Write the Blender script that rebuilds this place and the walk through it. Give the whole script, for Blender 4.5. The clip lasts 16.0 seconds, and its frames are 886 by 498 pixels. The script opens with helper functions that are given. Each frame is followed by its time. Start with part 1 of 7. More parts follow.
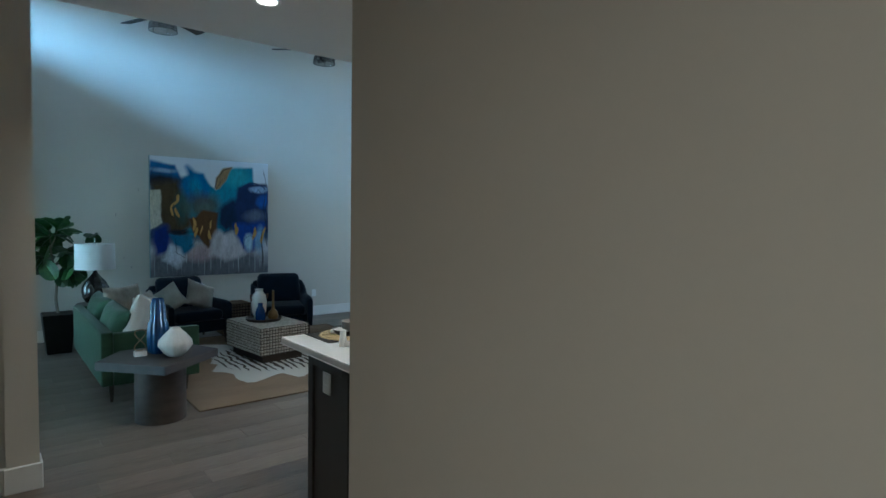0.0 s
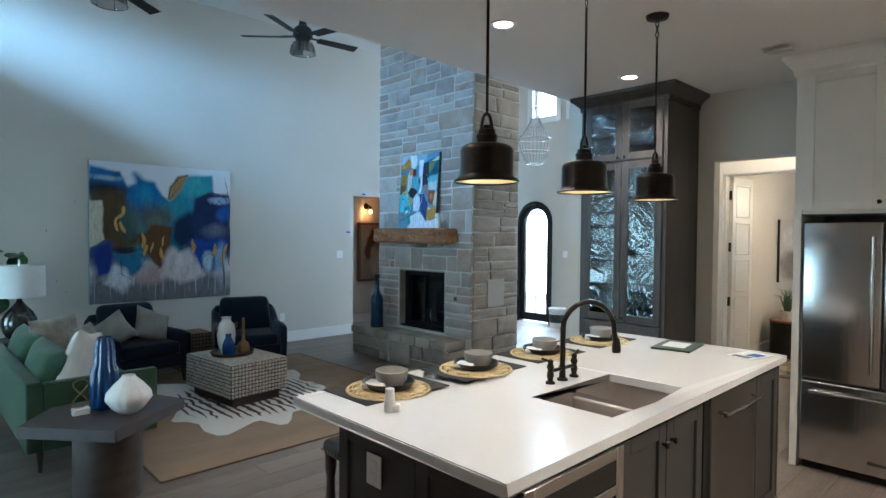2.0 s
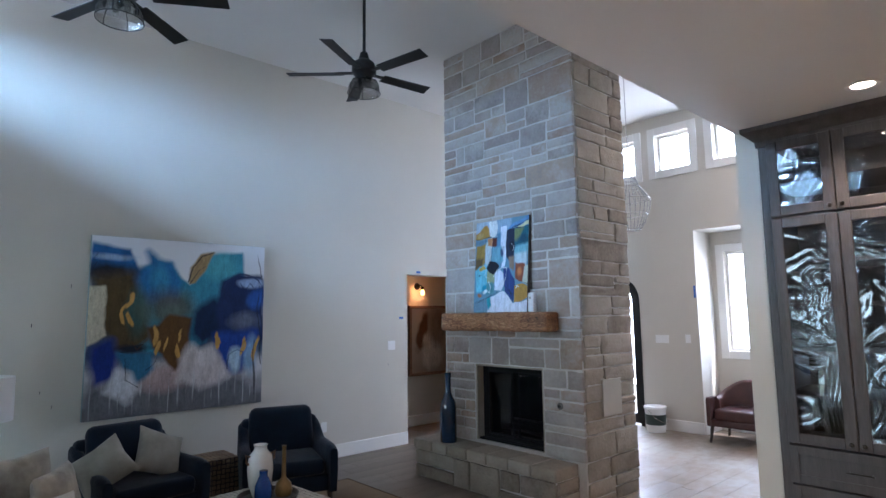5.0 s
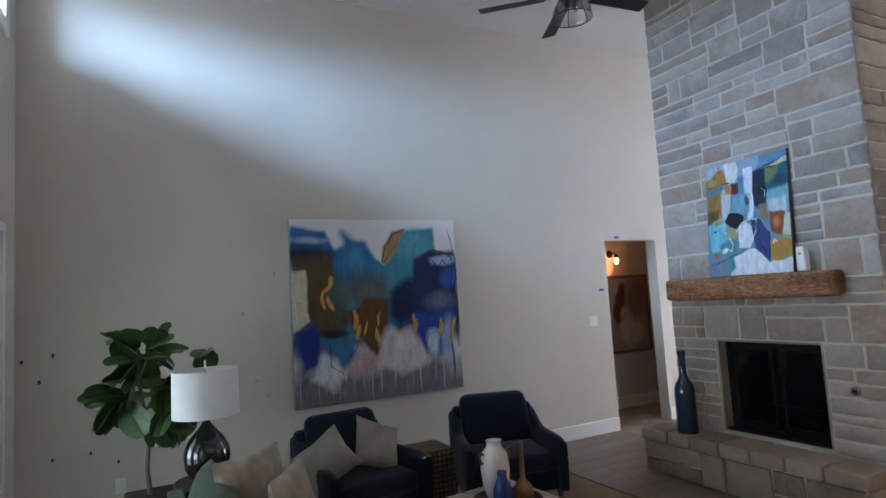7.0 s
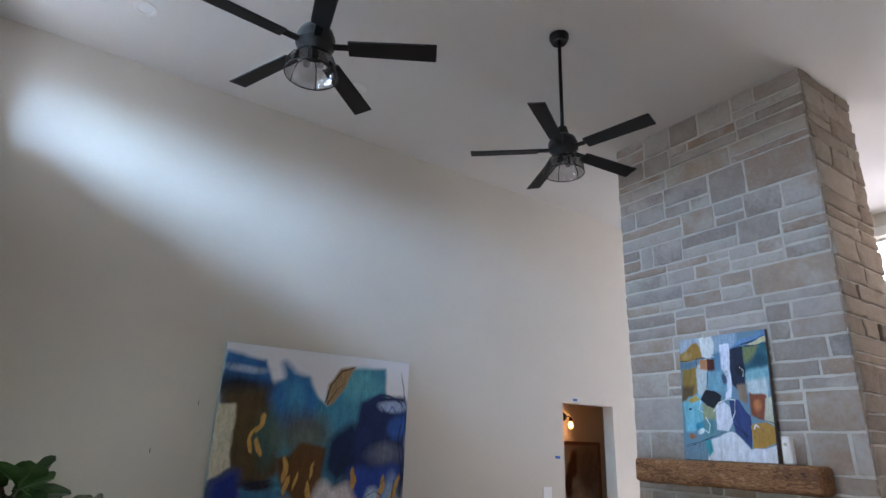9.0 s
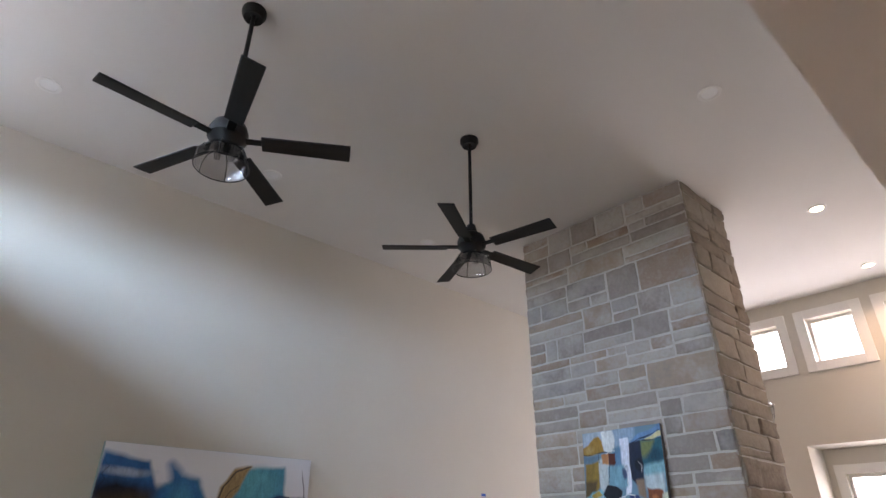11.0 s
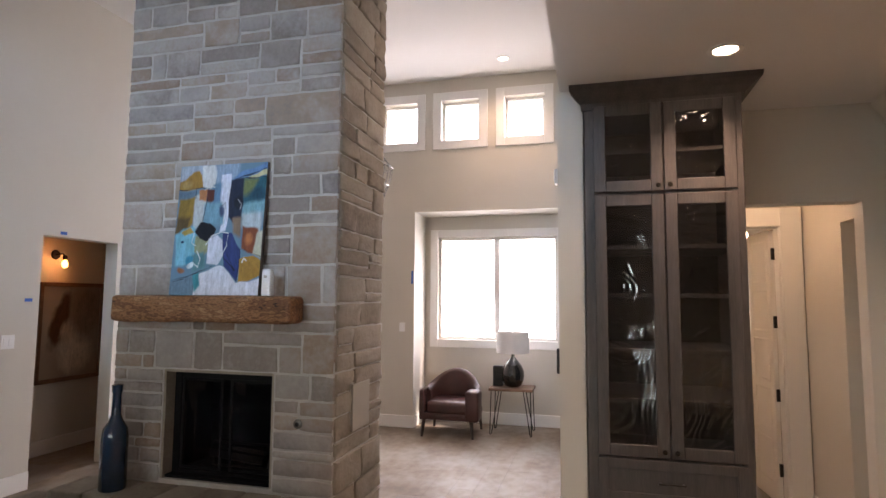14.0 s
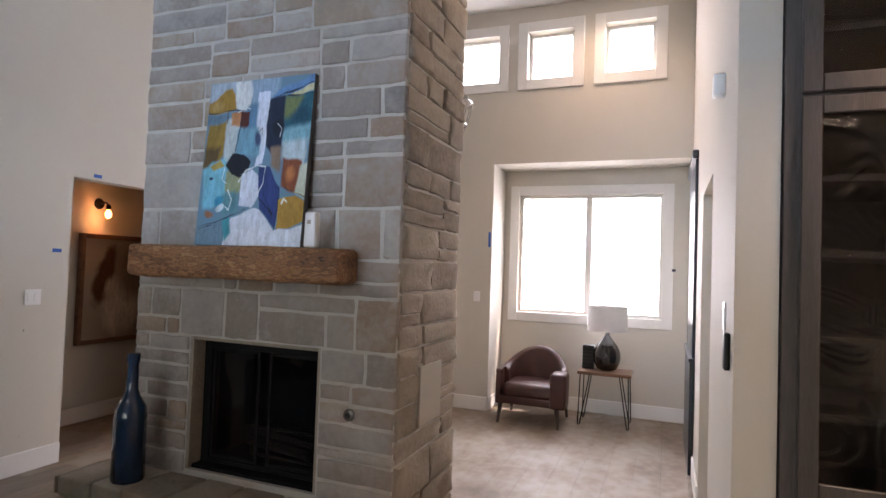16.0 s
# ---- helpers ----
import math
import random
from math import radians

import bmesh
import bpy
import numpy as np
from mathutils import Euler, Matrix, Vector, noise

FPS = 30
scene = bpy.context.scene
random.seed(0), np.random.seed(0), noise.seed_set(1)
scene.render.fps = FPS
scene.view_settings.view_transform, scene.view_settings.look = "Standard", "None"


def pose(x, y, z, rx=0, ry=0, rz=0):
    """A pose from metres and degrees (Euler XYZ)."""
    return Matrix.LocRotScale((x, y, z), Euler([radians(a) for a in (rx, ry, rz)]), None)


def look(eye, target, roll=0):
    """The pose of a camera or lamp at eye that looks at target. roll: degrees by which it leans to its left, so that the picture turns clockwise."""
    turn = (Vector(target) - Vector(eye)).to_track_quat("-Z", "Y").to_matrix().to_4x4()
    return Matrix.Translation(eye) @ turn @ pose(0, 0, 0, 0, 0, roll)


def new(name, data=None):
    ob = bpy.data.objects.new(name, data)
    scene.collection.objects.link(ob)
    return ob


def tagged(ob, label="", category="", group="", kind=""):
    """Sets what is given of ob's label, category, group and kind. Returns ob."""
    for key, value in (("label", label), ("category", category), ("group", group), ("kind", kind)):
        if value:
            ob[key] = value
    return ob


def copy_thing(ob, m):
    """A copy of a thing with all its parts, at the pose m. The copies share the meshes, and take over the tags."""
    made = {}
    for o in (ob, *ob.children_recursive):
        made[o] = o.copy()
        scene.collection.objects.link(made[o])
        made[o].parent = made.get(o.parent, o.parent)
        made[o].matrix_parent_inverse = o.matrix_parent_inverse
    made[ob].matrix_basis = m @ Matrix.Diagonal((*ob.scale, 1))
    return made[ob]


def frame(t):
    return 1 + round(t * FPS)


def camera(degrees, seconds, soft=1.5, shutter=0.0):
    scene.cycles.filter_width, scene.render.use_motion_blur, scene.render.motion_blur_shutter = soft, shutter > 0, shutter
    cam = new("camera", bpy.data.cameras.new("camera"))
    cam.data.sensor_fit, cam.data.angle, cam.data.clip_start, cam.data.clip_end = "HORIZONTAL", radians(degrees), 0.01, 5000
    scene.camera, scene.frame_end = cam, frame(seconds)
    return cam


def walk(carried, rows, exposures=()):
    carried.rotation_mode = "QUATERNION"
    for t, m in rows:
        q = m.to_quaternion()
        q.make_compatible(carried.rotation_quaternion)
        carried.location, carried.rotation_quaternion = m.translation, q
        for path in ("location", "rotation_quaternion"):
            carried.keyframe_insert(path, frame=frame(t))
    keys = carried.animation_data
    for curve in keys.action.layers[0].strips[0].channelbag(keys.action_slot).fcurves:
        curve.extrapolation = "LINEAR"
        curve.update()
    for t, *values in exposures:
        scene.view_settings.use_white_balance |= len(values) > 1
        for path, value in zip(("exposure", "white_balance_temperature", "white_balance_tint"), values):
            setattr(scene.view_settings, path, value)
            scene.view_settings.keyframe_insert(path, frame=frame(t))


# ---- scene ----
cam = camera(75.6, 16.0)
PATH = [
    (0, (1.11, 2.221, 1.606), (2.366, 3.774, 1.503), 0.9),
    (0.5, (1.16, 2.483, 1.597), (2.3, 4.124, 1.531), -0.4),
    (1, (1.175, 2.725, 1.582), (2.326, 4.357, 1.485), 2.0),
    (1.5, (1.177, 2.968, 1.6), (2.456, 4.502, 1.495), 1.3),
    (2, (1.262, 3.235, 1.583), (2.651, 4.673, 1.535), 0.5),
    (2.5, (1.348, 3.506, 1.579), (2.79, 4.89, 1.493), 2.1),
    (3, (1.4, 3.79, 1.58), (2.941, 5.057, 1.442), 1.4),
    (5.5, (1.849, 5.026, 1.647), (3.008, 6.627, 1.952), -0.1),
    (6, (1.789, 5.252, 1.608), (2.769, 6.974, 1.882), 0.5),
    (6.5, (1.736, 5.481, 1.61), (2.766, 7.181, 1.831), -1.4),
    (7, (1.794, 5.702, 1.626), (2.709, 7.472, 1.8), -3.5),
    (7.5, (1.78, 5.898, 1.634), (2.52, 7.746, 1.826), -2.1),
    (8, (1.76, 6.071, 1.614), (2.686, 7.839, 1.742), -0.7),
    (8.5, (1.802, 6.12, 1.666), (2.917, 7.748, 1.994), 0.6),
    (9, (1.792, 6.127, 1.722), (2.841, 7.704, 2.365), 2.1),
    (11.5, (1.786, 6.043, 1.804), (3.118, 7.223, 2.717), 0.6),
    (12, (1.859, 6.033, 1.766), (3.517, 6.925, 2.441), 0.8),
    (12.5, (1.991, 6.033, 1.748), (3.806, 6.716, 2.24), 1.9),
    (13, (2.195, 6.025, 1.71), (4.073, 6.636, 2.029), 0.7),
    (13.5, (2.36, 6.025, 1.674), (4.273, 6.578, 1.857), 0.4),
    (14, (2.582, 6.079, 1.659), (4.509, 6.584, 1.831), 0.4),
    (14.5, (2.819, 6.154, 1.634), (4.775, 6.562, 1.726), 1.5),
    (15, (3.079, 6.213, 1.623), (5.002, 6.747, 1.739), 1.3),
    (15.5, (3.307, 6.333, 1.598), (5.197, 6.987, 1.628), 1.6),
    (16, (3.505, 6.488, 1.587), (5.365, 7.218, 1.654), 2.0),
]
walk(cam, [(t, look(eye, target, roll)) for t, eye, target, roll in PATH],
     [(0.0, 0.25, 4850, -3), (1.0, 0.53, 4950, 1), (2.0, 0.74, 5200, 4), (3.0, 0.78, 5400, 7), (5.5, 0.68, 5900, 22), (7.5, 0.62, 6500, 23), (9.0, 0.60, 6800, 26), (12.0, 0.42, 7800, 32), (16.0, 0.42, 7400, 30)])

# ---- world and lights ----
world = bpy.data.worlds.new("sky")
scene.world = world
world.use_nodes = True
wn = world.node_tree
sky = wn.nodes.new("ShaderNodeTexSky")
sky.sky_type, sky.sun_disc = "NISHITA", False
sky.sun_elevation, sky.sun_rotation = radians(55), radians(250)
wn.nodes["Background"].inputs["Strength"].default_value = 0.15
wn.links.new(sky.outputs[0], wn.nodes["Background"].inputs["Color"])


def lamp(name, kind, m, energy, colour, **more):
    data = bpy.data.lights.new(name, kind)
    data.energy, data.color = energy, colour
    for key, value in more.items():
        if key == "shape": data.shape = value
        elif key == "size": data.size = value
        elif key == "size_y": data.size_y = value
        elif key == "spread": data.spread = value
        elif key == "radius": data.shadow_soft_size = value
        elif key == "angle": data.angle = value
        elif key == "cone": data.spot_size = value
        elif key == "blend": data.spot_blend = value
    ob = new(name, data)
    ob.matrix_world = m
    return ob


DAY = (0.72, 0.86, 1.0)
SKYBLUE = (0.38, 0.69, 1.0)
WARM = (1.0, 0.80, 0.60)
sun = lamp("sun", "SUN", look((0, 0, 20), (5, 9, 0)), 5.0, (1.0, 0.95, 0.88), angle=radians(0.5))
sun.matrix_world = pose(0, 0, 20, 0, 0, 0) @ Euler((radians(35), 0, radians(20))).to_matrix().to_4x4()
# unseen downlights, added to brighten the passage and the back of the kitchen
lamp("unseen_passage_downlight", "SPOT", pose(0.35, 1.6, 2.80), 78, WARM, cone=radians(140), blend=0.9, radius=0.06)
for lx in (3.0, 4.6):
    lamp("kitchen_downlight", "SPOT", pose(lx, 2.7, 2.80), 118, WARM, cone=radians(130), blend=0.9, radius=0.06)
# daylight: an added sky panel outside, then stand-in lamps in the window openings
lamp("garden_sky_daylight", "AREA", look((-8.0, 3.5, 6.2), (0.0, 3.5, 6.2)), 14000, SKYBLUE, shape="RECTANGLE", size=20.0, size_y=3.6)
# aimed upward: added in place of daylight bounced onto the ceiling
for ly in (7.57, 8.42, 9.27, 10.12):
    lamp("garden_clerestory_daylight", "AREA", look((0.83, ly, 3.98), (2.2, ly + 0.2, 4.9)), 2.2, DAY, shape="RECTANGLE", size=0.46, size_y=0.4)
lamp("alcove_window_daylight", "AREA", look((10.24, 7.35, 1.8), (8.0, 7.35, 1.6)), 30, DAY, shape="RECTANGLE", size=1.5, size_y=1.3)
lamp("foyer_clerestory_daylight", "AREA", look((9.78, 8.15, 4.0), (7.0, 8.15, 3.4)), 26, DAY, shape="RECTANGLE", size=3.1, size_y=0.5)
lamp("front_door_daylight", "AREA", look((9.70, 9.6, 1.2), (8.0, 9.6, 1.1)), 18, DAY, shape="RECTANGLE", size=0.5, size_y=1.7)
for lx, ly in ((2.40, 5.44), (3.87, 5.44), (5.42, 5.46)):
    lamp("kitchen_downlight", "SPOT", pose(lx, ly, 2.80), 48, WARM, cone=radians(130), blend=0.9, radius=0.06)
for lx, ly in ((7.55, 7.10), (9.25, 7.11)):
    lamp("foyer_downlight", "SPOT", pose(lx, ly, 4.53), 45, WARM, cone=radians(130), blend=0.9, radius=0.06)
for lx in (2.95, 3.65, 4.38):
    lamp("pendant_bulb", "POINT", pose(lx, 4.74, 1.86), 1.9, WARM, radius=0.03)
lamp("sconce_bulb", "POINT", pose(7.46, 11.55, 1.99), 9, (1.0, 0.42, 0.15), radius=0.03)
lamp("study_lamp", "POINT", pose(9.4, 4.55, 2.05), 26, (1.0, 0.72, 0.44), radius=0.1)
# warm fill with no fixture, added to brighten the vestibule
lamp("vestibule_fill", "POINT", pose(7.2, 5.1, 2.5), 8, (1.0, 0.74, 0.48), radius=0.06)

# ---- materials ----
def mat(name, col, rough=0.5, metal=0.0, var=0.12, scale=6.0, bump=0.1, bscale=80.0, fine=0.5, spec=0.5, rand=0.0, stretch=(1, 1, 1), coat=0.0, emit=0.0, ramp=None):
    m = bpy.data.materials.new(name)
    m.use_nodes = True
    t = m.node_tree
    n, l = t.nodes, t.links
    b = n["Principled BSDF"]
    b.inputs["Roughness"].default_value, b.inputs["Metallic"].default_value = rough, metal
    b.inputs["Specular IOR Level"].default_value, b.inputs["Coat Weight"].default_value = spec, coat
    tc, mp = n.new("ShaderNodeTexCoord"), n.new("ShaderNodeMapping")
    mp.inputs["Scale"].default_value = stretch
    l.new(tc.outputs["Object"], mp.inputs["Vector"])
    big, small = n.new("ShaderNodeTexNoise"), n.new("ShaderNodeTexNoise")
    big.inputs["Scale"].default_value, small.inputs["Scale"].default_value = scale, bscale
    big.inputs["Detail"].default_value, small.inputs["Detail"].default_value = 4, 3
    l.new(mp.outputs[0], big.inputs["Vector"]), l.new(mp.outputs[0], small.inputs["Vector"])
    mix = n.new("ShaderNodeMath")
    mix.operation = "MULTIPLY_ADD"
    l.new(small.outputs["Fac"], mix.inputs[0])
    mix.inputs[1].default_value = fine
    l.new(big.outputs["Fac"], mix.inputs[2])
    fac = mix.outputs[0]
    if rand:
        oi, add = n.new("ShaderNodeObjectInfo"), n.new("ShaderNodeMath")
        add.operation = "MULTIPLY_ADD"
        l.new(oi.outputs["Random"], add.inputs[0])
        add.inputs[1].default_value = rand
        l.new(fac, add.inputs[2])
        fac = add.outputs[0]
    cr = n.new("ShaderNodeValToRGB")
    lo, hi = 0.5 + fine * 0.5 - 0.3, 0.5 + fine * 0.5 + 0.3 + rand
    fit_range = n.new("ShaderNodeMapRange")
    fit_range.inputs["From Min"].default_value, fit_range.inputs["From Max"].default_value = lo, hi
    l.new(fac, fit_range.inputs["Value"])
    l.new(fit_range.outputs[0], cr.inputs["Fac"])
    dark = ramp[0] if ramp else tuple(c * (1 - var) for c in col)
    light = ramp[-1] if ramp else tuple(min(1, c * (1 + var)) for c in col)
    cr.color_ramp.elements[0].color, cr.color_ramp.elements[1].color = (*dark, 1), (*light, 1)
    if ramp:
        for i, c in enumerate(ramp[1:-1]):
            cr.color_ramp.elements.new((i + 1) / (len(ramp) - 1)).color = (*c, 1)
    l.new(cr.outputs[0], b.inputs["Base Color"])
    if bump:
        bp = n.new("ShaderNodeBump")
        bp.inputs["Strength"].default_value, bp.inputs["Distance"].default_value = bump, 0.01
        l.new(fac if not rand else mix.outputs[0], bp.inputs["Height"])
        l.new(bp.outputs[0], b.inputs["Normal"])
    rr = n.new("ShaderNodeMapRange")
    rr.inputs["To Min"].default_value, rr.inputs["To Max"].default_value = max(0.02, rough * 0.85), min(1, rough * 1.15)
    l.new(big.outputs["Fac"], rr.inputs["Value"])
    l.new(rr.outputs[0], b.inputs["Roughness"])
    if emit:
        b.inputs["Emission Color"].default_value, b.inputs["Emission Strength"].default_value = (*col, 1), emit
    return m


def sheet(name, clear, gloss, waves, relief=0.2):
    """Thin glass: sees straight through, with a gloss that wrinkled film or seeds break up."""
    m = bpy.data.materials.new(name)
    m.use_nodes = True
    n, l = m.node_tree.nodes, m.node_tree.links
    see, shine, mix = n.new("ShaderNodeBsdfTransparent"), n.new("ShaderNodeBsdfGlossy"), n.new("ShaderNodeMixShader")
    see.inputs["Color"].default_value = (clear, clear, clear, 1)
    shine.inputs["Roughness"].default_value, mix.inputs["Fac"].default_value = 0.04, gloss
    tc, w, bp = n.new("ShaderNodeTexCoord"), n.new("ShaderNodeTexNoise"), n.new("ShaderNodeBump")
    l.new(tc.outputs["Object"], w.inputs["Vector"])
    height = w.outputs["Fac"]
    w.inputs["Scale"].default_value, w.inputs["Detail"].default_value = 60.0, 1.0
    bp.inputs["Strength"].default_value, bp.inputs["Distance"].default_value = relief, 0.01
    if waves:
        w.inputs["Scale"].default_value, w.inputs["Distortion"].default_value = 2.6, 0.8
        many, sine = n.new("ShaderNodeMath"), n.new("ShaderNodeMath")
        many.operation, sine.operation = "MULTIPLY", "SINE"
        many.inputs[1].default_value = 110.0
        l.new(height, many.inputs[0]), l.new(many.outputs[0], sine.inputs[0])
        height = sine.outputs[0]
        bp.inputs["Strength"].default_value, bp.inputs["Distance"].default_value = 0.20, 0.005
    l.new(height, bp.inputs["Height"]), l.new(bp.outputs[0], shine.inputs["Normal"])
    l.new(see.outputs[0], mix.inputs[1]), l.new(shine.outputs[0], mix.inputs[2])
    l.new(mix.outputs[0], n["Material Output"].inputs["Surface"])
    return m


def fabric(name, col, var=0.2, rough=0.9):
    m = mat(name, col, rough, var=var, scale=9, bump=0.25, bscale=350, fine=0.6, spec=0.2)
    b = m.node_tree.nodes["Principled BSDF"]
    b.inputs["Sheen Weight"].default_value, b.inputs["Sheen Roughness"].default_value = 0.2, 0.4
    return m


def painted(name):
    m = bpy.data.materials.new(name)
    m.use_nodes = True
    n, l = m.node_tree.nodes, m.node_tree.links
    b, a = n["Principled BSDF"], n.new("ShaderNodeVertexColor")
    a.layer_name = "paint"
    b.inputs["Roughness"].default_value, b.inputs["Specular IOR Level"].default_value = 0.55, 0.25
    l.new(a.outputs["Color"], b.inputs["Base Color"])
    tc, w, bp = n.new("ShaderNodeTexCoord"), n.new("ShaderNodeTexNoise"), n.new("ShaderNodeBump")
    w.inputs["Scale"].default_value, w.inputs["Detail"].default_value = 60, 6
    bp.inputs["Strength"].default_value, bp.inputs["Distance"].default_value = 0.12, 0.005
    l.new(tc.outputs["Object"], w.inputs["Vector"]), l.new(w.outputs["Fac"], bp.inputs["Height"]), l.new(bp.outputs[0], b.inputs["Normal"])
    return m


M_WALL = mat("wall_paint", (0.60, 0.565, 0.50), 0.75, var=0.035, scale=1.2, bump=0.05, bscale=140, fine=0.25, spec=0.3)
M_CEIL = mat("ceiling_paint", (0.74, 0.72, 0.69), 0.85, var=0.03, scale=1.0, bump=0.05, bscale=160, fine=0.25, spec=0.2)
M_TRIM = mat("white_trim_paint", (0.78, 0.77, 0.74), 0.4, var=0.03, scale=3, bump=0.02)
M_FLOOR = mat("wood_plank", (0.2, 0.16, 0.13), 0.42, rand=0.35, scale=2.2, bump=0.12, bscale=26, fine=0.7, stretch=(0.35, 3.2, 1), ramp=[(0.085, 0.066, 0.052), (0.15, 0.117, 0.092), (0.21, 0.168, 0.134), (0.27, 0.22, 0.18)])
M_GROUT = mat("floor_joint", (0.07, 0.058, 0.05), 0.8)
M_STONE = mat("limestone", (0.4, 0.37, 0.33), 0.85, rand=2.6, scale=5, bump=0.7, bscale=32, fine=0.5, spec=0.3, ramp=[(0.18, 0.16, 0.152), (0.33, 0.292, 0.27), (0.42, 0.372, 0.34), (0.31, 0.22, 0.165), (0.37, 0.318, 0.285), (0.28, 0.235, 0.208), (0.43, 0.385, 0.352), (0.36, 0.272, 0.21), (0.25, 0.22, 0.20)])
M_SPLIT = mat("split_limestone", (0.4, 0.34, 0.27), 0.9, rand=0.8, scale=9, bump=0.9, bscale=40, fine=0.6, spec=0.25, ramp=[(0.17, 0.135, 0.105), (0.27, 0.225, 0.18), (0.34, 0.29, 0.235), (0.40, 0.35, 0.29)])
M_MORTAR = mat("mortar", (0.50, 0.46, 0.42), 0.95, var=0.14, scale=9, bump=0.4, bscale=120)
M_BEAM = mat("rough_oak", (0.3, 0.17, 0.08), 0.65, scale=3.2, bump=0.6, bscale=13, fine=0.75, stretch=(5, 1.5, 5), ramp=[(0.05, 0.018, 0.007), (0.24, 0.10, 0.04), (0.13, 0.05, 0.019), (0.36, 0.165, 0.068), (0.19, 0.075, 0.029), (0.44, 0.235, 0.11), (0.28, 0.12, 0.05)])
M_BLACK = mat("black_metal", (0.018, 0.017, 0.016), 0.45, metal=0.6, var=0.3)
M_FIRE = mat("firebox_black", (0.008, 0.008, 0.009), 0.7, var=0.3, spec=0.2)
M_BRONZE = mat("oil_rubbed_bronze", (0.035, 0.028, 0.022), 0.32, metal=0.85, var=0.3, scale=10)
M_CAB = mat("stained_grey_wood", (0.15, 0.125, 0.105), 0.5, scale=3, bump=0.1, bscale=30, fine=0.8, stretch=(6, 6, 0.5), ramp=[(0.045, 0.038, 0.035), (0.066, 0.056, 0.051), (0.088, 0.075, 0.068)])
M_ISLAND = mat("island_grey_paint", (0.050, 0.047, 0.042), 0.45, var=0.08, scale=4, bump=0.02)
M_UPPER = mat("ivory_cabinet_paint", (0.66, 0.63, 0.57), 0.45, var=0.03, bump=0.02)
M_QUARTZ = mat("white_quartz", (0.80, 0.78, 0.76), 0.16, var=0.03, scale=2.5, bump=0.0, bscale=200, spec=0.35)
M_STEEL = mat("brushed_steel", (0.55, 0.54, 0.53), 0.2, metal=1.0, var=0.03, scale=0.5, bump=0.12, bscale=4, stretch=(12, 12, 0.3))
M_SINK = mat("sink_steel", (0.50, 0.45, 0.41), 0.45, metal=0.7, var=0.06, scale=8, bump=0.03)
M_DARKGLASS = mat("oven_glass", (0.01, 0.01, 0.011), 0.08, var=0.1, bump=0.0)
M_WHITEP = mat("white_plastic", (0.8, 0.8, 0.79), 0.35, var=0.02, bump=0.0)
M_RED = mat("red_enamel", (0.5, 0.015, 0.012), 0.3, var=0.1)
M_BLUETAPE = mat("blue_tape", (0.03, 0.12, 0.45), 0.7)
M_HOLE = mat("dark_spot", (0.03, 0.035, 0.06), 0.8)
M_NAVY = fabric("navy_velvet", (0.006, 0.013, 0.027), 0.3)
M_GREEN = fabric("green_velvet", (0.04, 0.076, 0.042), 0.3)
M_LINEN = fabric("taupe_linen", (0.27, 0.245, 0.205), 0.25)
M_CREAM = fabric("cream_linen", (0.62, 0.58, 0.52), 0.12)
M_STRIPE = fabric("striped_weave", (0.42, 0.36, 0.29), 0.45)
M_LEATHER = mat("oxblood_leather", (0.055, 0.017, 0.013), 0.36, var=0.35, scale=7, bump=0.2, bscale=160)
M_DARKWOOD = mat("dark_stained_wood", (0.05, 0.035, 0.026), 0.5, var=0.35, scale=4, bump=0.15, bscale=30, stretch=(1, 5, 5))
M_CONSOLE = mat("smoked_oak", (0.05, 0.04, 0.036), 0.5, var=0.3, scale=3, bump=0.2, bscale=26, stretch=(1, 6, 6))
M_WALNUT = mat("walnut", (0.17, 0.085, 0.045), 0.45, var=0.35, scale=4, bump=0.1, bscale=30, stretch=(5, 1, 5))
M_JUTE = mat("jute_rug", (0.27, 0.185, 0.115), 0.95, var=0.25, scale=1.6, bump=0.7, bscale=110, fine=0.8, stretch=(1, 2.6, 1))
M_PATTERN = mat("patterned_rug", (0.3, 0.25, 0.2), 0.95, scale=4, bump=0.3, ramp=[(0.03, 0.03, 0.035), (0.05, 0.05, 0.05), (0.5, 0.45, 0.38), (0.55, 0.5, 0.42)])
M_ROPE = mat("woven_fibre", (0.5, 0.45, 0.38), 0.9, scale=22, bump=0.5, bscale=90, ramp=[(0.30, 0.25, 0.20), (0.55, 0.50, 0.43), (0.66, 0.62, 0.55)])
M_BASKET = mat("seagrass", (0.27, 0.19, 0.12), 0.9, rand=0.4, scale=10, bump=0.5, bscale=90, ramp=[(0.15, 0.10, 0.06), (0.28, 0.2, 0.13), (0.38, 0.29, 0.19)])
M_BLUECER = mat("blue_glaze", (0.01, 0.045, 0.14), 0.15, var=0.4, scale=6, bump=0.02)
M_NAVYGLASS = mat("ink_blue_glass", (0.012, 0.035, 0.075), 0.1, var=0.3, bump=0.0, coat=0.5)
M_WHITECER = mat("white_glaze", (0.66, 0.63, 0.59), 0.25, var=0.1, scale=6, bump=0.05)
M_LAMPGLASS = mat("smoked_lamp_glass", (0.022, 0.019, 0.016), 0.06, var=0.4, bump=0.0, coat=0.6)
M_SHADE = mat("linen_shade", (0.78, 0.77, 0.76), 0.85, var=0.03, scale=20, bump=0.1, bscale=300)
M_BRASS = mat("aged_brass", (0.26, 0.16, 0.07), 0.35, metal=0.9, var=0.3)
M_LEAF = mat("fig_leaf", (0.045, 0.10, 0.028), 0.35, rand=0.3, scale=12, bump=0.15, bscale=60, ramp=[(0.016, 0.045, 0.014), (0.04, 0.10, 0.026), (0.10, 0.19, 0.05)])
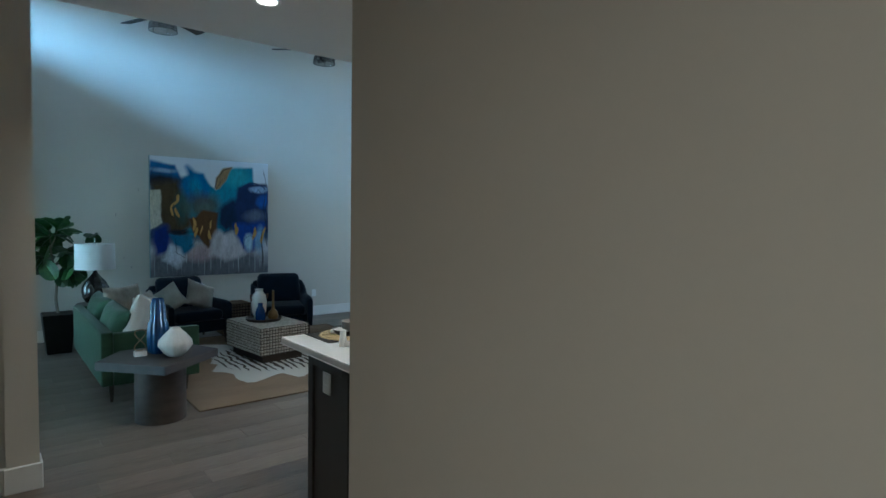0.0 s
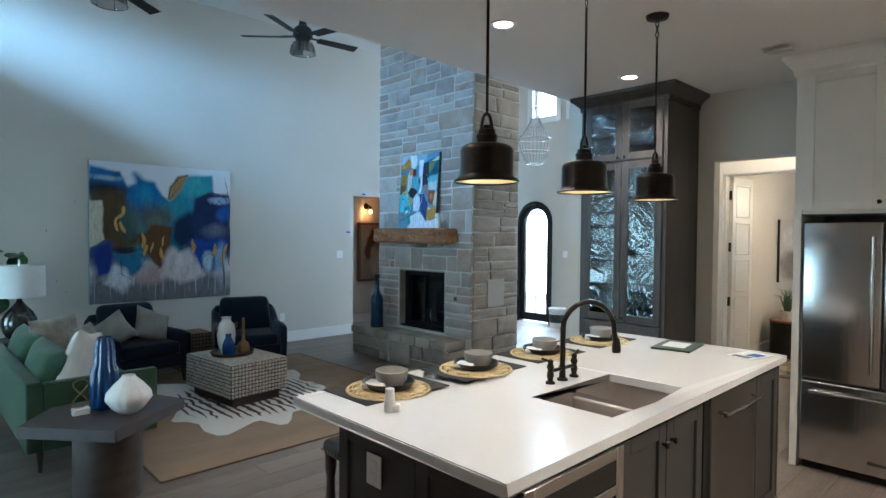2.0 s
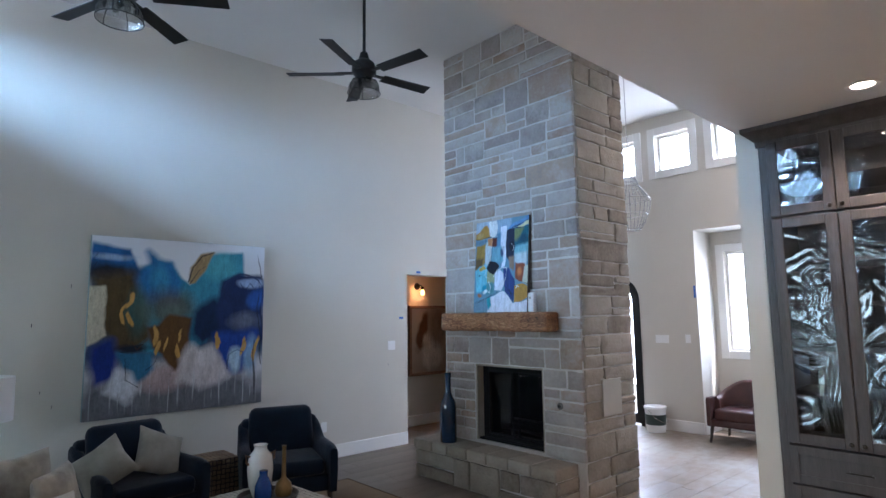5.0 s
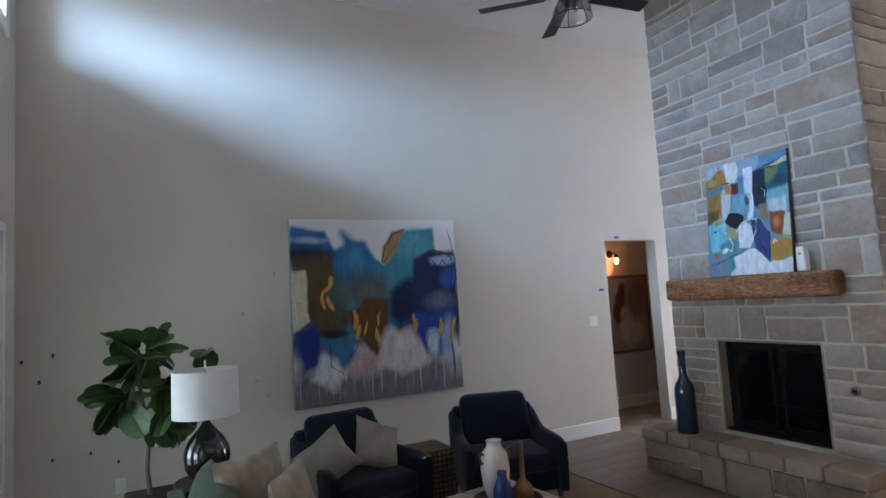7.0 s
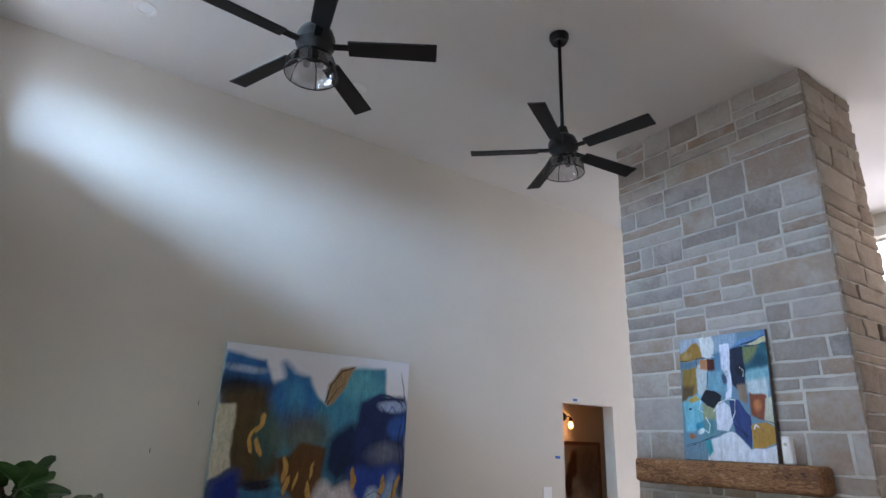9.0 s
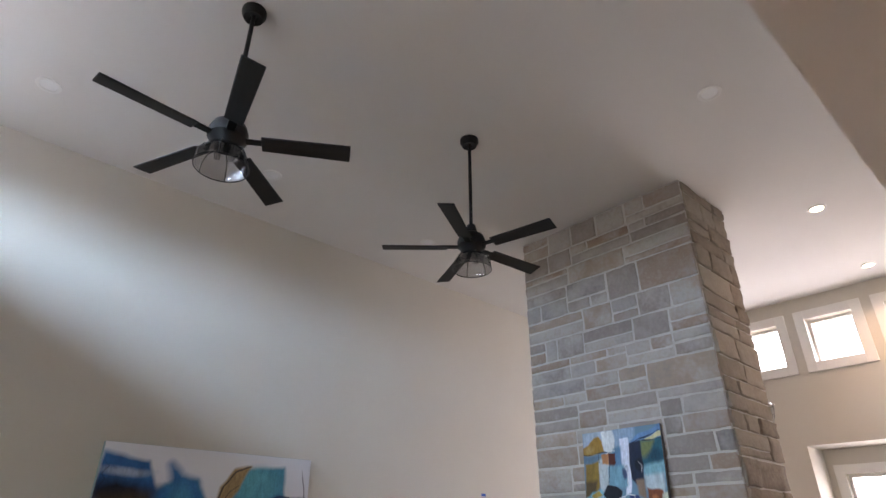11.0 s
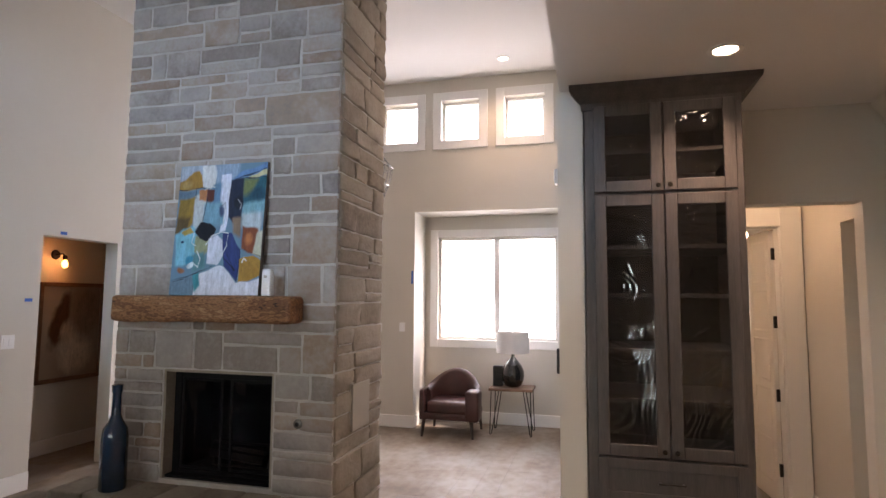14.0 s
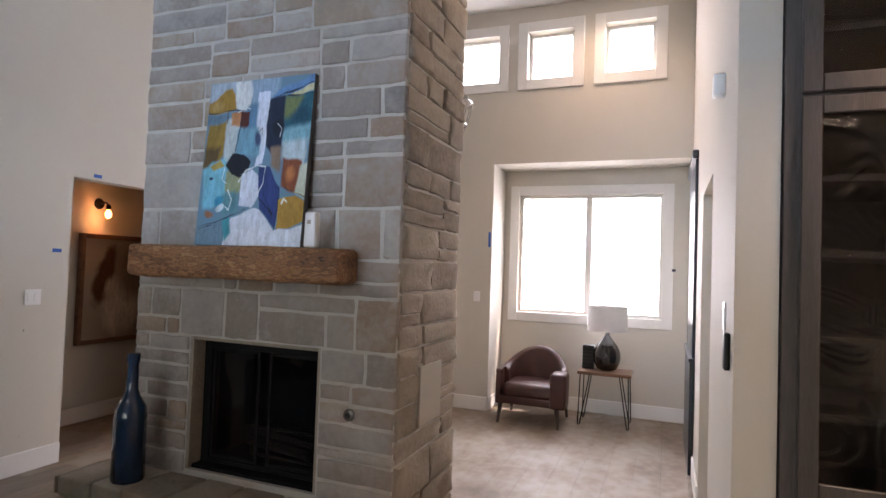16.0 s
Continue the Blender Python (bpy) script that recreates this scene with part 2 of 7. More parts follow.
M_BARK = mat("bark", (0.2, 0.17, 0.13), 0.9, var=0.3, scale=12, bump=0.5)
M_SOIL = mat("soil", (0.05, 0.035, 0.025), 0.95, var=0.4, scale=30, bump=0.6)
M_STONEWARE = mat("grey_stoneware", (0.40, 0.38, 0.35), 0.45, var=0.1, scale=14, bump=0.05)
M_DARKPLATE = mat("black_stoneware", (0.022, 0.02, 0.02), 0.4, var=0.3)
M_STRAW = mat("straw", (0.55, 0.43, 0.23), 0.9, var=0.3, scale=20, bump=0.5)
M_MAT = mat("charcoal_ribbed_mat", (0.035, 0.035, 0.036), 0.9, var=0.3, scale=30, bump=0.3)
M_PAPER = mat("paper", (0.75, 0.75, 0.73), 0.8, var=0.05)
M_GREENBOOK = mat("dark_green_cover", (0.035, 0.06, 0.05), 0.5)
M_FILM = sheet("film_covered_glass", 0.74, 0.085, True)
M_PANE = sheet("window_glass", 0.97, 0.04, False, 0.0)
M_SEEDY = sheet("seeded_glass", 0.8, 0.10, False)
M_LAMPON = mat("lit_lamp_lens", (1.0, 0.86, 0.66), 0.5, emit=14.0, bump=0)
M_LAMPRIM = mat("lit_shade_lining", (0.62, 0.50, 0.28), 0.5, var=0.02, bump=0)
M_BULB = mat("lit_filament_bulb", (1.0, 0.42, 0.12), 0.5, emit=8.0, bump=0)
M_GRASS = mat("outdoor_ground", (0.28, 0.28, 0.2), 0.95, var=0.3, scale=0.6, bump=0.2)
M_CONCRETE = mat("concrete", (0.45, 0.44, 0.42), 0.9, var=0.12, scale=3)
M_GREYPANEL = mat("grey_panel", (0.42, 0.38, 0.32), 0.6, var=0.05)
# garden daylight as emission: whitens door panes, feeds the cabinet reflections
M_GARDENGLOW = mat("garden_glow", (0.62, 0.82, 0.86), 0.9, var=0.35, scale=0.5, bump=0, emit=6.0)
# emissive: outdoor brightness behind the entry glass is put into this material
M_GLOW = mat("daylight_glow", (0.86, 0.93, 1.0), 0.9, var=0.1, scale=0.5, bump=0, emit=9.0)
# entry planks: paler than the rest, mottled brown to beige
M_FLOORFAR = mat("pale_wood_plank", (0.3, 0.26, 0.22), 0.55, scale=1.9, bump=0.08, bscale=9, fine=0.45, stretch=(0.9, 1.2, 1), ramp=[(0.11, 0.075, 0.052), (0.19, 0.14, 0.10), (0.27, 0.225, 0.18), (0.31, 0.275, 0.23)])
M_DARKSTEEL = mat("dark_steel", (0.16, 0.145, 0.13), 0.35, metal=0.9, var=0.08, scale=3, bump=0.0, bscale=8, stretch=(12, 12, 0.3))
M_BLACKLEATHER = mat("black_leather", (0.022, 0.017, 0.014), 0.62, var=0.3, scale=12, bump=0.15, bscale=150)
M_DARKBLADE = mat("matte_black_blade", (0.02, 0.018, 0.017), 0.6, var=0.25, scale=8, bump=0.05)
M_PAINTED = painted("brushed_paint")
M_CANVAS = mat("raw_canvas", (0.25, 0.36, 0.38), 0.9, var=0.15, bump=0.2, bscale=300)
M_COBALT = mat("cobalt_glaze", (0.012, 0.05, 0.22), 0.25, var=0.3)
M_JUTEEDGE = mat("jute_binding", (0.13, 0.085, 0.05), 0.95, var=0.2, bump=0.5, bscale=120)
M_BEAD = mat("clear_grey_bead", (0.22, 0.23, 0.24), 0.15, var=0.2, bump=0)
M_NAVYPAINT = mat("blue_black_paint", (0.012, 0.02, 0.03), 0.3, var=0.2, bump=0.02)
M_STONEFAB = fabric("grey_pattern", (0.2, 0.2, 0.2), 0.6)


def zebra():
    m = mat("zebra_hide", (0.5, 0.46, 0.4), 0.9, bump=0.3, bscale=200)
    n, l = m.node_tree.nodes, m.node_tree.links
    b = n["Principled BSDF"]
    tc, mp, w, r = n.new("ShaderNodeTexCoord"), n.new("ShaderNodeMapping"), n.new("ShaderNodeTexWave"), n.new("ShaderNodeValToRGB")
    w.inputs["Scale"].default_value, w.inputs["Distortion"].default_value, w.inputs["Detail"].default_value, w.inputs["Detail Scale"].default_value = 4.2, 5.0, 2.0, 1.2
    w.bands_direction = "X"
    big, mul = n.new("ShaderNodeTexNoise"), n.new("ShaderNodeMath")
    grad, mr = n.new("ShaderNodeVectorMath"), n.new("ShaderNodeMapRange")
    grad.operation = "LENGTH"
    l.new(tc.outputs["Object"], mp.inputs["Vector"]), l.new(mp.outputs[0], w.inputs["Vector"]), l.new(tc.outputs["Object"], grad.inputs[0])
    mr.inputs["From Min"].default_value, mr.inputs["From Max"].default_value, mr.inputs["To Min"].default_value, mr.inputs["To Max"].default_value = 0.5, 0.95, 1.0, 0.0
    l.new(grad.outputs["Value"], mr.inputs["Value"])
    mul.operation = "MULTIPLY"
    l.new(w.outputs["Fac"], mul.inputs[0]), l.new(mr.outputs[0], mul.inputs[1])
    l.new(mul.outputs[0], r.inputs["Fac"])
    r.color_ramp.elements[0].position, r.color_ramp.elements[0].color = 0.5, (0.66, 0.62, 0.56, 1)
    r.color_ramp.elements[1].position, r.color_ramp.elements[1].color = 0.62, (0.06, 0.035, 0.022, 1)
    l.new(r.outputs[0], b.inputs["Base Color"])
    return m


M_ZEBRA = zebra()

# ---- building helpers ----
def part(name, bm, material, parent=None, label="", smooth=0):
    me = bpy.data.meshes.new(name)
    bmesh.ops.recalc_face_normals(bm, faces=bm.faces)
    bm.to_mesh(me)
    bm.free()
    me.materials.append(material)
    if smooth:
        me.polygons.foreach_set("use_smooth", [True] * len(me.polygons))
        me.set_sharp_from_angle(angle=radians(smooth))
    ob = new(name, me)
    if parent:
        ob.parent = parent
    if label:
        ob["label"] = label
    return ob


def thing(name, m, label, category, group="", kind=""):
    ob = new(name)
    ob.empty_display_size = 0.1
    ob.matrix_basis = m
    return tagged(ob, label, category, group, kind)


def box(lo, hi, bevel=0.0, seg=2, bm=None):
    bm = bm or bmesh.new()
    vs = [bm.verts.new((x, y, z)) for x in (lo[0], hi[0]) for y in (lo[1], hi[1]) for z in (lo[2], hi[2])]
    fs = [bm.faces.new([vs[i] for i in q]) for q in ((0, 1, 3, 2), (4, 6, 7, 5), (0, 4, 5, 1), (2, 3, 7, 6), (0, 2, 6, 4), (1, 5, 7, 3))]
    if bevel:
        es = list({e for f in fs for e in f.edges})
        bmesh.ops.bevel(bm, geom=es, offset=bevel, segments=seg, affect="EDGES", profile=0.5)
    return bm


def lathe(profile, n=28, bm=None, at=(0, 0, 0), ripple=0.0, lobes=0, caps=True):
    bm = bm or bmesh.new()
    rings = []
    for r, z in profile:
        ring = []
        for i in range(n):
            a = 2 * math.pi * i / n
            q = r * (1 + (ripple * math.cos(lobes * a) if lobes else 0))
            ring.append(bm.verts.new((at[0] + q * math.cos(a), at[1] + q * math.sin(a), at[2] + z)))
        rings.append(ring)
    for a, b in zip(rings, rings[1:]):
        for i in range(n):
            bm.faces.new((a[i], a[(i + 1) % n], b[(i + 1) % n], b[i]))
    for ring in (rings[0], rings[-1]) if caps else ():
        if (ring[0].co - ring[n // 2].co).length > 1e-5:
            bm.faces.new(ring)
    return bm


def tube(points, r, n=8, bm=None, taper=None):
    bm = bm or bmesh.new()
    pts = [Vector(p) for p in points]
    rings = []
    for i, p in enumerate(pts):
        d = (pts[min(i + 1, len(pts) - 1)] - pts[max(i - 1, 0)]).normalized()
        u = d.cross(Vector((0.13, 0.31, 0.94)) if abs(d.z) < 0.9 else Vector((1, 0, 0))).normalized()
        v = d.cross(u)
        q = r if taper is None else r + (taper - r) * i / (len(pts) - 1)
        rings.append([bm.verts.new(p + q * (math.cos(2 * math.pi * k / n) * u + math.sin(2 * math.pi * k / n) * v)) for k in range(n)])
    for a, b in zip(rings, rings[1:]):
        for k in range(n):
            bm.faces.new((a[k], a[(k + 1) % n], b[(k + 1) % n], b[k]))
    bm.faces.new(rings[0]), bm.faces.new(rings[-1])
    return bm


def solid(axis, a0, a1, u0, u1, z0, z1, holes):
    """A wall of real thickness across axis, with openings through it."""
    bm = bmesh.new()
    us = sorted({u0, u1, *[h for o in holes for h in o[:2] if u0 < h < u1]})
    zs = sorted({z0, z1, *[h for o in holes for h in o[2:] if z0 < h < z1]})
    full = [[not any(o[0] - 1e-6 <= ua and ub <= o[1] + 1e-6 and o[2] - 1e-6 <= za and zb <= o[3] + 1e-6 for o in holes)
             for za, zb in zip(zs, zs[1:])] for ua, ub in zip(us, us[1:])]

    def p(a, u, z):
        return bm.verts.new((a, u, z) if axis == "x" else (u, a, z))

    def there(i, j):
        return 0 <= i < len(full) and 0 <= j < len(full[0]) and full[i][j]
    for i in range(len(us) - 1):
        for j in range(len(zs) - 1):
            if not full[i][j]:
                continue
            ua, ub, za, zb = us[i], us[i + 1], zs[j], zs[j + 1]
            for a in (a0, a1):
                bm.faces.new([p(a, ua, za), p(a, ub, za), p(a, ub, zb), p(a, ua, zb)])
            for on, q in ((there(i - 1, j), [(ua, za), (ua, zb)]), (there(i + 1, j), [(ub, za), (ub, zb)]),
                          (there(i, j - 1), [(ua, za), (ub, za)]), (there(i, j + 1), [(ua, zb), (ub, zb)])):
                if not on:
                    bm.faces.new([p(a0, *q[0]), p(a1, *q[0]), p(a1, *q[1]), p(a0, *q[1])])
    bmesh.ops.remove_doubles(bm, verts=bm.verts, dist=1e-5)
    return bm


def structure(name, bm, material, label, category, smooth=0):
    return tagged(part(name, bm, material, None, "", smooth), label, category, "", "structure")


# ---- the shell ----
TOP, KTOP = 4.56, 2.83
WY, WX = 10.81, 9.74
clere = [(6.70 + 0.842 * i, 7.09 + 0.842 * i, 3.80, 4.20) for i in range(4)]
structure("wall_painting", solid("y", WY, WY + 0.15, 0.72, 9.94, 0, TOP, [(6.58, 7.41, -1, 2.20)]), M_WALL, "tall warm greige painted wall with scattered dark spots", "wall")
structure("wall_garden", solid("x", 0.72, 0.92, 6.25, WY, 0, TOP, [(8.47, 10.37, -1, 2.26), (6.45, 8.35, -1, 2.26)] + [(y0, y0 + 0.54, 3.74, 4.27) for y0 in (7.30, 8.15, 9.0, 9.85)]), M_WALL, "tall greige painted wall with garden doors and high windows", "wall")
structure("wall_foyer", solid("x", WX, WX + 0.2, 6.12, WY, 0, TOP, [(6.26, 8.34, -1, 2.79), (9.21, 9.98, -1, 2.22)] + [(6.635 + 0.842 * i, 7.145 + 0.842 * i, 3.73, 4.27) for i in range(4)]), M_WALL, "greige painted entry wall with a row of high windows", "wall")
structure("wall_alcove", solid("x", 10.27, 10.45, 6.10, 8.50, 0, 2.95, [(6.53, 8.16, 1.10, 2.50)]), M_WALL, "greige painted alcove back wall around a wide window", "wall")
bm = box((WX + 0.2, 8.34, 0), (10.27, 8.50, 2.95))
box((WX + 0.2, 6.10, 0), (10.27, 6.26, 2.95), bm=bm), box((WX + 0.2, 6.26, 2.79), (10.27, 8.34, 2.95), bm=bm)
structure("wall_alcove_sides", bm, M_WALL, "pale painted sides and head of the window alcove", "wall")
structure("wall_hall_side", solid("y", 6.12, 6.26, 5.80, WX, 0, TOP, [(6.95, 7.85, -1, 2.16)]), M_WALL, "greige painted wall with a plain drywall opening", "wall")
structure("wall_kitchen", solid("x", 6.40, 6.52, 1.6, 6.12, 0, KTOP, [(4.545, 5.175, -1, 2.243)]), M_WALL, "greige painted kitchen wall with a drywall opening", "wall")
structure("wall_header", solid("y", 6.10, 6.243, 0.72, 5.80, KTOP + 0.15, TOP, []), M_WALL, "greige painted drop between kitchen and great room ceilings", "wall")
bm = box((-0.6, 6.25, 0), (1.19, 6.39, KTOP))
box((1.19, 6.235, 0), (1.348, 6.40, KTOP), bm=bm)
structure("wall_stub", bm, M_WALL, "short greige wall end with switches", "wall")
structure("wall_oven_side", box((1.553, -0.5, 0), (1.69, 3.008, KTOP), 0.015), M_WALL, "plain olive-greige wall end with rounded corner", "wall", 40)
structure("wall_back", box((-0.75, -0.65, 0), (1.565, -0.5, KTOP)), M_WALL, "plain greige wall closing the passage", "wall")
structure("wall_passage", box((-0.75, -0.5, 0), (-0.6, 6.39, KTOP)), M_WALL, "plain greige passage wall", "wall")
structure("wall_kitchen_back", box((1.69, 1.45, 0), (6.52, 1.6, KTOP)), M_WALL, "plain greige kitchen wall", "wall")
structure("ceiling_kitchen", box((-0.75, -0.65, KTOP), (6.40, 6.245, KTOP + 0.15)), M_CEIL, "flat painted kitchen ceiling", "ceiling")
structure("ceiling_great_room", box((0.72, 6.10, TOP), (9.94, 10.96, TOP + 0.15)), M_CEIL, "high flat painted ceiling", "ceiling")
# hall behind the painting wall
structure("wall_hall_back", box((5.6, 11.68, 0), (9.0, 11.8, 2.6)), M_WALL, "greige hall wall with a sconce", "wall")
structure("wall_hall_end", box((5.5, 10.96, 0), (5.6, 11.8, 2.6)), M_WALL, "greige hall end wall", "wall")
structure("wall_hall_far_end", box((9.0, 10.96, 0), (9.1, 11.8, 2.6)), M_WALL, "greige hall end wall", "wall")
structure("ceiling_hall", box((5.5, 10.96, 2.6), (9.1, 11.8, 2.7)), M_CEIL, "painted hall ceiling", "ceiling")
# vestibule and study beyond the kitchen opening
structure("wall_study", solid("x", 7.80, 7.92, 3.6, 6.12, 0, 2.7, [(4.58, 5.60, -1, 2.275)]), M_WALL, "greige wall around a pair of study doors", "wall")
structure("wall_vestibule", solid("y", 4.30, 4.42, 6.52, 7.80, 0, 2.7, [(6.62, 7.06, 0.16, 2.2)]), M_WALL, "greige vestibule wall with a tall recess", "wall")
structure("wall_recess", box((6.52, 4.05, 0), (7.80, 4.15, 2.7)), M_WALL, "greige back of the recess", "wall")
structure("ceiling_vestibule", box((6.52, 3.5, 2.7), (13.22, 6.12, 2.8)), M_CEIL, "painted ceiling of vestibule and study", "ceiling")
structure("wall_study_far", solid("x", 13.1, 13.22, 3.6, 6.12, 0, 2.7, [(3.68, 4.10, 1.2, 2.1)]), M_WALL, "cream wall of the study", "wall")
structure("wall_study_right", box((7.92, 3.5, 0), (13.22, 3.6, 2.7)), M_WALL, "cream side wall of the study", "wall")
structure("wall_study_left", box((7.92, 5.80, 0), (13.1, 6.12, 2.7)), M_WALL, "cream side wall of the study with a picture", "wall")
# outdoors
structure("ground", box((-120, -120, -0.4), (130, 130, -0.16)), M_GRASS, "pale sunlit ground outside", "ground")
structure("floor_slab", box((-0.75, -0.65, -0.15), (13.22, 11.8, -0.012)), M_GROUT, "floor bed under the planks", "floor")
# added self-lit panels stand in for the bright outdoors on both sides
structure("backdrop", box((15.0, -2, -0.1), (15.1, 18, 8)), M_GLOW, "glowing panel standing in for bright daylight outside", "backdrop")
structure("backdrop_garden", box((-9.1, 2, -0.1), (-9.0, 18, 9)), M_GARDENGLOW, "glowing panel standing in for bright daylight outside", "backdrop")
structure("porch_floor", box((-3.0, 6.3, -0.16), (0.72, 11.2, -0.03)), M_CONCRETE, "concrete porch floor", "porch")
# unseen overhang, added to cut steep light at the high windows
structure("eave_light_stop", box((0.1, 6.1, 4.45), (0.72, 11.4, 4.56)), M_TRIM, "unseen white overhang placed to trim the clerestory light", "roof")
# two unseen slabs, added to keep the outside lamp off the lower room
structure("porch_shade_slab", box((-5.0, 6.45, 2.75), (0.72, 11.6, 2.95)), M_CEIL, "unseen slab placed to hold back the garden light", "porch")
structure("porch_shade_slab_wing", box((-5.0, 1.0, 2.75), (-0.8, 6.44, 2.95)), M_CEIL, "unseen slab placed to hold back the garden light", "porch")


def baseboards(runs):
    bm = bmesh.new()
    for x0, y0, x1, y1 in runs:
        box((x0, y0, 0.0), (x1, y1, 0.155), 0.006, 1, bm)
    return bm


structure("baseboard", baseboards([(0.92, 10.794, 6.58, 10.81), (7.41, 10.794, 9.74, 10.81), (9.724, 8.34, 9.74, 9.12), (9.724, 10.08, 9.74, 10.794), (10.254, 6.26, 10.27, 8.34),
    (9.74, 8.324, 10.254, 8.34), (5.6, 11.664, 9.0, 11.68), (5.82, 6.26, 6.95, 6.276), (7.85, 6.26, 9.74, 6.276), (-0.6, 6.234, 1.19, 6.25), (1.175, 6.219, 1.364, 6.235), (1.348, 6.235, 1.364, 6.40),
    (6.52, 4.42, 7.80, 4.436), (0.92, 10.48, 0.936, 10.794), (5.784, 6.12, 5.80, 6.26), (1.537, -0.5, 1.553, 3.008), (7.92, 5.784, 13.1, 5.80), (13.084, 3.6, 13.1, 5.784), (6.384, 4.42, 6.40, 4.545), (6.384, 5.175, 6.40, 5.31)]), M_TRIM, "tall white painted baseboard", "baseboard")

# ---- windows and doors ----
def ring(axis, a0, a1, u0, u1, z0, z1, w, wb=None, bev=0.004, bm=None):
    """A rectangular frame of width w across axis, mitred as four butted boards."""
    bm = bm or bmesh.new()
    wb = w if wb is None else wb
    for ua, ub, za, zb in ((u0, u0 + w, z0, z1), (u1 - w, u1, z0, z1), (u0 + w, u1 - w, z1 - w, z1), (u0 + w, u1 - w, z0, z0 + wb)):
        if zb - za > 1e-4:
            lo, hi = ((a0, ua, za), (a1, ub, zb)) if axis == "x" else ((ua, a0, za), (ub, a1, zb))
            box(lo, hi, bev, 1, bm)
    return bm


def slab(axis, a0, a1, u0, u1, z0, z1, bev=0.0, bm=None):
    lo, hi = ((a0, u0, z0), (a1, u1, z1)) if axis == "x" else ((u0, a0, z0), (u1, a1, z1))
    return box(lo, hi, bev, 1, bm)


def window(name, x_face, inward, x_glass, y0, y1, z0, z1, casing, label, mullion=False):
    w = thing(name, Matrix(), label, "window", kind="structure")
    a, b = sorted((x_face, x_face + inward * 0.02))
    part("casing", ring("x", a, b, y0 - casing, y1 + casing, z0 - casing, z1 + casing, casing), M_TRIM, w)
    part("window_frame", ring("x", x_glass - 0.03, x_glass + 0.03, y0, y1, z0, z1, 0.035), M_TRIM, w)
    if mullion:
        part("mullion", slab("x", x_glass - 0.028, x_glass + 0.028, (y0 + y1) / 2 - 0.035, (y0 + y1) / 2 + 0.035, z0 + 0.035, z1 - 0.035, 0.003), M_TRIM, w)
    spans = [(y0 + 0.035, (y0 + y1) / 2 - 0.035), ((y0 + y1) / 2 + 0.035, y1 - 0.035)] if mullion else [(y0 + 0.035, y1 - 0.035)]
    for u0, u1 in spans:
        p = part("pane", slab("x", x_glass - 0.003, x_glass + 0.003, u0, u1, z0 + 0.035, z1 - 0.035), M_PANE, w)
        p.visible_shadow = False
    return w


for i in range(4):
    window("window_%d" % (i + 1), WX, -1, WX + 0.13, 6.635 + 0.842 * i, 7.145 + 0.842 * i, 3.73, 4.27, 0.112, "small square white-cased high window over the entry")
for i, y0 in enumerate((7.30, 8.15, 9.0, 9.85)):
    window("window_%d" % (i + 5), 0.92, 1, 0.79, y0, y0 + 0.54, 3.74, 4.27, 0.1, "small white-cased high window above the garden doors")
window("window_9", 10.27, -1, 10.36, 6.53, 8.16, 1.10, 2.50, 0.108, "wide two-pane white-cased window in the alcove", True)
window("window_10", 13.1, -1, 13.16, 3.68, 4.10, 1.2, 2.1, 0.07, "bright window of the study")

# two pairs of glazed garden doors
for name, sy in (("door_1", 0.0), ("door_4", -2.02)):
    gd = thing(name, Matrix(), "white double garden doors glazed full length with black hardware", "door", kind="structure")
    part("door_frame", ring("x", 0.75, 0.94, 8.42 + sy, 10.42 + sy, -0.06, 2.31, 0.06, 0.01), M_TRIM, gd)
    for y0, y1, knob in ((8.48 + sy, 9.417 + sy, 9.36 + sy), (9.423 + sy, 10.36 + sy, None)):
        leaf = part("door_leaf", ring("x", 0.84, 0.885, y0, y1, 0.005, 2.245, 0.17, 0.25), M_TRIM, gd)
        part("glazing_bead", ring("x", 0.83, 0.893, y0 + 0.165, y1 - 0.165, 0.25, 2.08, 0.02), M_TRIM, leaf)
        pane = part("pane", slab("x", 0.858, 0.864, y0 + 0.18, y1 - 0.18, 0.26, 2.07), M_PANE, leaf)
        pane.visible_shadow = False
        if knob:
            for z, r in ((0.95, 0.03), (1.12, 0.026)):
                k = lathe([(0.0, 0.075), (r * 0.8, 0.07), (r, 0.055), (r * 0.7, 0.035), (0.012, 0.03), (0.012, 0.012), (r, 0.01), (r, 0.0)], 16)
                bmesh.ops.transform(k, matrix=pose(0.886, knob, z, 0, 90, 0), verts=k.verts)
                part("door_knob", k, M_BRONZE, leaf, "dark bronze knob", 40)
        else:
            for z in (0.25, 0.95, 1.5, 2.0):
                part("hinge", box((0.886, y1 - 0.012, z - 0.05), (0.90, y1 + 0.016, z + 0.05), 0.003), M_BRONZE, leaf, "dark bronze hinge")

# arched entry door
AY, AR = 9.595, 0.385
ad = thing("door_2", Matrix(), "tall black iron arched entry door with leaded clear glass", "door", kind="structure")


def arch(r, spring, n=14):
    return [(AY - r * math.cos(math.pi * i / n), spring + r * math.sin(math.pi * i / n)) for i in range(n + 1)]


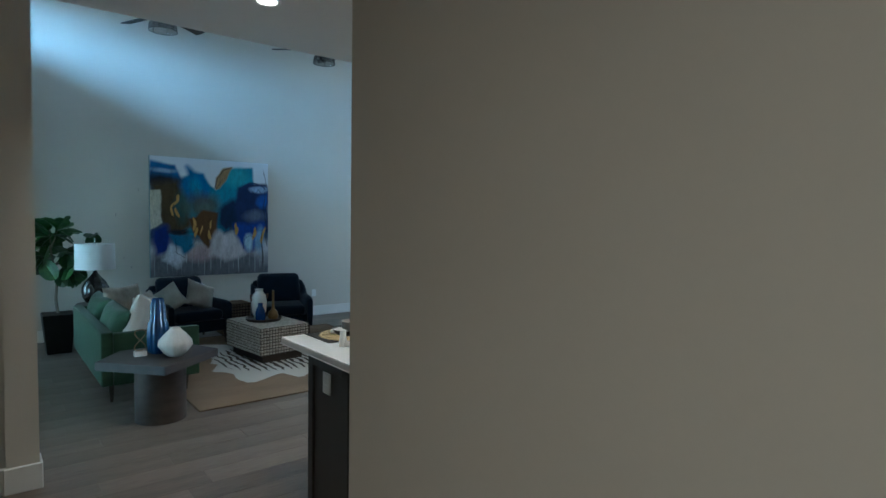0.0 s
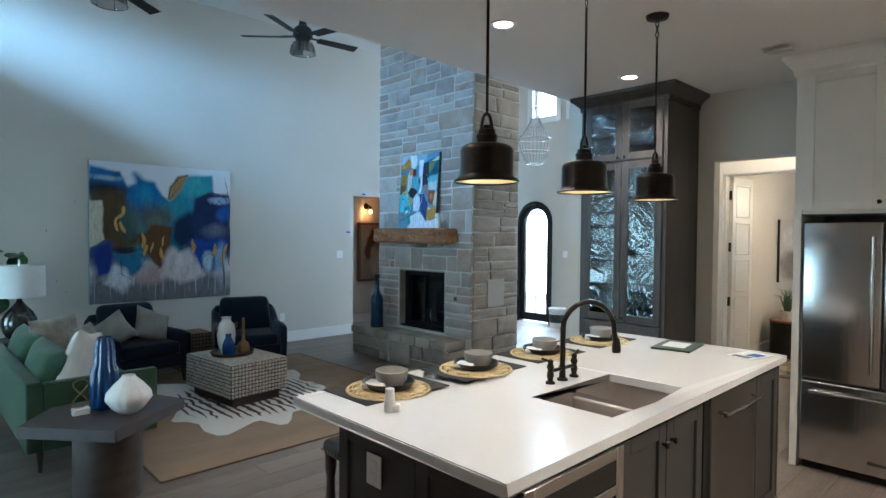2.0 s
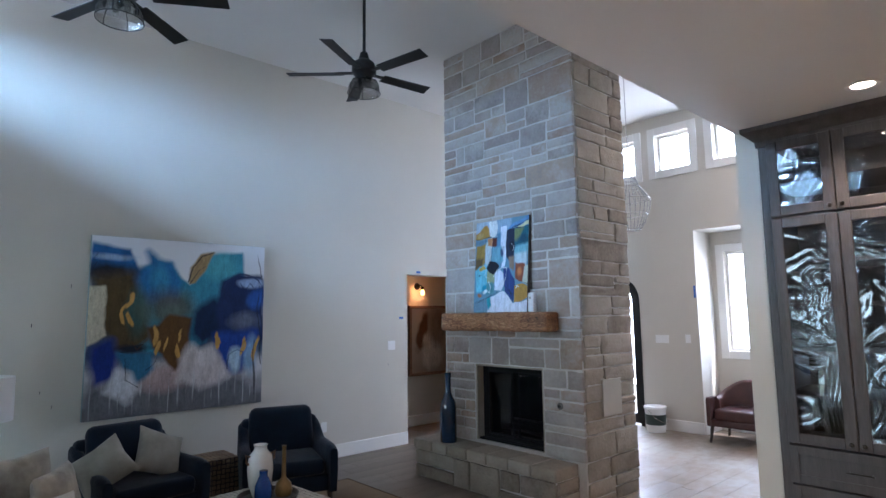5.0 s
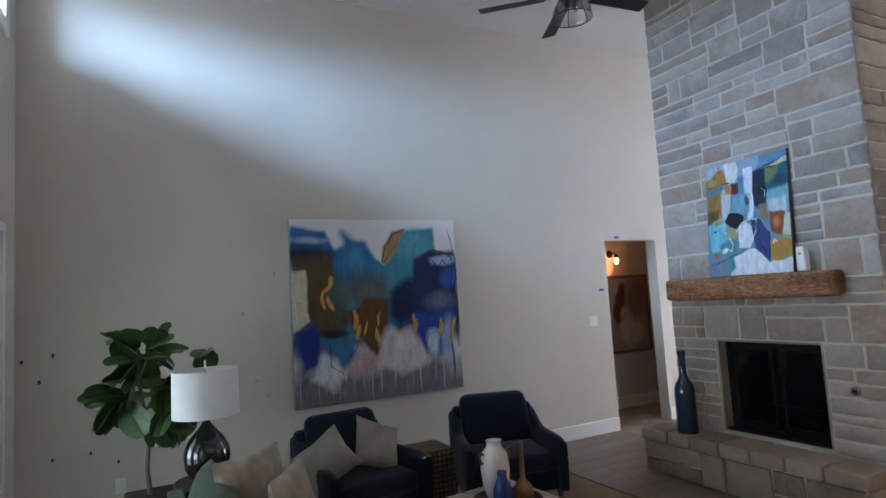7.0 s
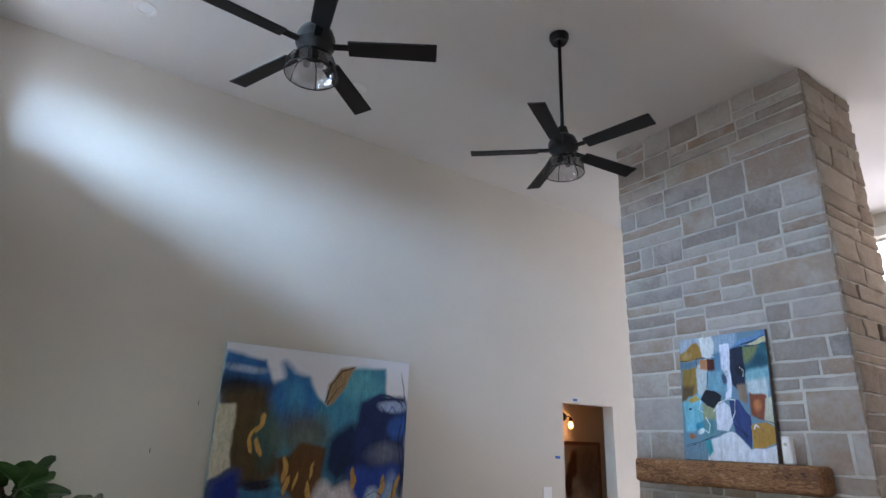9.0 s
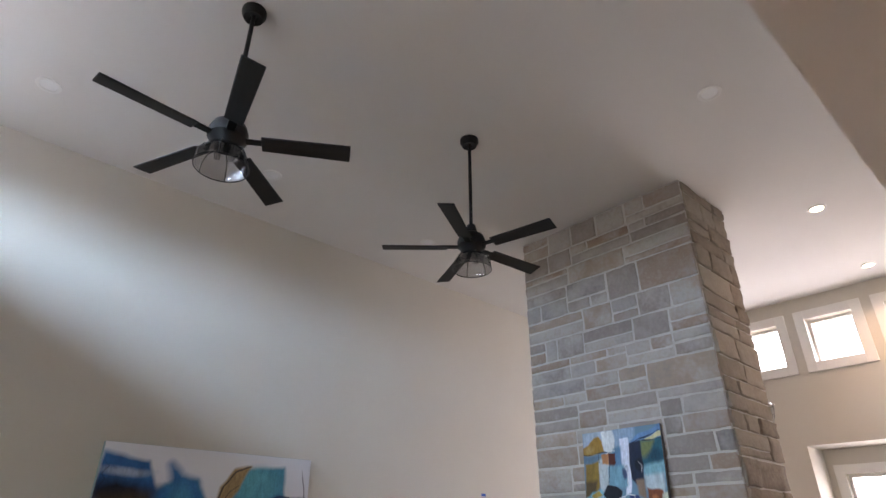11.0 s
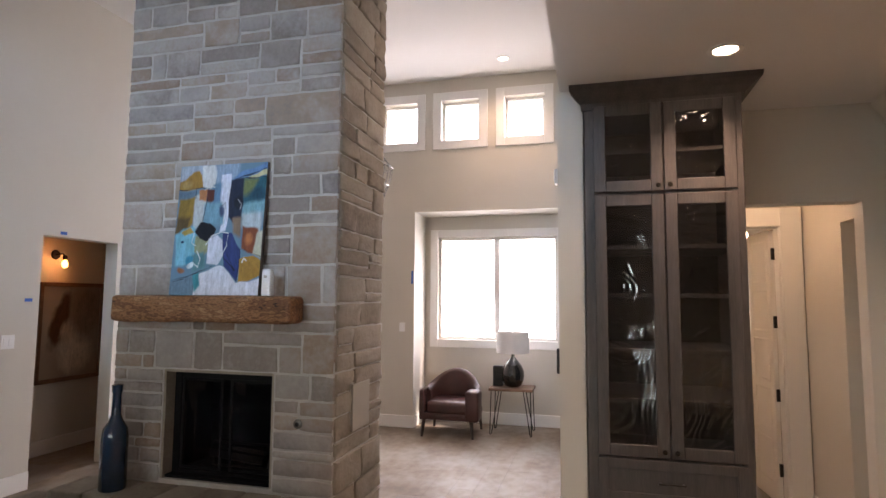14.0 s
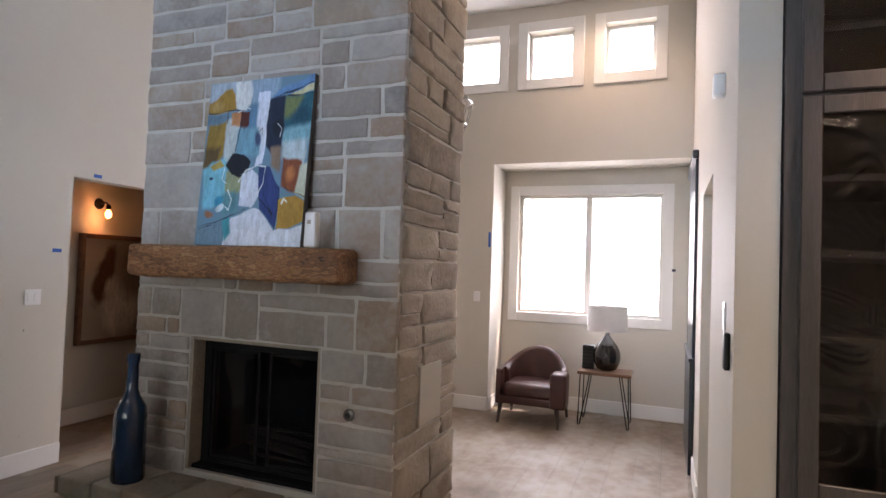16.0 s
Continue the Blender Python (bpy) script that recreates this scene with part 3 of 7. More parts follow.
def arch_band(x0, x1, ro, ri, foot, spring):
    bm = bmesh.new()
    out = [(AY - ro, foot), *arch(ro, spring), (AY + ro, foot)]
    inn = [(AY - ri, foot), *arch(ri, spring), (AY + ri, foot)]
    for a, b, c, d in zip(out, out[1:], inn, inn[1:]):
        v = [bm.verts.new((x, *q)) for x in (x0, x1) for q in (a, b, d, c)]
        for f in ((0, 1, 2, 3), (7, 6, 5, 4), (0, 4, 5, 1), (2, 6, 7, 3)):
            bm.faces.new([v[k] for k in f])
    bmesh.ops.remove_doubles(bm, verts=bm.verts, dist=1e-5)
    return bm


bm = bmesh.new()
pts = arch(AR, 1.835)
for a, b in zip(pts, pts[1:]):
    v = [bm.verts.new((x, *q)) for x in (WX - 0.0, WX + 0.2) for q in (a, b, (b[0], 2.221), (a[0], 2.221))]
    for f in ((0, 1, 2, 3), (7, 6, 5, 4), (0, 4, 5, 1), (2, 6, 7, 3)):
        bm.faces.new([v[k] for k in f])
structure("wall_arch_head", bm, M_WALL, "plastered spandrels over the arched entry", "wall")
part("door_frame", arch_band(WX - 0.02, WX + 0.12, AR, AR - 0.05, 0.0, 1.835), M_BLACK, ad)
leaf = part("door_leaf", arch_band(WX + 0.03, WX + 0.09, AR - 0.052, AR - 0.14, 0.03, 1.835), M_BLACK, ad)
part("kick_rail", box((WX + 0.03, AY - 0.245, 0.03), (WX + 0.09, AY + 0.245, 0.17), 0.005), M_BLACK, leaf)
bm = bmesh.new()
ring_pts = [(AY - 0.245, 0.17), *arch(0.245, 1.835), (AY + 0.245, 0.17)]
for x in (WX + 0.058, WX + 0.062):
    bm.faces.new([bm.verts.new((x, *q)) for q in ring_pts])
part("pane", bm, M_PANE, leaf).visible_shadow = False
for k in range(6):
    part("glazing_bar", box((WX + 0.05, AY - 0.245, 0.45 + 0.3 * k), (WX + 0.07, AY + 0.245, 0.458 + 0.3 * k)), M_BLACK, leaf)
part("glazing_bar", box((WX + 0.05, AY - 0.004, 0.17), (WX + 0.07, AY + 0.004, 2.07)), M_BLACK, leaf)


# panelled study doors, standing open
def panel_leaf(width, height):
    bm = box((0, -0.018, 0), (width, 0.018, height), 0.002, 1)
    return bm


sd = thing("door_3", Matrix(), "pair of white five-panel study doors standing open", "door", kind="structure")
part("casing", ring("x", 7.775, 7.796, 4.43, 5.75, -0.12, 2.42, 0.155, 0.1), M_TRIM, sd)
part("door_frame", ring("x", 7.797, 7.923, 4.58, 5.60, -0.1, 2.275, 0.02, 0.05), M_TRIM, sd)
for hy, ang, side in ((5.575, -6, 1), (4.605, 6, -1)):
    m = pose(7.925, hy - side * 0.013, 0.008, 0, 0, ang)
    bm = panel_leaf(0.475, 2.24)
    bmesh.ops.transform(bm, matrix=m, verts=bm.verts)
    leaf = part("door_leaf", bm, M_TRIM, sd)
    for k in range(5):
        for face in (-1, 1):
            b2 = ring("y", 0.018 * face - 0.004, 0.018 * face + 0.004, 0.07, 0.405, 0.14 + 0.415 * k, 0.50 + 0.415 * k, 0.018)
            bmesh.ops.transform(b2, matrix=m, verts=b2.verts)
            part("panel_moulding", b2, M_TRIM, leaf)
    for z in (0.28, 0.88, 1.48, 2.05):
        part("hinge", box((7.905, hy - 0.02, z - 0.05), (7.93, hy + 0.02, z + 0.05), 0.003), M_BLACK, leaf, "black hinge")


# ---- stone chimney and hearth ----
CX0, CX1, CY0, CY1 = 6.045, 6.875, 7.715, 9.435
FY0, FY1, FZ0, FZ1 = 8.145, 9.015, 0.40, 1.15
chimney = thing("fireplace", Matrix(), "tall floor-to-ceiling fireplace of grey and tan ashlar limestone", "fireplace")
core = solid("x", CX0 + 0.001, CX1 - 0.001, CY0 + 0.001, CY1 - 0.001, 0, TOP - 0.002, [(FY0, FY1, FZ0, FZ1)])
part("mortar_core", core, M_MORTAR, chimney, "pale mortar bed")
bm = box((CX1 - 0.3, FY0, FZ0), (CX1 - 0.28, FY1, FZ1))
for q in (((CX0 + 0.101, FY0, FZ0), (CX1 - 0.28, FY0 + 0.02, FZ1)), ((CX0 + 0.101, FY1 - 0.02, FZ0), (CX1 - 0.28, FY1, FZ1)), ((CX0 + 0.101, FY0, FZ1 - 0.02), (CX1 - 0.28, FY1, FZ1)), ((CX0 + 0.03, FY0, FZ0), (CX1 - 0.28, FY1, FZ0 + 0.02))):
    box(*q, bm=bm)
part("firebox", bm, M_FIRE, chimney, "sooty black firebox lining")
for q in (((CX0 + 0.004, FY0, FZ0), (CX0 + 0.10, FY0 + 0.019, FZ1)), ((CX0 + 0.004, FY1 - 0.019, FZ0), (CX0 + 0.10, FY1, FZ1)), ((CX0 + 0.004, FY0 + 0.019, FZ1 - 0.019), (CX0 + 0.10, FY1 - 0.019, FZ1))):
    part("reveal_stone", box(*q, 0.005, 2), M_SPLIT, chimney, "rough stone reveal")
part("firebox_frame", ring("x", CX0 + 0.10, CX0 + 0.125, FY0 + 0.02, FY1 - 0.02, FZ0 + 0.02, FZ1 - 0.02, 0.05, 0.03), M_FIRE, chimney, "black metal surround")
for y0, y1 in ((FY0 + 0.07, (FY0 + FY1) / 2 - 0.03), ((FY0 + FY1) / 2 + 0.03, FY1 - 0.07)):
    d = part("fire_door", ring("x", CX0 + 0.108, CX0 + 0.122, y0, y1, FZ0 + 0.05, FZ1 - 0.07, 0.02), M_FIRE, chimney)
    part("pane", slab("x", CX0 + 0.114, CX0 + 0.117, y0 + 0.02, y1 - 0.02, FZ0 + 0.07, FZ1 - 0.09), M_PANE, d)
part("grate", ring("x", CX0 + 0.30, CX0 + 0.32, FY0 + 0.2, FY1 - 0.2, FZ0 + 0.02, FZ0 + 0.2, 0.015), M_BLACK, chimney)
for k in range(5):
    part("log", tube([(CX0 + 0.25 + 0.05 * k, FY0 + 0.2, FZ0 + 0.1 + 0.03 * (k % 3)), (CX0 + 0.3 + 0.03 * k, FY1 - 0.2, FZ0 + 0.12 + 0.04 * (k % 2))], 0.035, 8), M_FIRE, chimney)


def stone(u0, u1, z0, z1, put, depth, rough, rng):
    """One split or sawn ashlar block with worn, wavering arrises; put maps (along, out, up) into place."""
    bm = bmesh.new()
    g, r = (0.005, 0.008) if rough else (0.006, 0.010)
    r = min(r, (u1 - u0) * 0.12, (z1 - z0) * 0.12)
    nu, nz = (5, 3) if rough else (4, 2)
    proud = depth + rng.uniform(-0.004, 0.006) * (1.6 if rough else 0.8)
    lift = (-0.007, 0.009) if rough else (-0.002, 0.002)
    lo_u, hi_u, lo_z, hi_z = u0 + g + r, u1 - g - r, z0 + g + r, z1 - g - r
    edge, grid = {}, {}
    for j in range(nz + 1):
        for i in range(nu + 1):
            u, z = lo_u + (hi_u - lo_u) * i / nu, lo_z + (hi_z - lo_z) * j / nz
            if i in (0, nu) or j in (0, nz):
                u, z = u + rng.uniform(-0.0045, 0.0045), z + rng.uniform(-0.004, 0.004)
            edge[i, j] = (u, z)
            grid[i, j] = bm.verts.new(put(u, proud + rng.uniform(*lift), z))
    for j in range(nz):
        for i in range(nu):
            bm.faces.new((grid[i, j], grid[i + 1, j], grid[i + 1, j + 1], grid[i, j + 1]))
    ringed = [(i, 0) for i in range(nu)] + [(nu, j) for j in range(nz)] + [(i, nz) for i in range(nu, 0, -1)] + [(0, j) for j in range(nz, 0, -1)]
    loops = [[grid[k] for k in ringed]]
    for spread, out in ((0.75, proud - r * 0.45), (1.0, -0.03)):
        row = []
        for i, j in ringed:
            u, z = edge[i, j]
            du = (-1 if i == 0 else 1 if i == nu else 0) * r * spread
            dz = (-1 if j == 0 else 1 if j == nz else 0) * r * spread
            k = 0.72 if du and dz else 1.0
            row.append(bm.verts.new(put(u + du * k, out, z + dz * k)))
        loops.append(row)
    n = len(ringed)
    for a, b in zip(loops, loops[1:]):
        for k in range(n):
            bm.faces.new((a[k], b[k], b[(k + 1) % n], a[(k + 1) % n]))
    return bm


def courses(u0, u1, z0, z1, hole, rng, wide=(0.24, 0.64), heights=(0.17, 0.29), plain=0.42):
    """Bands of broken ashlar: single blocks, pairs and stacks side by side, leaving the hole free."""
    out, z = [], z0
    while z < z1 - 0.03:
        h = rng.uniform(*heights)
        for stop in (hole[2:] if hole else ()):
            if z < stop - 0.01 and stop < z + h + 0.1: h = stop - z
        if z1 - z - h < heights[0] * 0.8: h = z1 - z
        spans = [(u0, u1)]
        if hole and z < hole[3] - 0.01 and z + h > hole[2] + 0.01:
            spans = [(u0, hole[0]), (hole[1], u1)]
        for a, b in spans:
            u = a
            while u < b - 1e-4:
                w = rng.uniform(*wide)
                if b - u - w < wide[0] * 0.7: w = b - u
                k = rng.random()
                cuts = [0, 1] if h < 0.15 or k < plain else ([0, rng.uniform(0.33, 0.67), 1] if k < 0.9 or h < 0.26 else [0, rng.uniform(0.27, 0.36), rng.uniform(0.6, 0.72), 1])
                for ca, cb in zip(cuts, cuts[1:]):
                    if w > 0.34 and rng.random() < 0.42 * (plain < 0.5):
                        m = u + w * rng.uniform(0.25, 0.75)
                        out.append((u, m, z + h * ca, z + h * cb)), out.append((m, u + w, z + h * ca, z + h * cb))
                    else:
                        out.append((u, u + w, z + h * ca, z + h * cb))
                u += w
        z += h
    return out


rng = random.Random(11)
STONES = []
for q in courses(CY0 - 0.010, CY1 + 0.010, 0.375, TOP - 0.004, (FY0, FY1, 0.375, FZ1), rng):
    STONES.append((q, lambda u, o, z: (CX0 + 0.03 - o, u, z), 0.036, False))
for q in courses(CX0 + 0.016, CX1, 0.0, TOP - 0.004, None, rng, (0.22, 0.62), (0.11, 0.22), 0.7):
    STONES.append((q, lambda u, o, z: (u, CY0 + 0.03 - o, z), 0.042, True))
for q in courses(CX0 + 0.016, CX1, 0.0, TOP - 0.004, None, rng, (0.3, 0.6), (0.12, 0.24), 0.7):
    STONES.append((q, lambda u, o, z: (u, CY1 - 0.03 + o, z), 0.045, True))
panel = thing("access_panel", Matrix(), "flat grey-tan cover panel set in the fireplace stone", "panel")
part("cover", box((6.30, CY0 - 0.03, 0.74), (6.60, CY0 - 0.012, 1.06), 0.004), M_GREYPANEL, panel)
part("rim", ring("y", CY0 - 0.012, CY0 - 0.002, 6.29, 6.61, 0.73, 1.07, 0.012), M_GREYPANEL, panel)
valve = thing("gas_valve", pose(CX0 - 0.012, 7.955, 0.835, 0, -90, 0), "small round chrome key valve in the fireplace stone", "valve")
part("escutcheon", lathe([(0.0, 0.012), (0.012, 0.012), (0.03, 0.006), (0.032, 0.0)], 20), M_DARKSTEEL, valve, "", 40)
part("key_socket", lathe([(0.014, 0.0), (0.014, 0.016), (0.009, 0.018), (0.0, 0.012)], 14), M_BLACK, valve, "dark key socket", 40)

hearth = thing("hearth", Matrix(), "raised limestone hearth in front of the fireplace", "hearth")
HX0, HY0, HY1 = 5.735, 7.80, 9.60
part("mortar_core", box((HX0 + 0.008, HY0 + 0.008, 0), (CX0 + 0.02, HY1 - 0.008, 0.33)), M_MORTAR, hearth, "pale mortar bed")
for q in courses(HY0, HY1, 0.0, 0.27, None, rng, (0.4, 0.7), (0.24, 0.27)):
    STONES.append((q, lambda u, o, z: (HX0 + 0.03 - o, u, z), 0.042, True, hearth))
for q in courses(HX0 + 0.02, CX0, 0.0, 0.27, None, rng, (0.25, 0.4), (0.24, 0.27)):
    STONES.append((q, lambda u, o, z: (u, HY0 + 0.03 - o, z), 0.042, True, hearth))
y = HY0 - 0.02
while y < HY1:
    w = min(rng.uniform(0.16, 0.28), HY1 + 0.02 - y)
    part("cap_stone", box((HX0 - 0.025, y + 0.005, 0.272), (CX0 - 0.01, y + w - 0.005, 0.375 + rng.uniform(-0.004, 0.004)), 0.012, 2), M_SPLIT, hearth)
    y += w

mantel = thing("mantel_beam", Matrix(), "rough hewn oak mantel beam across the fireplace", "mantel")
bm = bmesh.new()
box((5.845, 7.935, 1.487), (CX0 + 0.0, 9.325, 1.665), 0.03, 3, bm)
bmesh.ops.subdivide_edges(bm, edges=[e for e in bm.edges if e.calc_length() > 0.8], cuts=24, use_grid_fill=True)
for v in bm.verts:
    if v.co.x < 6.03:
        k = noise.noise(v.co * 7) * 0.008 + noise.noise(Vector((v.co.x * 20, v.co.y * 4, v.co.z * 20))) * 0.006
        v.co.x += k
        v.co.z += k * 0.8
part("beam", bm, M_BEAM, mantel)


# ---- kitchen ----
def moved(bm, m):
    bmesh.ops.transform(bm, matrix=m, verts=bm.verts)
    return bm


def shaker(axis, a0, a1, u0, u1, z0, z1, w=0.06, back=0.012):
    """A framed door with a recessed panel; a0 is the face that shows."""
    bm = ring(axis, min(a0, a1), max(a0, a1), u0, u1, z0, z1, w, bev=0.002)
    d = 1 if a1 > a0 else -1
    slab(axis, *sorted((a0 + d * back, a1)), u0 + w - 0.002, u1 - w + 0.002, z0 + w - 0.002, z1 - w + 0.002, bm=bm)
    return bm


def knob(parent, m, r=0.015):
    return part("knob", moved(lathe([(0.0, 0.03), (r * 0.7, 0.029), (r, 0.022), (r * 0.8, 0.014), (0.006, 0.01), (0.006, 0.0)], 14), m), M_BRONZE, parent, "dark bronze knob", 40)


def bar_handle(parent, p, q, out, r=0.009, material=None):
    p, q, out = Vector(p), Vector(q), Vector(out)
    h = part("handle", tube([p + out, q + out], r, 12), material or M_STEEL, parent, "steel bar handle", 40)
    for t in (0.08, 0.92):
        part("handle_post", tube([p.lerp(q, t), p.lerp(q, t) + out], r * 0.9, 10), material or M_STEEL, h, "", 40)
    return h


IX0, IX1, IY0, IY1 = 2.432, 4.895, 4.192, 5.318
isl = thing("kitchen_island", Matrix(), "dark grey painted island cabinet with fitted appliances", "island")
part("body", box((IX0 + 0.05, IY0 + 0.05, 0.10), (IX1 - 0.04, 5.03, 0.64)), M_ISLAND, isl)
for q in (((IX0 + 0.05, IY0 + 0.05), (3.12, 5.03)), ((3.80, IY0 + 0.05), (IX1 - 0.04, 5.03)), ((3.12, 4.70), (3.80, 5.03)), ((3.12, IY0 + 0.05), (3.80, 4.275))):
    part("upper_body", box((*q[0], 0.64), (*q[1], 0.882)), M_ISLAND, isl)
part("toe_kick", box((IX0 + 0.08, IY0 + 0.12, 0.0), (IX1 - 0.08, 4.97, 0.10)), M_ISLAND, isl)
end = part("end_panel", shaker("x", IX0 + 0.03, IX0 + 0.05, 4.60, 5.03, 0.0, 0.882, 0.055), M_ISLAND, isl)
part("end_panel", shaker("x", IX0 + 0.03, IX0 + 0.05, 4.222, 4.595, 0.0, 0.882, 0.055), M_ISLAND, isl)
part("end_panel", shaker("x", IX1 - 0.02, IX1 - 0.04, 4.222, 5.03, 0.0, 0.882, 0.06), M_ISLAND, isl)
part("corner_foot", box((IX1 - 0.07, IY0 + 0.025, 0.0), (IX1 - 0.018, IY0 + 0.10, 0.12), 0.004), M_ISLAND, isl)
for x0, x1 in ((3.10, 3.445), (3.45, 3.80)):
    d = part("door", shaker("y", IY0 + 0.03, IY0 + 0.05, x0, x1, 0.12, 0.86), M_ISLAND, isl)
    knob(d, pose(x1 - 0.035 if x0 < 3.2 else x0 + 0.035, IY0 + 0.03, 0.78, 90, 0, 0))
d = part("door", shaker("y", IY0 + 0.03, IY0 + 0.05, 4.50, 4.845, 0.12, 0.86), M_ISLAND, isl)
mw = thing("drawer_microwave", Matrix(), "stainless steel drawer microwave built into the island", "microwave")
part("front", ring("y", IY0 + 0.015, IY0 + 0.05, 2.53, 3.085, 0.36, 0.865, 0.045, 0.05), M_STEEL, mw)
part("control_strip", box((2.575, IY0 + 0.02, 0.735), (3.04, IY0 + 0.048, 0.82), 0.002), M_DARKGLASS, mw, "black glass control strip")
part("divider", box((2.575, IY0 + 0.014, 0.70), (3.04, IY0 + 0.048, 0.735), 0.004), M_STEEL, mw)
part("window", box((2.60, IY0 + 0.02, 0.42), (3.015, IY0 + 0.048, 0.695), 0.002), M_DARKGLASS, mw, "black glass window")
part("badge", box((2.78, IY0 + 0.012, 0.375), (2.85, IY0 + 0.016, 0.385)), M_BLACK, mw)
dw = thing("dishwasher", Matrix(), "dark stainless dishwasher with a bar handle beside the sink cabinet", "dishwasher")
part("door", box((3.88, IY0 + 0.022, 0.11), (4.47, IY0 + 0.05, 0.87), 0.006), M_DARKSTEEL, dw)
bar_handle(dw, (3.92, IY0 + 0.022, 0.79), (4.43, IY0 + 0.022, 0.79), (0, -0.045, 0))
part("badge", box((4.13, IY0 + 0.019, 0.18), (4.22, IY0 + 0.022, 0.20)), M_STEEL, dw)
part("gap_strip", box((3.815, IY0 + 0.03, 0.1), (3.87, IY0 + 0.05, 0.88)), M_BLACK, dw)

bm = solid("x", 0.884, 0.92, IX0, IX1, IY0, IY1, [(3.15, 3.77, 4.30, 4.66)])
for v in bm.verts:
    v.co = (v.co.y, v.co.z, v.co.x)
bmesh.ops.dissolve_limit(bm, angle_limit=0.01, verts=bm.verts, edges=bm.edges)
bmesh.ops.bevel(bm, geom=[e for e in bm.edges if len(e.link_faces) == 2 and e.calc_face_angle(0) > 1], offset=0.004, segments=2, affect="EDGES")
top = thing("countertop", Matrix(), "polished white quartz island countertop", "countertop")
part("slab", bm, M_QUARTZ, top, "", 40)
sink = thing("sink", Matrix(), "double-bowl undermount stainless steel sink", "sink")
for x0, x1 in ((3.145, 3.452), (3.468, 3.775)):
    bm = box((x0, 4.295, 0.70), (x1, 4.665, 0.915), 0.03, 3)
    bmesh.ops.recalc_face_normals(bm, faces=bm.faces)
    bm.normal_update()
    bmesh.ops.delete(bm, geom=[f for f in bm.faces if f.calc_center_median().z > 0.886], context="FACES")
    b = part("bowl", bm, M_SINK, sink, "", 50)
    part("drain", lathe([(0.0, 0.004), (0.03, 0.004), (0.04, 0.0)], 18, at=((x0 + x1) / 2, 4.48, 0.701)), M_BLACK, b)
part("divider", box((3.44, 4.30, 0.80), (3.48, 4.66, 0.872), 0.012, 3), M_SINK, sink, "", 50)
fa = thing("faucet", pose(3.485, 4.735, 0.92), "oil-rubbed bronze bridge faucet with gooseneck spout", "faucet")
part("stem", lathe([(0.026, 0), (0.026, 0.008), (0.016, 0.014), (0.014, 0.05), (0.02, 0.06), (0.013, 0.07), (0.012, 0.10)], 16), M_BRONZE, fa, "", 40)
arc = [(0, 0, 0.09), (0, 0, 0.24)] + [(0, -0.125 + 0.125 * math.cos(a), 0.235 + 0.125 * math.sin(a)) for a in [math.pi * k / 12 for k in range(1, 12)]] + [(0, -0.255, 0.21), (0, -0.262, 0.18)]
swing = pose(0, 0, 0, 0, 0, 56)
part("spout", moved(tube(arc, 0.0125, 12), swing), M_BRONZE, fa, "", 60)
part("spray_head", moved(lathe([(0.019, 0), (0.021, 0.02), (0.016, 0.06), (0.012, 0.07)], 16, at=(0, -0.265, 0.12)), swing), M_BRONZE, fa, "", 40)
part("bridge", tube([(-0.095, 0, 0.055), (0.095, 0, 0.055)], 0.009, 10), M_BRONZE, fa, "", 50)
for s in (-1, 1):
    k = part("handle", lathe([(0.022, 0), (0.022, 0.008), (0.012, 0.015), (0.017, 0.04), (0.012, 0.06), (0.018, 0.075), (0.012, 0.09), (0.014, 0.105), (0.0, 0.112)], 16, at=(0.095 * s, 0, 0)), M_BRONZE, fa, "", 40)
    part("lever", tube([(0.095 * s, 0, 0.10), (0.095 * s + 0.05 * s, 0.01, 0.118)], 0.006, 8), M_BRONZE, k, "", 50)

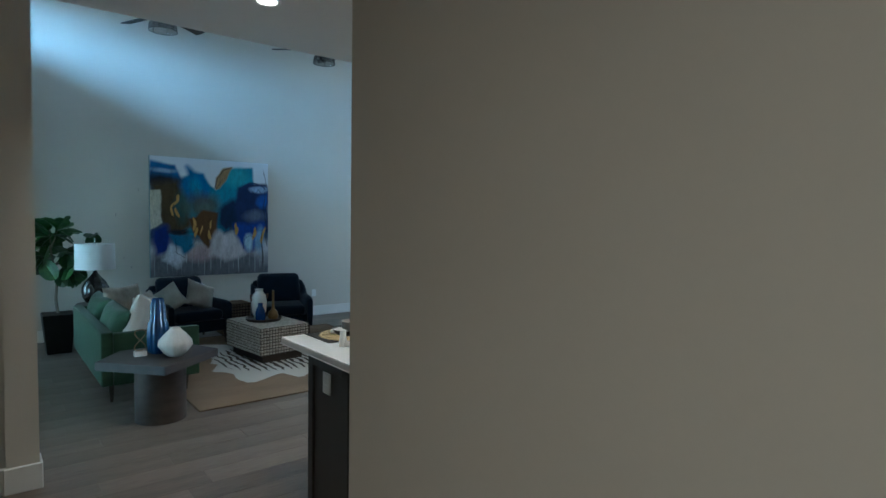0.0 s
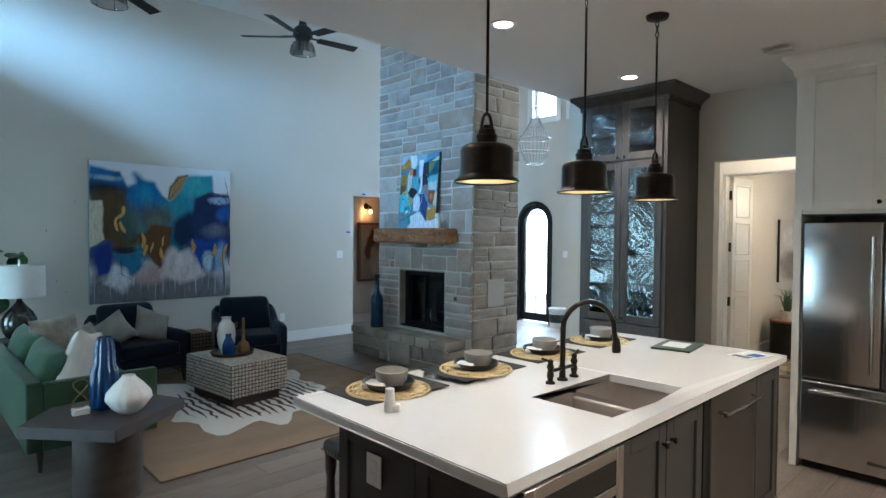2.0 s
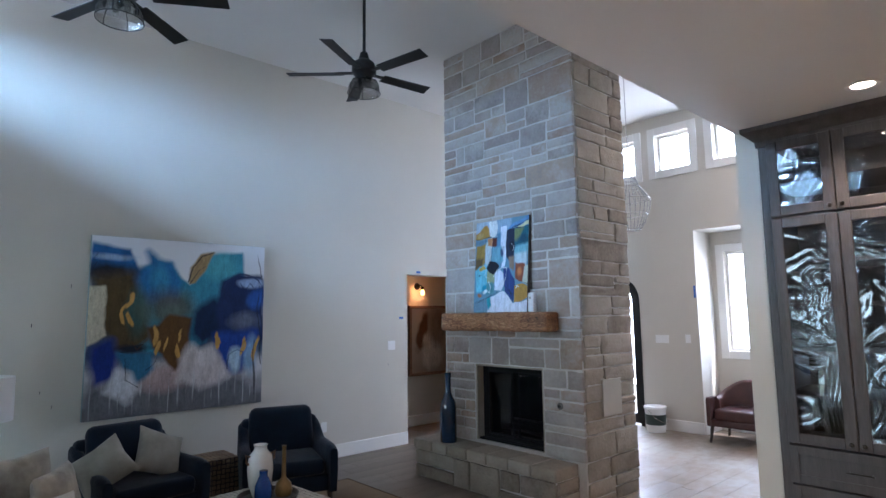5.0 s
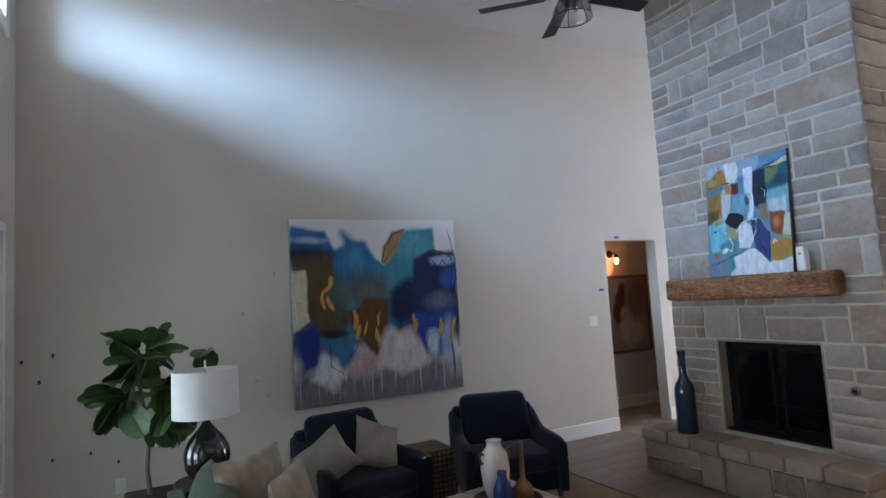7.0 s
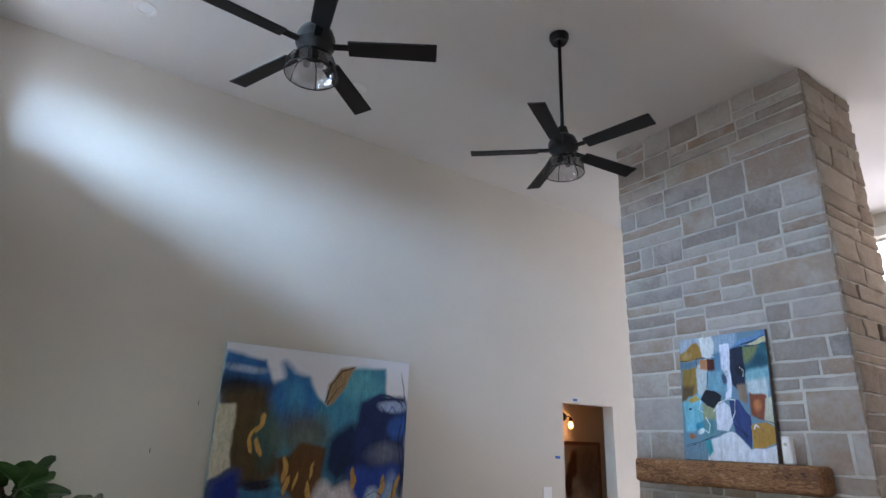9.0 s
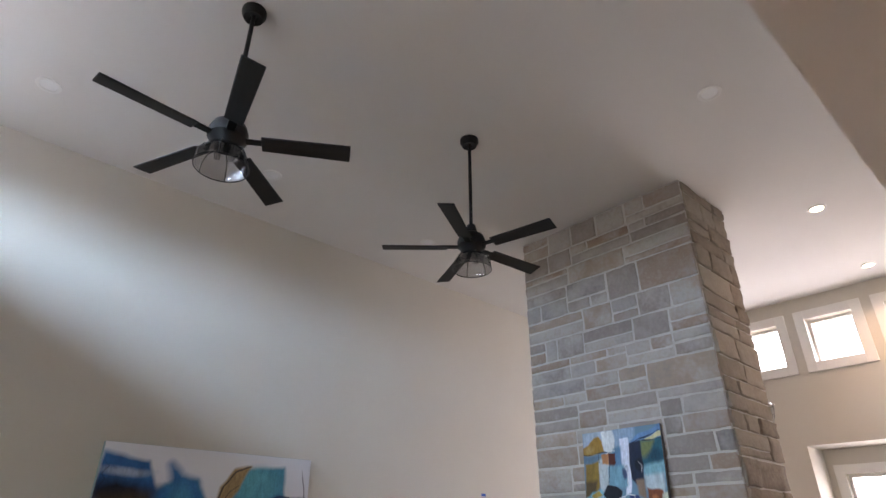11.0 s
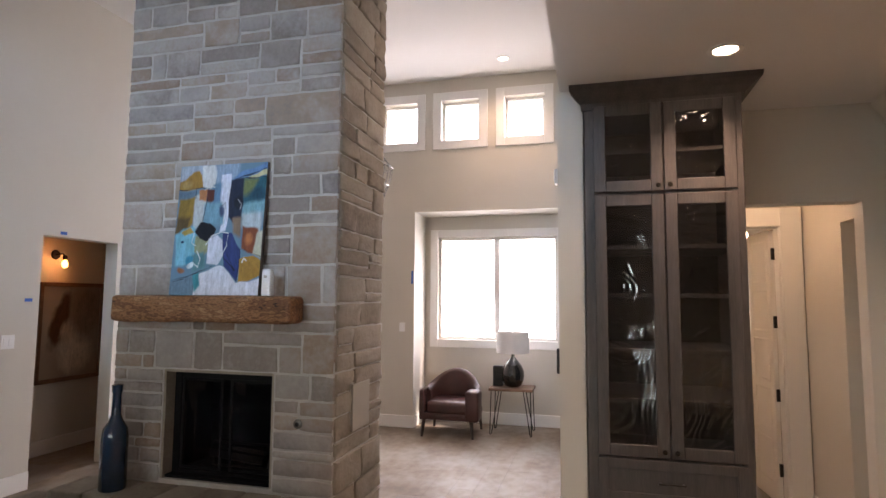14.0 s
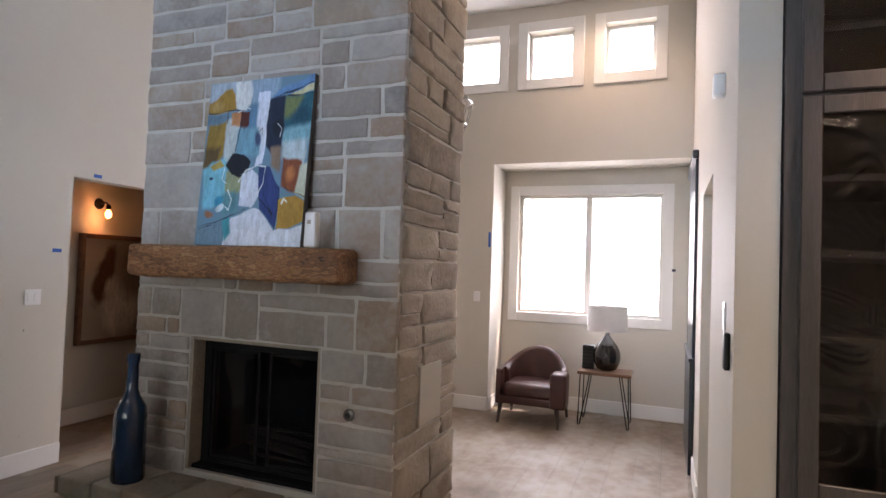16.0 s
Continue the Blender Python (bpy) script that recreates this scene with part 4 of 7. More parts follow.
for k, x in enumerate((2.80, 3.35, 3.90, 4.50)):
    pm = thing("placemat", pose(x, 5.165, 0.92), "charcoal ribbed rectangular placemat on the island", "placemat", "place settings on the island")
    bm = bmesh.new()
    prof = [(-0.155, 0.0)]
    for j in range(22):
        y = -0.153 + 0.014 * j
        prof += [(y, 0.002), (y + 0.002, 0.0038), (y + 0.009, 0.0038), (y + 0.011, 0.002)]
    prof += [(0.155, 0.0)]
    ends = [[bm.verts.new((sx, y, z)) for y, z in prof] for sx in (-0.225, 0.225)]
    for a, b, c, d in zip(ends[0], ends[1], ends[1][1:], ends[0][1:]):
        bm.faces.new((a, b, c, d))
    bm.faces.new((ends[0][0], ends[0][-1], ends[1][-1], ends[1][0]))
    bm.faces.new(ends[0])
    bm.faces.new(ends[1][::-1])
    part("ribbed_cloth", bm, M_MAT, pm)
    rm = thing("round_mat", pose(x - 0.015, 5.14, 0.9245), "round openwork straw charger mat", "charger", "place settings on the island")
    rr = random.Random(k)
    bm = lathe([(0.168, 0.0), (0.172, 0.006), (0.178, 0.006), (0.182, 0.0)], 40, caps=False)
    for j in range(230):
        a, b = rr.uniform(0, 6.28), rr.uniform(0.4, 1.5)
        r0, r1 = rr.uniform(0.09, 0.172), rr.uniform(0.09, 0.174)
        tube([(r0 * math.cos(a), r0 * math.sin(a), 0.004), (r1 * math.cos(a + b), r1 * math.sin(a + b), 0.005)], 0.003, 4, bm)
    lathe([(0.09, 0.0), (0.095, 0.006), (0.12, 0.006), (0.125, 0.0)], 32, bm, caps=False)
    part("straw_weave", bm, M_STRAW, rm, "", 60)
    pl = thing("plate", pose(x - 0.015, 5.14, 0.933), "black stoneware plate with a turned-up rim", "plate", "place settings on the island")
    part("dish", lathe([(0.0, 0.0), (0.085, 0.0), (0.105, 0.012), (0.112, 0.03), (0.108, 0.03), (0.10, 0.015), (0.08, 0.005), (0.0, 0.005)], 32), M_DARKPLATE, pl, "", 40)
    nk = thing("napkin", pose(x - 0.072, 5.155, 0.9395, 0, 0, 30), "folded white cloth napkin on the plate", "napkin", "place settings on the island")
    part("cloth", box((-0.05, -0.045, 0.0), (0.05, 0.045, 0.022), 0.008), M_PAPER, nk, "", 40)
    bo = thing("bowl", pose(x - 0.002, 5.135, 0.9385), "pale grey stoneware bowl", "bowl", "place settings on the island")
    part("vessel", lathe([(0.0, 0.0), (0.045, 0.0), (0.066, 0.028), (0.071, 0.067), (0.068, 0.068), (0.06, 0.032), (0.04, 0.01), (0.0, 0.008)], 32), M_STONEWARE, bo, "", 40)
sb = thing("plug_freshener", pose(2.60, 4.90, 0.92, 0, 0, -40), "small white plastic plug-in freshener standing upright", "freshener")
part("bottle", lathe([(0.0, 0.0), (0.021, 0.0), (0.022, 0.03), (0.018, 0.05), (0.017, 0.088), (0.0, 0.09)], 20), M_WHITEP, sb, "", 50)
part("plug_base", box((0.005, -0.02, 0.0), (0.04, 0.02, 0.03), 0.010, 3), M_WHITEP, sb, "", 50)
fo = thing("folder", pose(4.68, 4.72, 0.92, 0, 0, 8), "dark green folder holding a white sheet", "folder")
part("cover", box((-0.16, -0.11, 0.0), (0.16, 0.11, 0.012), 0.003), M_GREENBOOK, fo)
part("sheet", box((-0.09, -0.06, 0.0122), (0.09, 0.07, 0.0135)), M_PAPER, fo)
mg = thing("brochure", pose(4.72, 4.33, 0.92, 0, 0, -14), "stack of glossy printed brochures", "brochure")
part("pages", box((-0.11, -0.075, 0.0), (0.11, 0.075, 0.006), 0.001), M_PAPER, mg)
part("picture_block", box((-0.03, -0.06, 0.0062), (0.06, 0.01, 0.0072)), M_BLUETAPE, mg)
part("text_block", box((-0.10, -0.05, 0.0062), (-0.05, 0.05, 0.0072)), M_DARKPLATE, mg)
ol = thing("outlet", pose(IX0 + 0.03, 4.81, 0.765), "white outlet plate on the island end", "outlet")
part("plate", box((-0.006, -0.04, -0.055), (0.0, 0.04, 0.055), 0.002), M_WHITEP, ol)
for z in (-0.022, 0.022):
    part("socket", box((-0.008, -0.017, z - 0.015), (-0.005, 0.017, z + 0.015), 0.001), M_WHITEP, ol)
st = thing("bar_stool", pose(2.955, 5.425, -0.05), "black leather bar stool with nailhead trim and turned legs", "stool")
part("seat", box((-0.2, -0.2, 0.56), (0.2, 0.2, 0.64), 0.03, 3), M_BLACKLEATHER, st, "", 50)
bm = bmesh.new()
for j in range(16):
    for a, b in (((-0.19 + 0.0253 * j), -0.2), ((-0.19 + 0.0253 * j), 0.2)):
        box((a - 0.005, b - 0.004, 0.585), (a + 0.005, b + 0.004, 0.595), 0.002, 1, bm)
        box((b - 0.004, a - 0.005, 0.585), (b + 0.004, a + 0.005, 0.595), 0.002, 1, bm)
part("nailheads", bm, M_BRASS, st, "row of brass nailheads")
for sx in (-1, 1):
    for sy in (-1, 1):
        part("leg", lathe([(0.014, 0.05), (0.02, 0.08), (0.016, 0.12), (0.026, 0.2), (0.018, 0.24), (0.026, 0.3), (0.02, 0.45), (0.028, 0.5), (0.028, 0.57)], 12, at=(0.165 * sx, 0.165 * sy, 0)), M_DARKWOOD, st, "", 40)
    part("stretcher", tube([(0.165 * sx, -0.165, 0.22), (0.165 * sx, 0.165, 0.22)], 0.011, 8), M_DARKWOOD, st, "", 50)
    part("stretcher", tube([(-0.165, 0.165 * sx, 0.18), (0.165, 0.165 * sx, 0.18)], 0.011, 8), M_DARKWOOD, st, "", 50)


def pendant():
    p = thing("pendant_lamp", Matrix(), "dark bronze metal pendant lamp with flared rim over the island", "pendant lamp", "pendants over the island")
    part("shade", lathe([(0.128, 0.0), (0.131, 0.006), (0.110, 0.022), (0.106, 0.03), (0.106, 0.122), (0.103, 0.133), (0.096, 0.142), (0.085, 0.147), (0.045, 0.152), (0.041, 0.156), (0.04, 0.19), (0.036, 0.19), (0.038, 0.15), (0.09, 0.140), (0.102, 0.122), (0.104, 0.028), (0.126, 0.004), (0.128, 0.0)], 36, caps=False), M_BRONZE, p, "", 35)
    part("lining", lathe([(0.122, 0.006), (0.101, 0.03), (0.100, 0.118), (0.05, 0.138)], 32, caps=False), M_LAMPRIM, p, "cream enamel lining", 40)
    part("socket_cap", lathe([(0.036, 0.168), (0.043, 0.174), (0.043, 0.184), (0.034, 0.19), (0.034, 0.206), (0.018, 0.211), (0.016, 0.225), (0.0, 0.228)], 20), M_BRONZE, p, "", 40)
    part("yoke", tube([(0.030 * math.cos(a), 0.0, 0.205 + 0.066 * math.sin(a)) for a in [math.pi * k / 12 for k in range(13)]], 0.007, 8), M_BRONZE, p, "", 60)
    part("rod", tube([(0, 0, 0.266), (0, 0, 0.88)], 0.006, 8), M_BRONZE, p, "", 60)
    for k in range(4):
        bm = bmesh.new()
        loop = [(0.009 * math.cos(a), 0, 0.902 + 0.03 * k + 0.02 * math.sin(a)) for a in [2 * math.pi * j / 10 for j in range(11)]]
        tube(loop, 0.0028, 6, bm)
        if k % 2:
            moved(bm, pose(0, 0, 0, 0, 0, 90))
        part("chain_link", bm, M_BRONZE, p, "", 60)
    part("canopy", lathe([(0.0, 1.012), (0.012, 1.012), (0.058, 1.02), (0.064, 1.038), (0.0, 1.038)], 24), M_BRONZE, p, "", 40)
    part("bulb", lathe([(0.0, 0.055), (0.02, 0.06), (0.028, 0.08), (0.02, 0.105), (0.013, 0.13), (0.0, 0.135)], 16), M_LAMPON, p, "lit bulb", 50)
    return p


first = pendant()
first.matrix_basis = pose(2.95, 4.74, KTOP - 1.0385)
for x in (3.65, 4.38):
    copy_thing(first, pose(x, 4.74, KTOP - 1.0385))


def downlight(x, y, z, lit):
    d = thing("recessed_light", pose(x, y, z), "round white recessed ceiling light, " + ("lit" if lit else "unlit"), "ceiling light", "recessed lights")
    part("trim_ring", lathe([(0.080, 0.0), (0.078, -0.007), (0.058, -0.006), (0.053, 0.0)], 28), M_TRIM, d, "", 40)
    part("lens", lathe([(0.054, -0.001), (0.04, -0.003), (0.0, -0.0035)], 24), M_LAMPON if lit else M_WHITEP, d, "glowing lens" if lit else "dull lens", 50)


# the last three fixtures are unseen, added for the extra downlights
for x, y in ((2.40, 5.44), (3.87, 5.44), (5.42, 5.46), (0.35, 1.6), (3.0, 2.7), (4.6, 2.7)):
    downlight(x, y, KTOP, True)
for x, y in ((7.46, 7.07), (9.24, 7.09)):
    downlight(x, y, TOP, True)
for x, y in ((1.82, 10.08), (3.46, 10.03), (5.25, 10.06), (5.20, 7.05)):
    downlight(x, y, TOP, False)
vent = thing("ceiling_vent", pose(5.48, 4.44, KTOP), "white louvred ceiling air vent", "vent")
part("frame", moved(ring("x", -0.012, 0.0, -0.10, 0.10, -0.105, 0.105, 0.018), pose(0, 0, 0, 0, 90, 0) @ pose(0, 0, 0, 0, 0, 0)), M_TRIM, vent)
for k in range(9):
    part("slat", moved(box((-0.083, -0.007, -0.001), (0.083, 0.007, 0.001)), pose(0, -0.068 + 0.017 * k, -0.006, 35, 0, 0)), M_GREYPANEL, vent)
part("divider", box((-0.006, -0.083, -0.013), (0.006, 0.083, -0.001)), M_TRIM, vent)

# tall glazed cabinet
tc = thing("display_cabinet", Matrix(), "tall grey-stained wood cabinet with film-covered glass doors", "cabinet")
CF, Y0, Y1 = 5.79, 5.312, 6.115
part("side_panel", box((CF, Y0, 0.0), (6.395, Y0 + 0.02, 2.74)), M_CAB, tc)
part("side_panel", box((CF, Y1 - 0.02, 0.0), (6.395, Y1, 2.74)), M_CAB, tc)
part("back_panel", box((6.375, Y0 + 0.02, 0.1), (6.395, Y1 - 0.02, 2.74)), M_DARKWOOD, tc, "dark interior back")
# thin dark sheets, added to make the interior near black
for ly in (Y0 + 0.0205, Y1 - 0.0245):
    part("side_dark_sheet", box((CF + 0.021, ly, 0.84), (6.374, ly + 0.004, 2.718)), M_DARKWOOD, tc, "added dark sheet along the interior side")
part("top_panel", box((CF, Y0 + 0.02, 2.72), (6.375, Y1 - 0.02, 2.74)), M_CAB, tc)
part("base_box", box((CF + 0.03, Y0 + 0.02, 0.0), (6.375, Y1 - 0.02, 0.83)), M_CAB, tc)
part("face_frame", ring("x", CF - 0.004, CF + 0.02, Y0, Y1, 0.0, 2.74, 0.06, 0.1), M_CAB, tc)
part("mid_rail", box((CF - 0.002, Y0 + 0.03, 2.215), (CF + 0.02, Y1 - 0.03, 2.245)), M_CAB, tc)
for z in (1.13, 1.39, 1.68, 1.94, 2.46):
    part("shelf", box((CF - 0.002, Y0 + 0.021, z - 0.012), (6.374, Y1 - 0.021, z + 0.012), 0.002, 1), M_CAB, tc)
for z0, z1, kz in ((2.237, 2.72, 2.265), (0.85, 2.222, 0.885)):
    for u0, u1, ky in ((5.347, 5.703, 5.675), (5.708, 6.064, 5.735)):
        d = part("door", ring("x", CF - 0.024, CF - 0.005, u0, u1, z0, z1, 0.062), M_CAB, tc)
        p = part("pane", slab("x", CF - 0.016, CF - 0.011, u0 + 0.058, u1 - 0.058, z0 + 0.058, z1 - 0.058), M_FILM, d, "glass under wrinkled protective film")
        knob(d, pose(CF - 0.024, ky, kz, 0, -90, 0), 0.014)
for z0, z1 in ((0.62, 0.838), (0.36, 0.61), (0.12, 0.35)):
    d = part("drawer_front", shaker("x", CF - 0.024, CF - 0.004, 5.347, 6.064, z0, z1, 0.05), M_CAB, tc)
    bar_handle(d, (CF - 0.024, 5.64, (z0 + z1) / 2), (CF - 0.024, 5.77, (z0 + z1) / 2), (-0.025, 0, 0), 0.005, M_BRONZE)
bm = bmesh.new()
prof = [(0.0, 2.70), (0.012, 2.705), (0.015, 2.74), (0.05, 2.775), (0.085, 2.80), (0.09, 2.828)]
loops = []
for o, z in prof:
    loops.append([bm.verts.new(c) for c in ((6.395, Y0 - o, z), (CF - o, Y0 - o, z), (CF - o, Y1 + min(o, 0.075), z), (6.395, Y1, z))])
for a, b in zip(loops, loops[1:]):
    for k in range(3):
        bm.faces.new((a[k], a[k + 1], b[k + 1], b[k]))
bm.faces.new(loops[-1])
part("crown_moulding", bm, M_CAB, tc)

# fridge in its surround
sur = thing("fridge_surround", Matrix(), "ivory painted cabinet surround over the fridge", "cabinet")
part("side_panel", box((5.78, 4.355, 0.0), (6.395, 4.40, 2.72), 0.002), M_UPPER, sur)
part("side_panel", box((5.78, 3.40, 0.0), (6.395, 3.43, 2.72), 0.002), M_UPPER, sur)
part("cabinet_box", box((5.80, 3.43, 1.75), (6.395, 4.355, 2.72)), M_UPPER, sur)
for u0, u1, ky in ((3.44, 3.885, 3.855), (3.89, 4.352, 3.92)):
    d = part("door", shaker("x", 5.765, 5.80, u0, u1, 1.775, 2.70, 0.065), M_UPPER, sur)
    knob(d, pose(5.765, ky, 1.82, 0, -90, 0), 0.014)
bm = bmesh.new()
loops = []
for o, z in ((0.0, 2.69), (0.012, 2.70), (0.015, 2.73), (0.05, 2.775), (0.07, 2.80), (0.075, 2.828)):
    loops.append([bm.verts.new(c) for c in ((6.395, 4.40 + o, z), (5.765 - o, 4.40 + o, z), (5.765 - o, 3.40, z), (6.395, 3.40, z))])
for a, b in zip(loops, loops[1:]):
    for k in range(2):
        bm.faces.new((a[k], a[k + 1], b[k + 1], b[k]))
bm.faces.new(loops[-1])
part("crown_moulding", bm, M_UPPER, sur)
fr = thing("refrigerator", Matrix(), "stainless steel French-door refrigerator with bottom freezer", "refrigerator")
part("body", box((5.83, 3.445, 0.05), (6.38, 4.34, 1.69)), M_DARKSTEEL, fr)
part("foot_grille", box((5.82, 3.46, 0.0), (6.3, 4.33, 0.05)), M_BLACK, fr)
for u0, u1, h in ((3.447, 3.889, 3.845), (3.895, 4.338, 3.94)):
    d = part("door", box((5.765, u0, 0.625), (5.828, u1, 1.69), 0.012, 3), M_STEEL, fr, "", 40)
    bar_handle(d, (5.765, h, 0.72), (5.765, h, 1.60), (-0.05, 0, 0), 0.011)
d = part("freezer_drawer", box((5.765, 3.447, 0.06), (5.828, 4.338, 0.615), 0.012, 3), M_STEEL, fr, "", 40)
bar_handle(d, (5.765, 3.52, 0.555), (5.765, 4.27, 0.555), (-0.05, 0, 0), 0.011)
part("badge", box((5.762, 3.84, 0.13), (5.766, 3.95, 0.15)), M_DARKSTEEL, d)

# oven tower behind the near wall end
ot = thing("oven_tower", Matrix(), "built-in wall oven in an ivory cabinet", "oven")
part("cabinet", box((1.705, 2.42, 0.0), (2.46, 3.0, 2.80)), M_UPPER, ot)
part("oven_frame", ring("y", 3.0, 3.055, 1.70, 2.45, 0.6, 1.95, 0.03), M_STEEL, ot)
part("oven_door", box((1.73, 3.002, 0.63), (2.42, 3.05, 1.92), 0.003), M_DARKGLASS, ot, "black glass door")
hb = part("handle", tube([(1.70, 3.104, 1.581), (2.42, 3.104, 1.581)], 0.017, 16), M_STEEL, ot, "steel tubular handle", 50)
part("handle_end", box((1.682, 3.052, 1.563), (1.79, 3.124, 1.599), 0.008, 3), M_DARKSTEEL, hb, "", 40)
part("medallion", moved(lathe([(0.0, 0.004), (0.006, 0.004), (0.006, 0.0025), (0.0135, 0.0025), (0.0148, 0.0)], 24), pose(1.682, 3.104, 1.581, 0, -90, 0)), M_RED, hb, "red enamel medallion", 40)


# ---- great room ----
def fan(angle):
    f = thing("ceiling_fan", Matrix(), "black five-blade ceiling fan with caged glass light on a long rod", "ceiling fan", "ceiling fans")
    part("canopy", lathe([(0.0, 0.94), (0.02, 0.90), (0.055, 0.89), (0.07, 0.92), (0.07, 0.95), (0.0, 0.95)], 24), M_BLACK, f, "", 40)
    part("down_rod", tube([(0, 0, 0.16), (0, 0, 0.91)], 0.013, 12), M_BLACK, f, "", 50)
    part("motor_housing", lathe([(0.0, 0.20), (0.03, 0.19), (0.045, 0.13), (0.085, 0.10), (0.10, 0.06), (0.10, 0.02), (0.075, -0.01), (0.06, -0.04), (0.0, -0.04)], 28), M_BLACK, f, "", 35)
    for k in range(5):
        m = pose(0, 0, 0, 0, 0, angle + 72 * k)
        arm = part("blade_arm", moved(box((0.08, -0.022, 0.012), (0.22, 0.022, 0.022), 0.004), m), M_BLACK, f)
        bm = box((0.17, -0.056, -0.005), (0.625, 0.056, 0.004), 0.006, 2)
        for v in bm.verts:
            v.co.y *= 0.86 + 0.14 * min(1, (v.co.x - 0.17) / 0.4)
        part("blade", moved(bm, m @ pose(0, 0, 0.012, -12, 0, 0)), M_DARKBLADE, arm, "matte black blade")
    bm = lathe([(0.06, -0.04), (0.10, -0.055), (0.125, -0.10), (0.13, -0.155)], 32, caps=False)
    lathe([(0.127, -0.155), (0.122, -0.10), (0.097, -0.058), (0.06, -0.043)], 32, bm, caps=False)
    part("glass_shade", bm, M_SEEDY, f, "clear seeded glass dome", 50).visible_shadow = False
    part("cage_rim", tube([(0.133 * math.cos(2 * math.pi * j / 32), 0.133 * math.sin(2 * math.pi * j / 32), -0.156) for j in range(33)], 0.0035, 6), M_BLACK, f, "", 60)
    for k in range(6):
        a = math.pi * k / 3
        part("cage_wire", tube([(r * math.cos(a), r * math.sin(a), z) for r, z in ((0.062, -0.04), (0.103, -0.053), (0.129, -0.10), (0.133, -0.156))], 0.003, 6), M_BLACK, f, "", 60)
    for k in range(3):
        a = 2.1 * k
        part("bulb", lathe([(0.012, 0.0), (0.018, -0.03), (0.016, -0.05), (0.0, -0.062)], 12, at=(0.04 * math.cos(a), 0.04 * math.sin(a), -0.04)), M_SEEDY, f, "unlit clear bulb", 50)
    return f


fan(40).matrix_basis = pose(2.57, 8.55, TOP - 0.951)
fan(66).matrix_basis = pose(4.35, 8.55, TOP - 0.951)


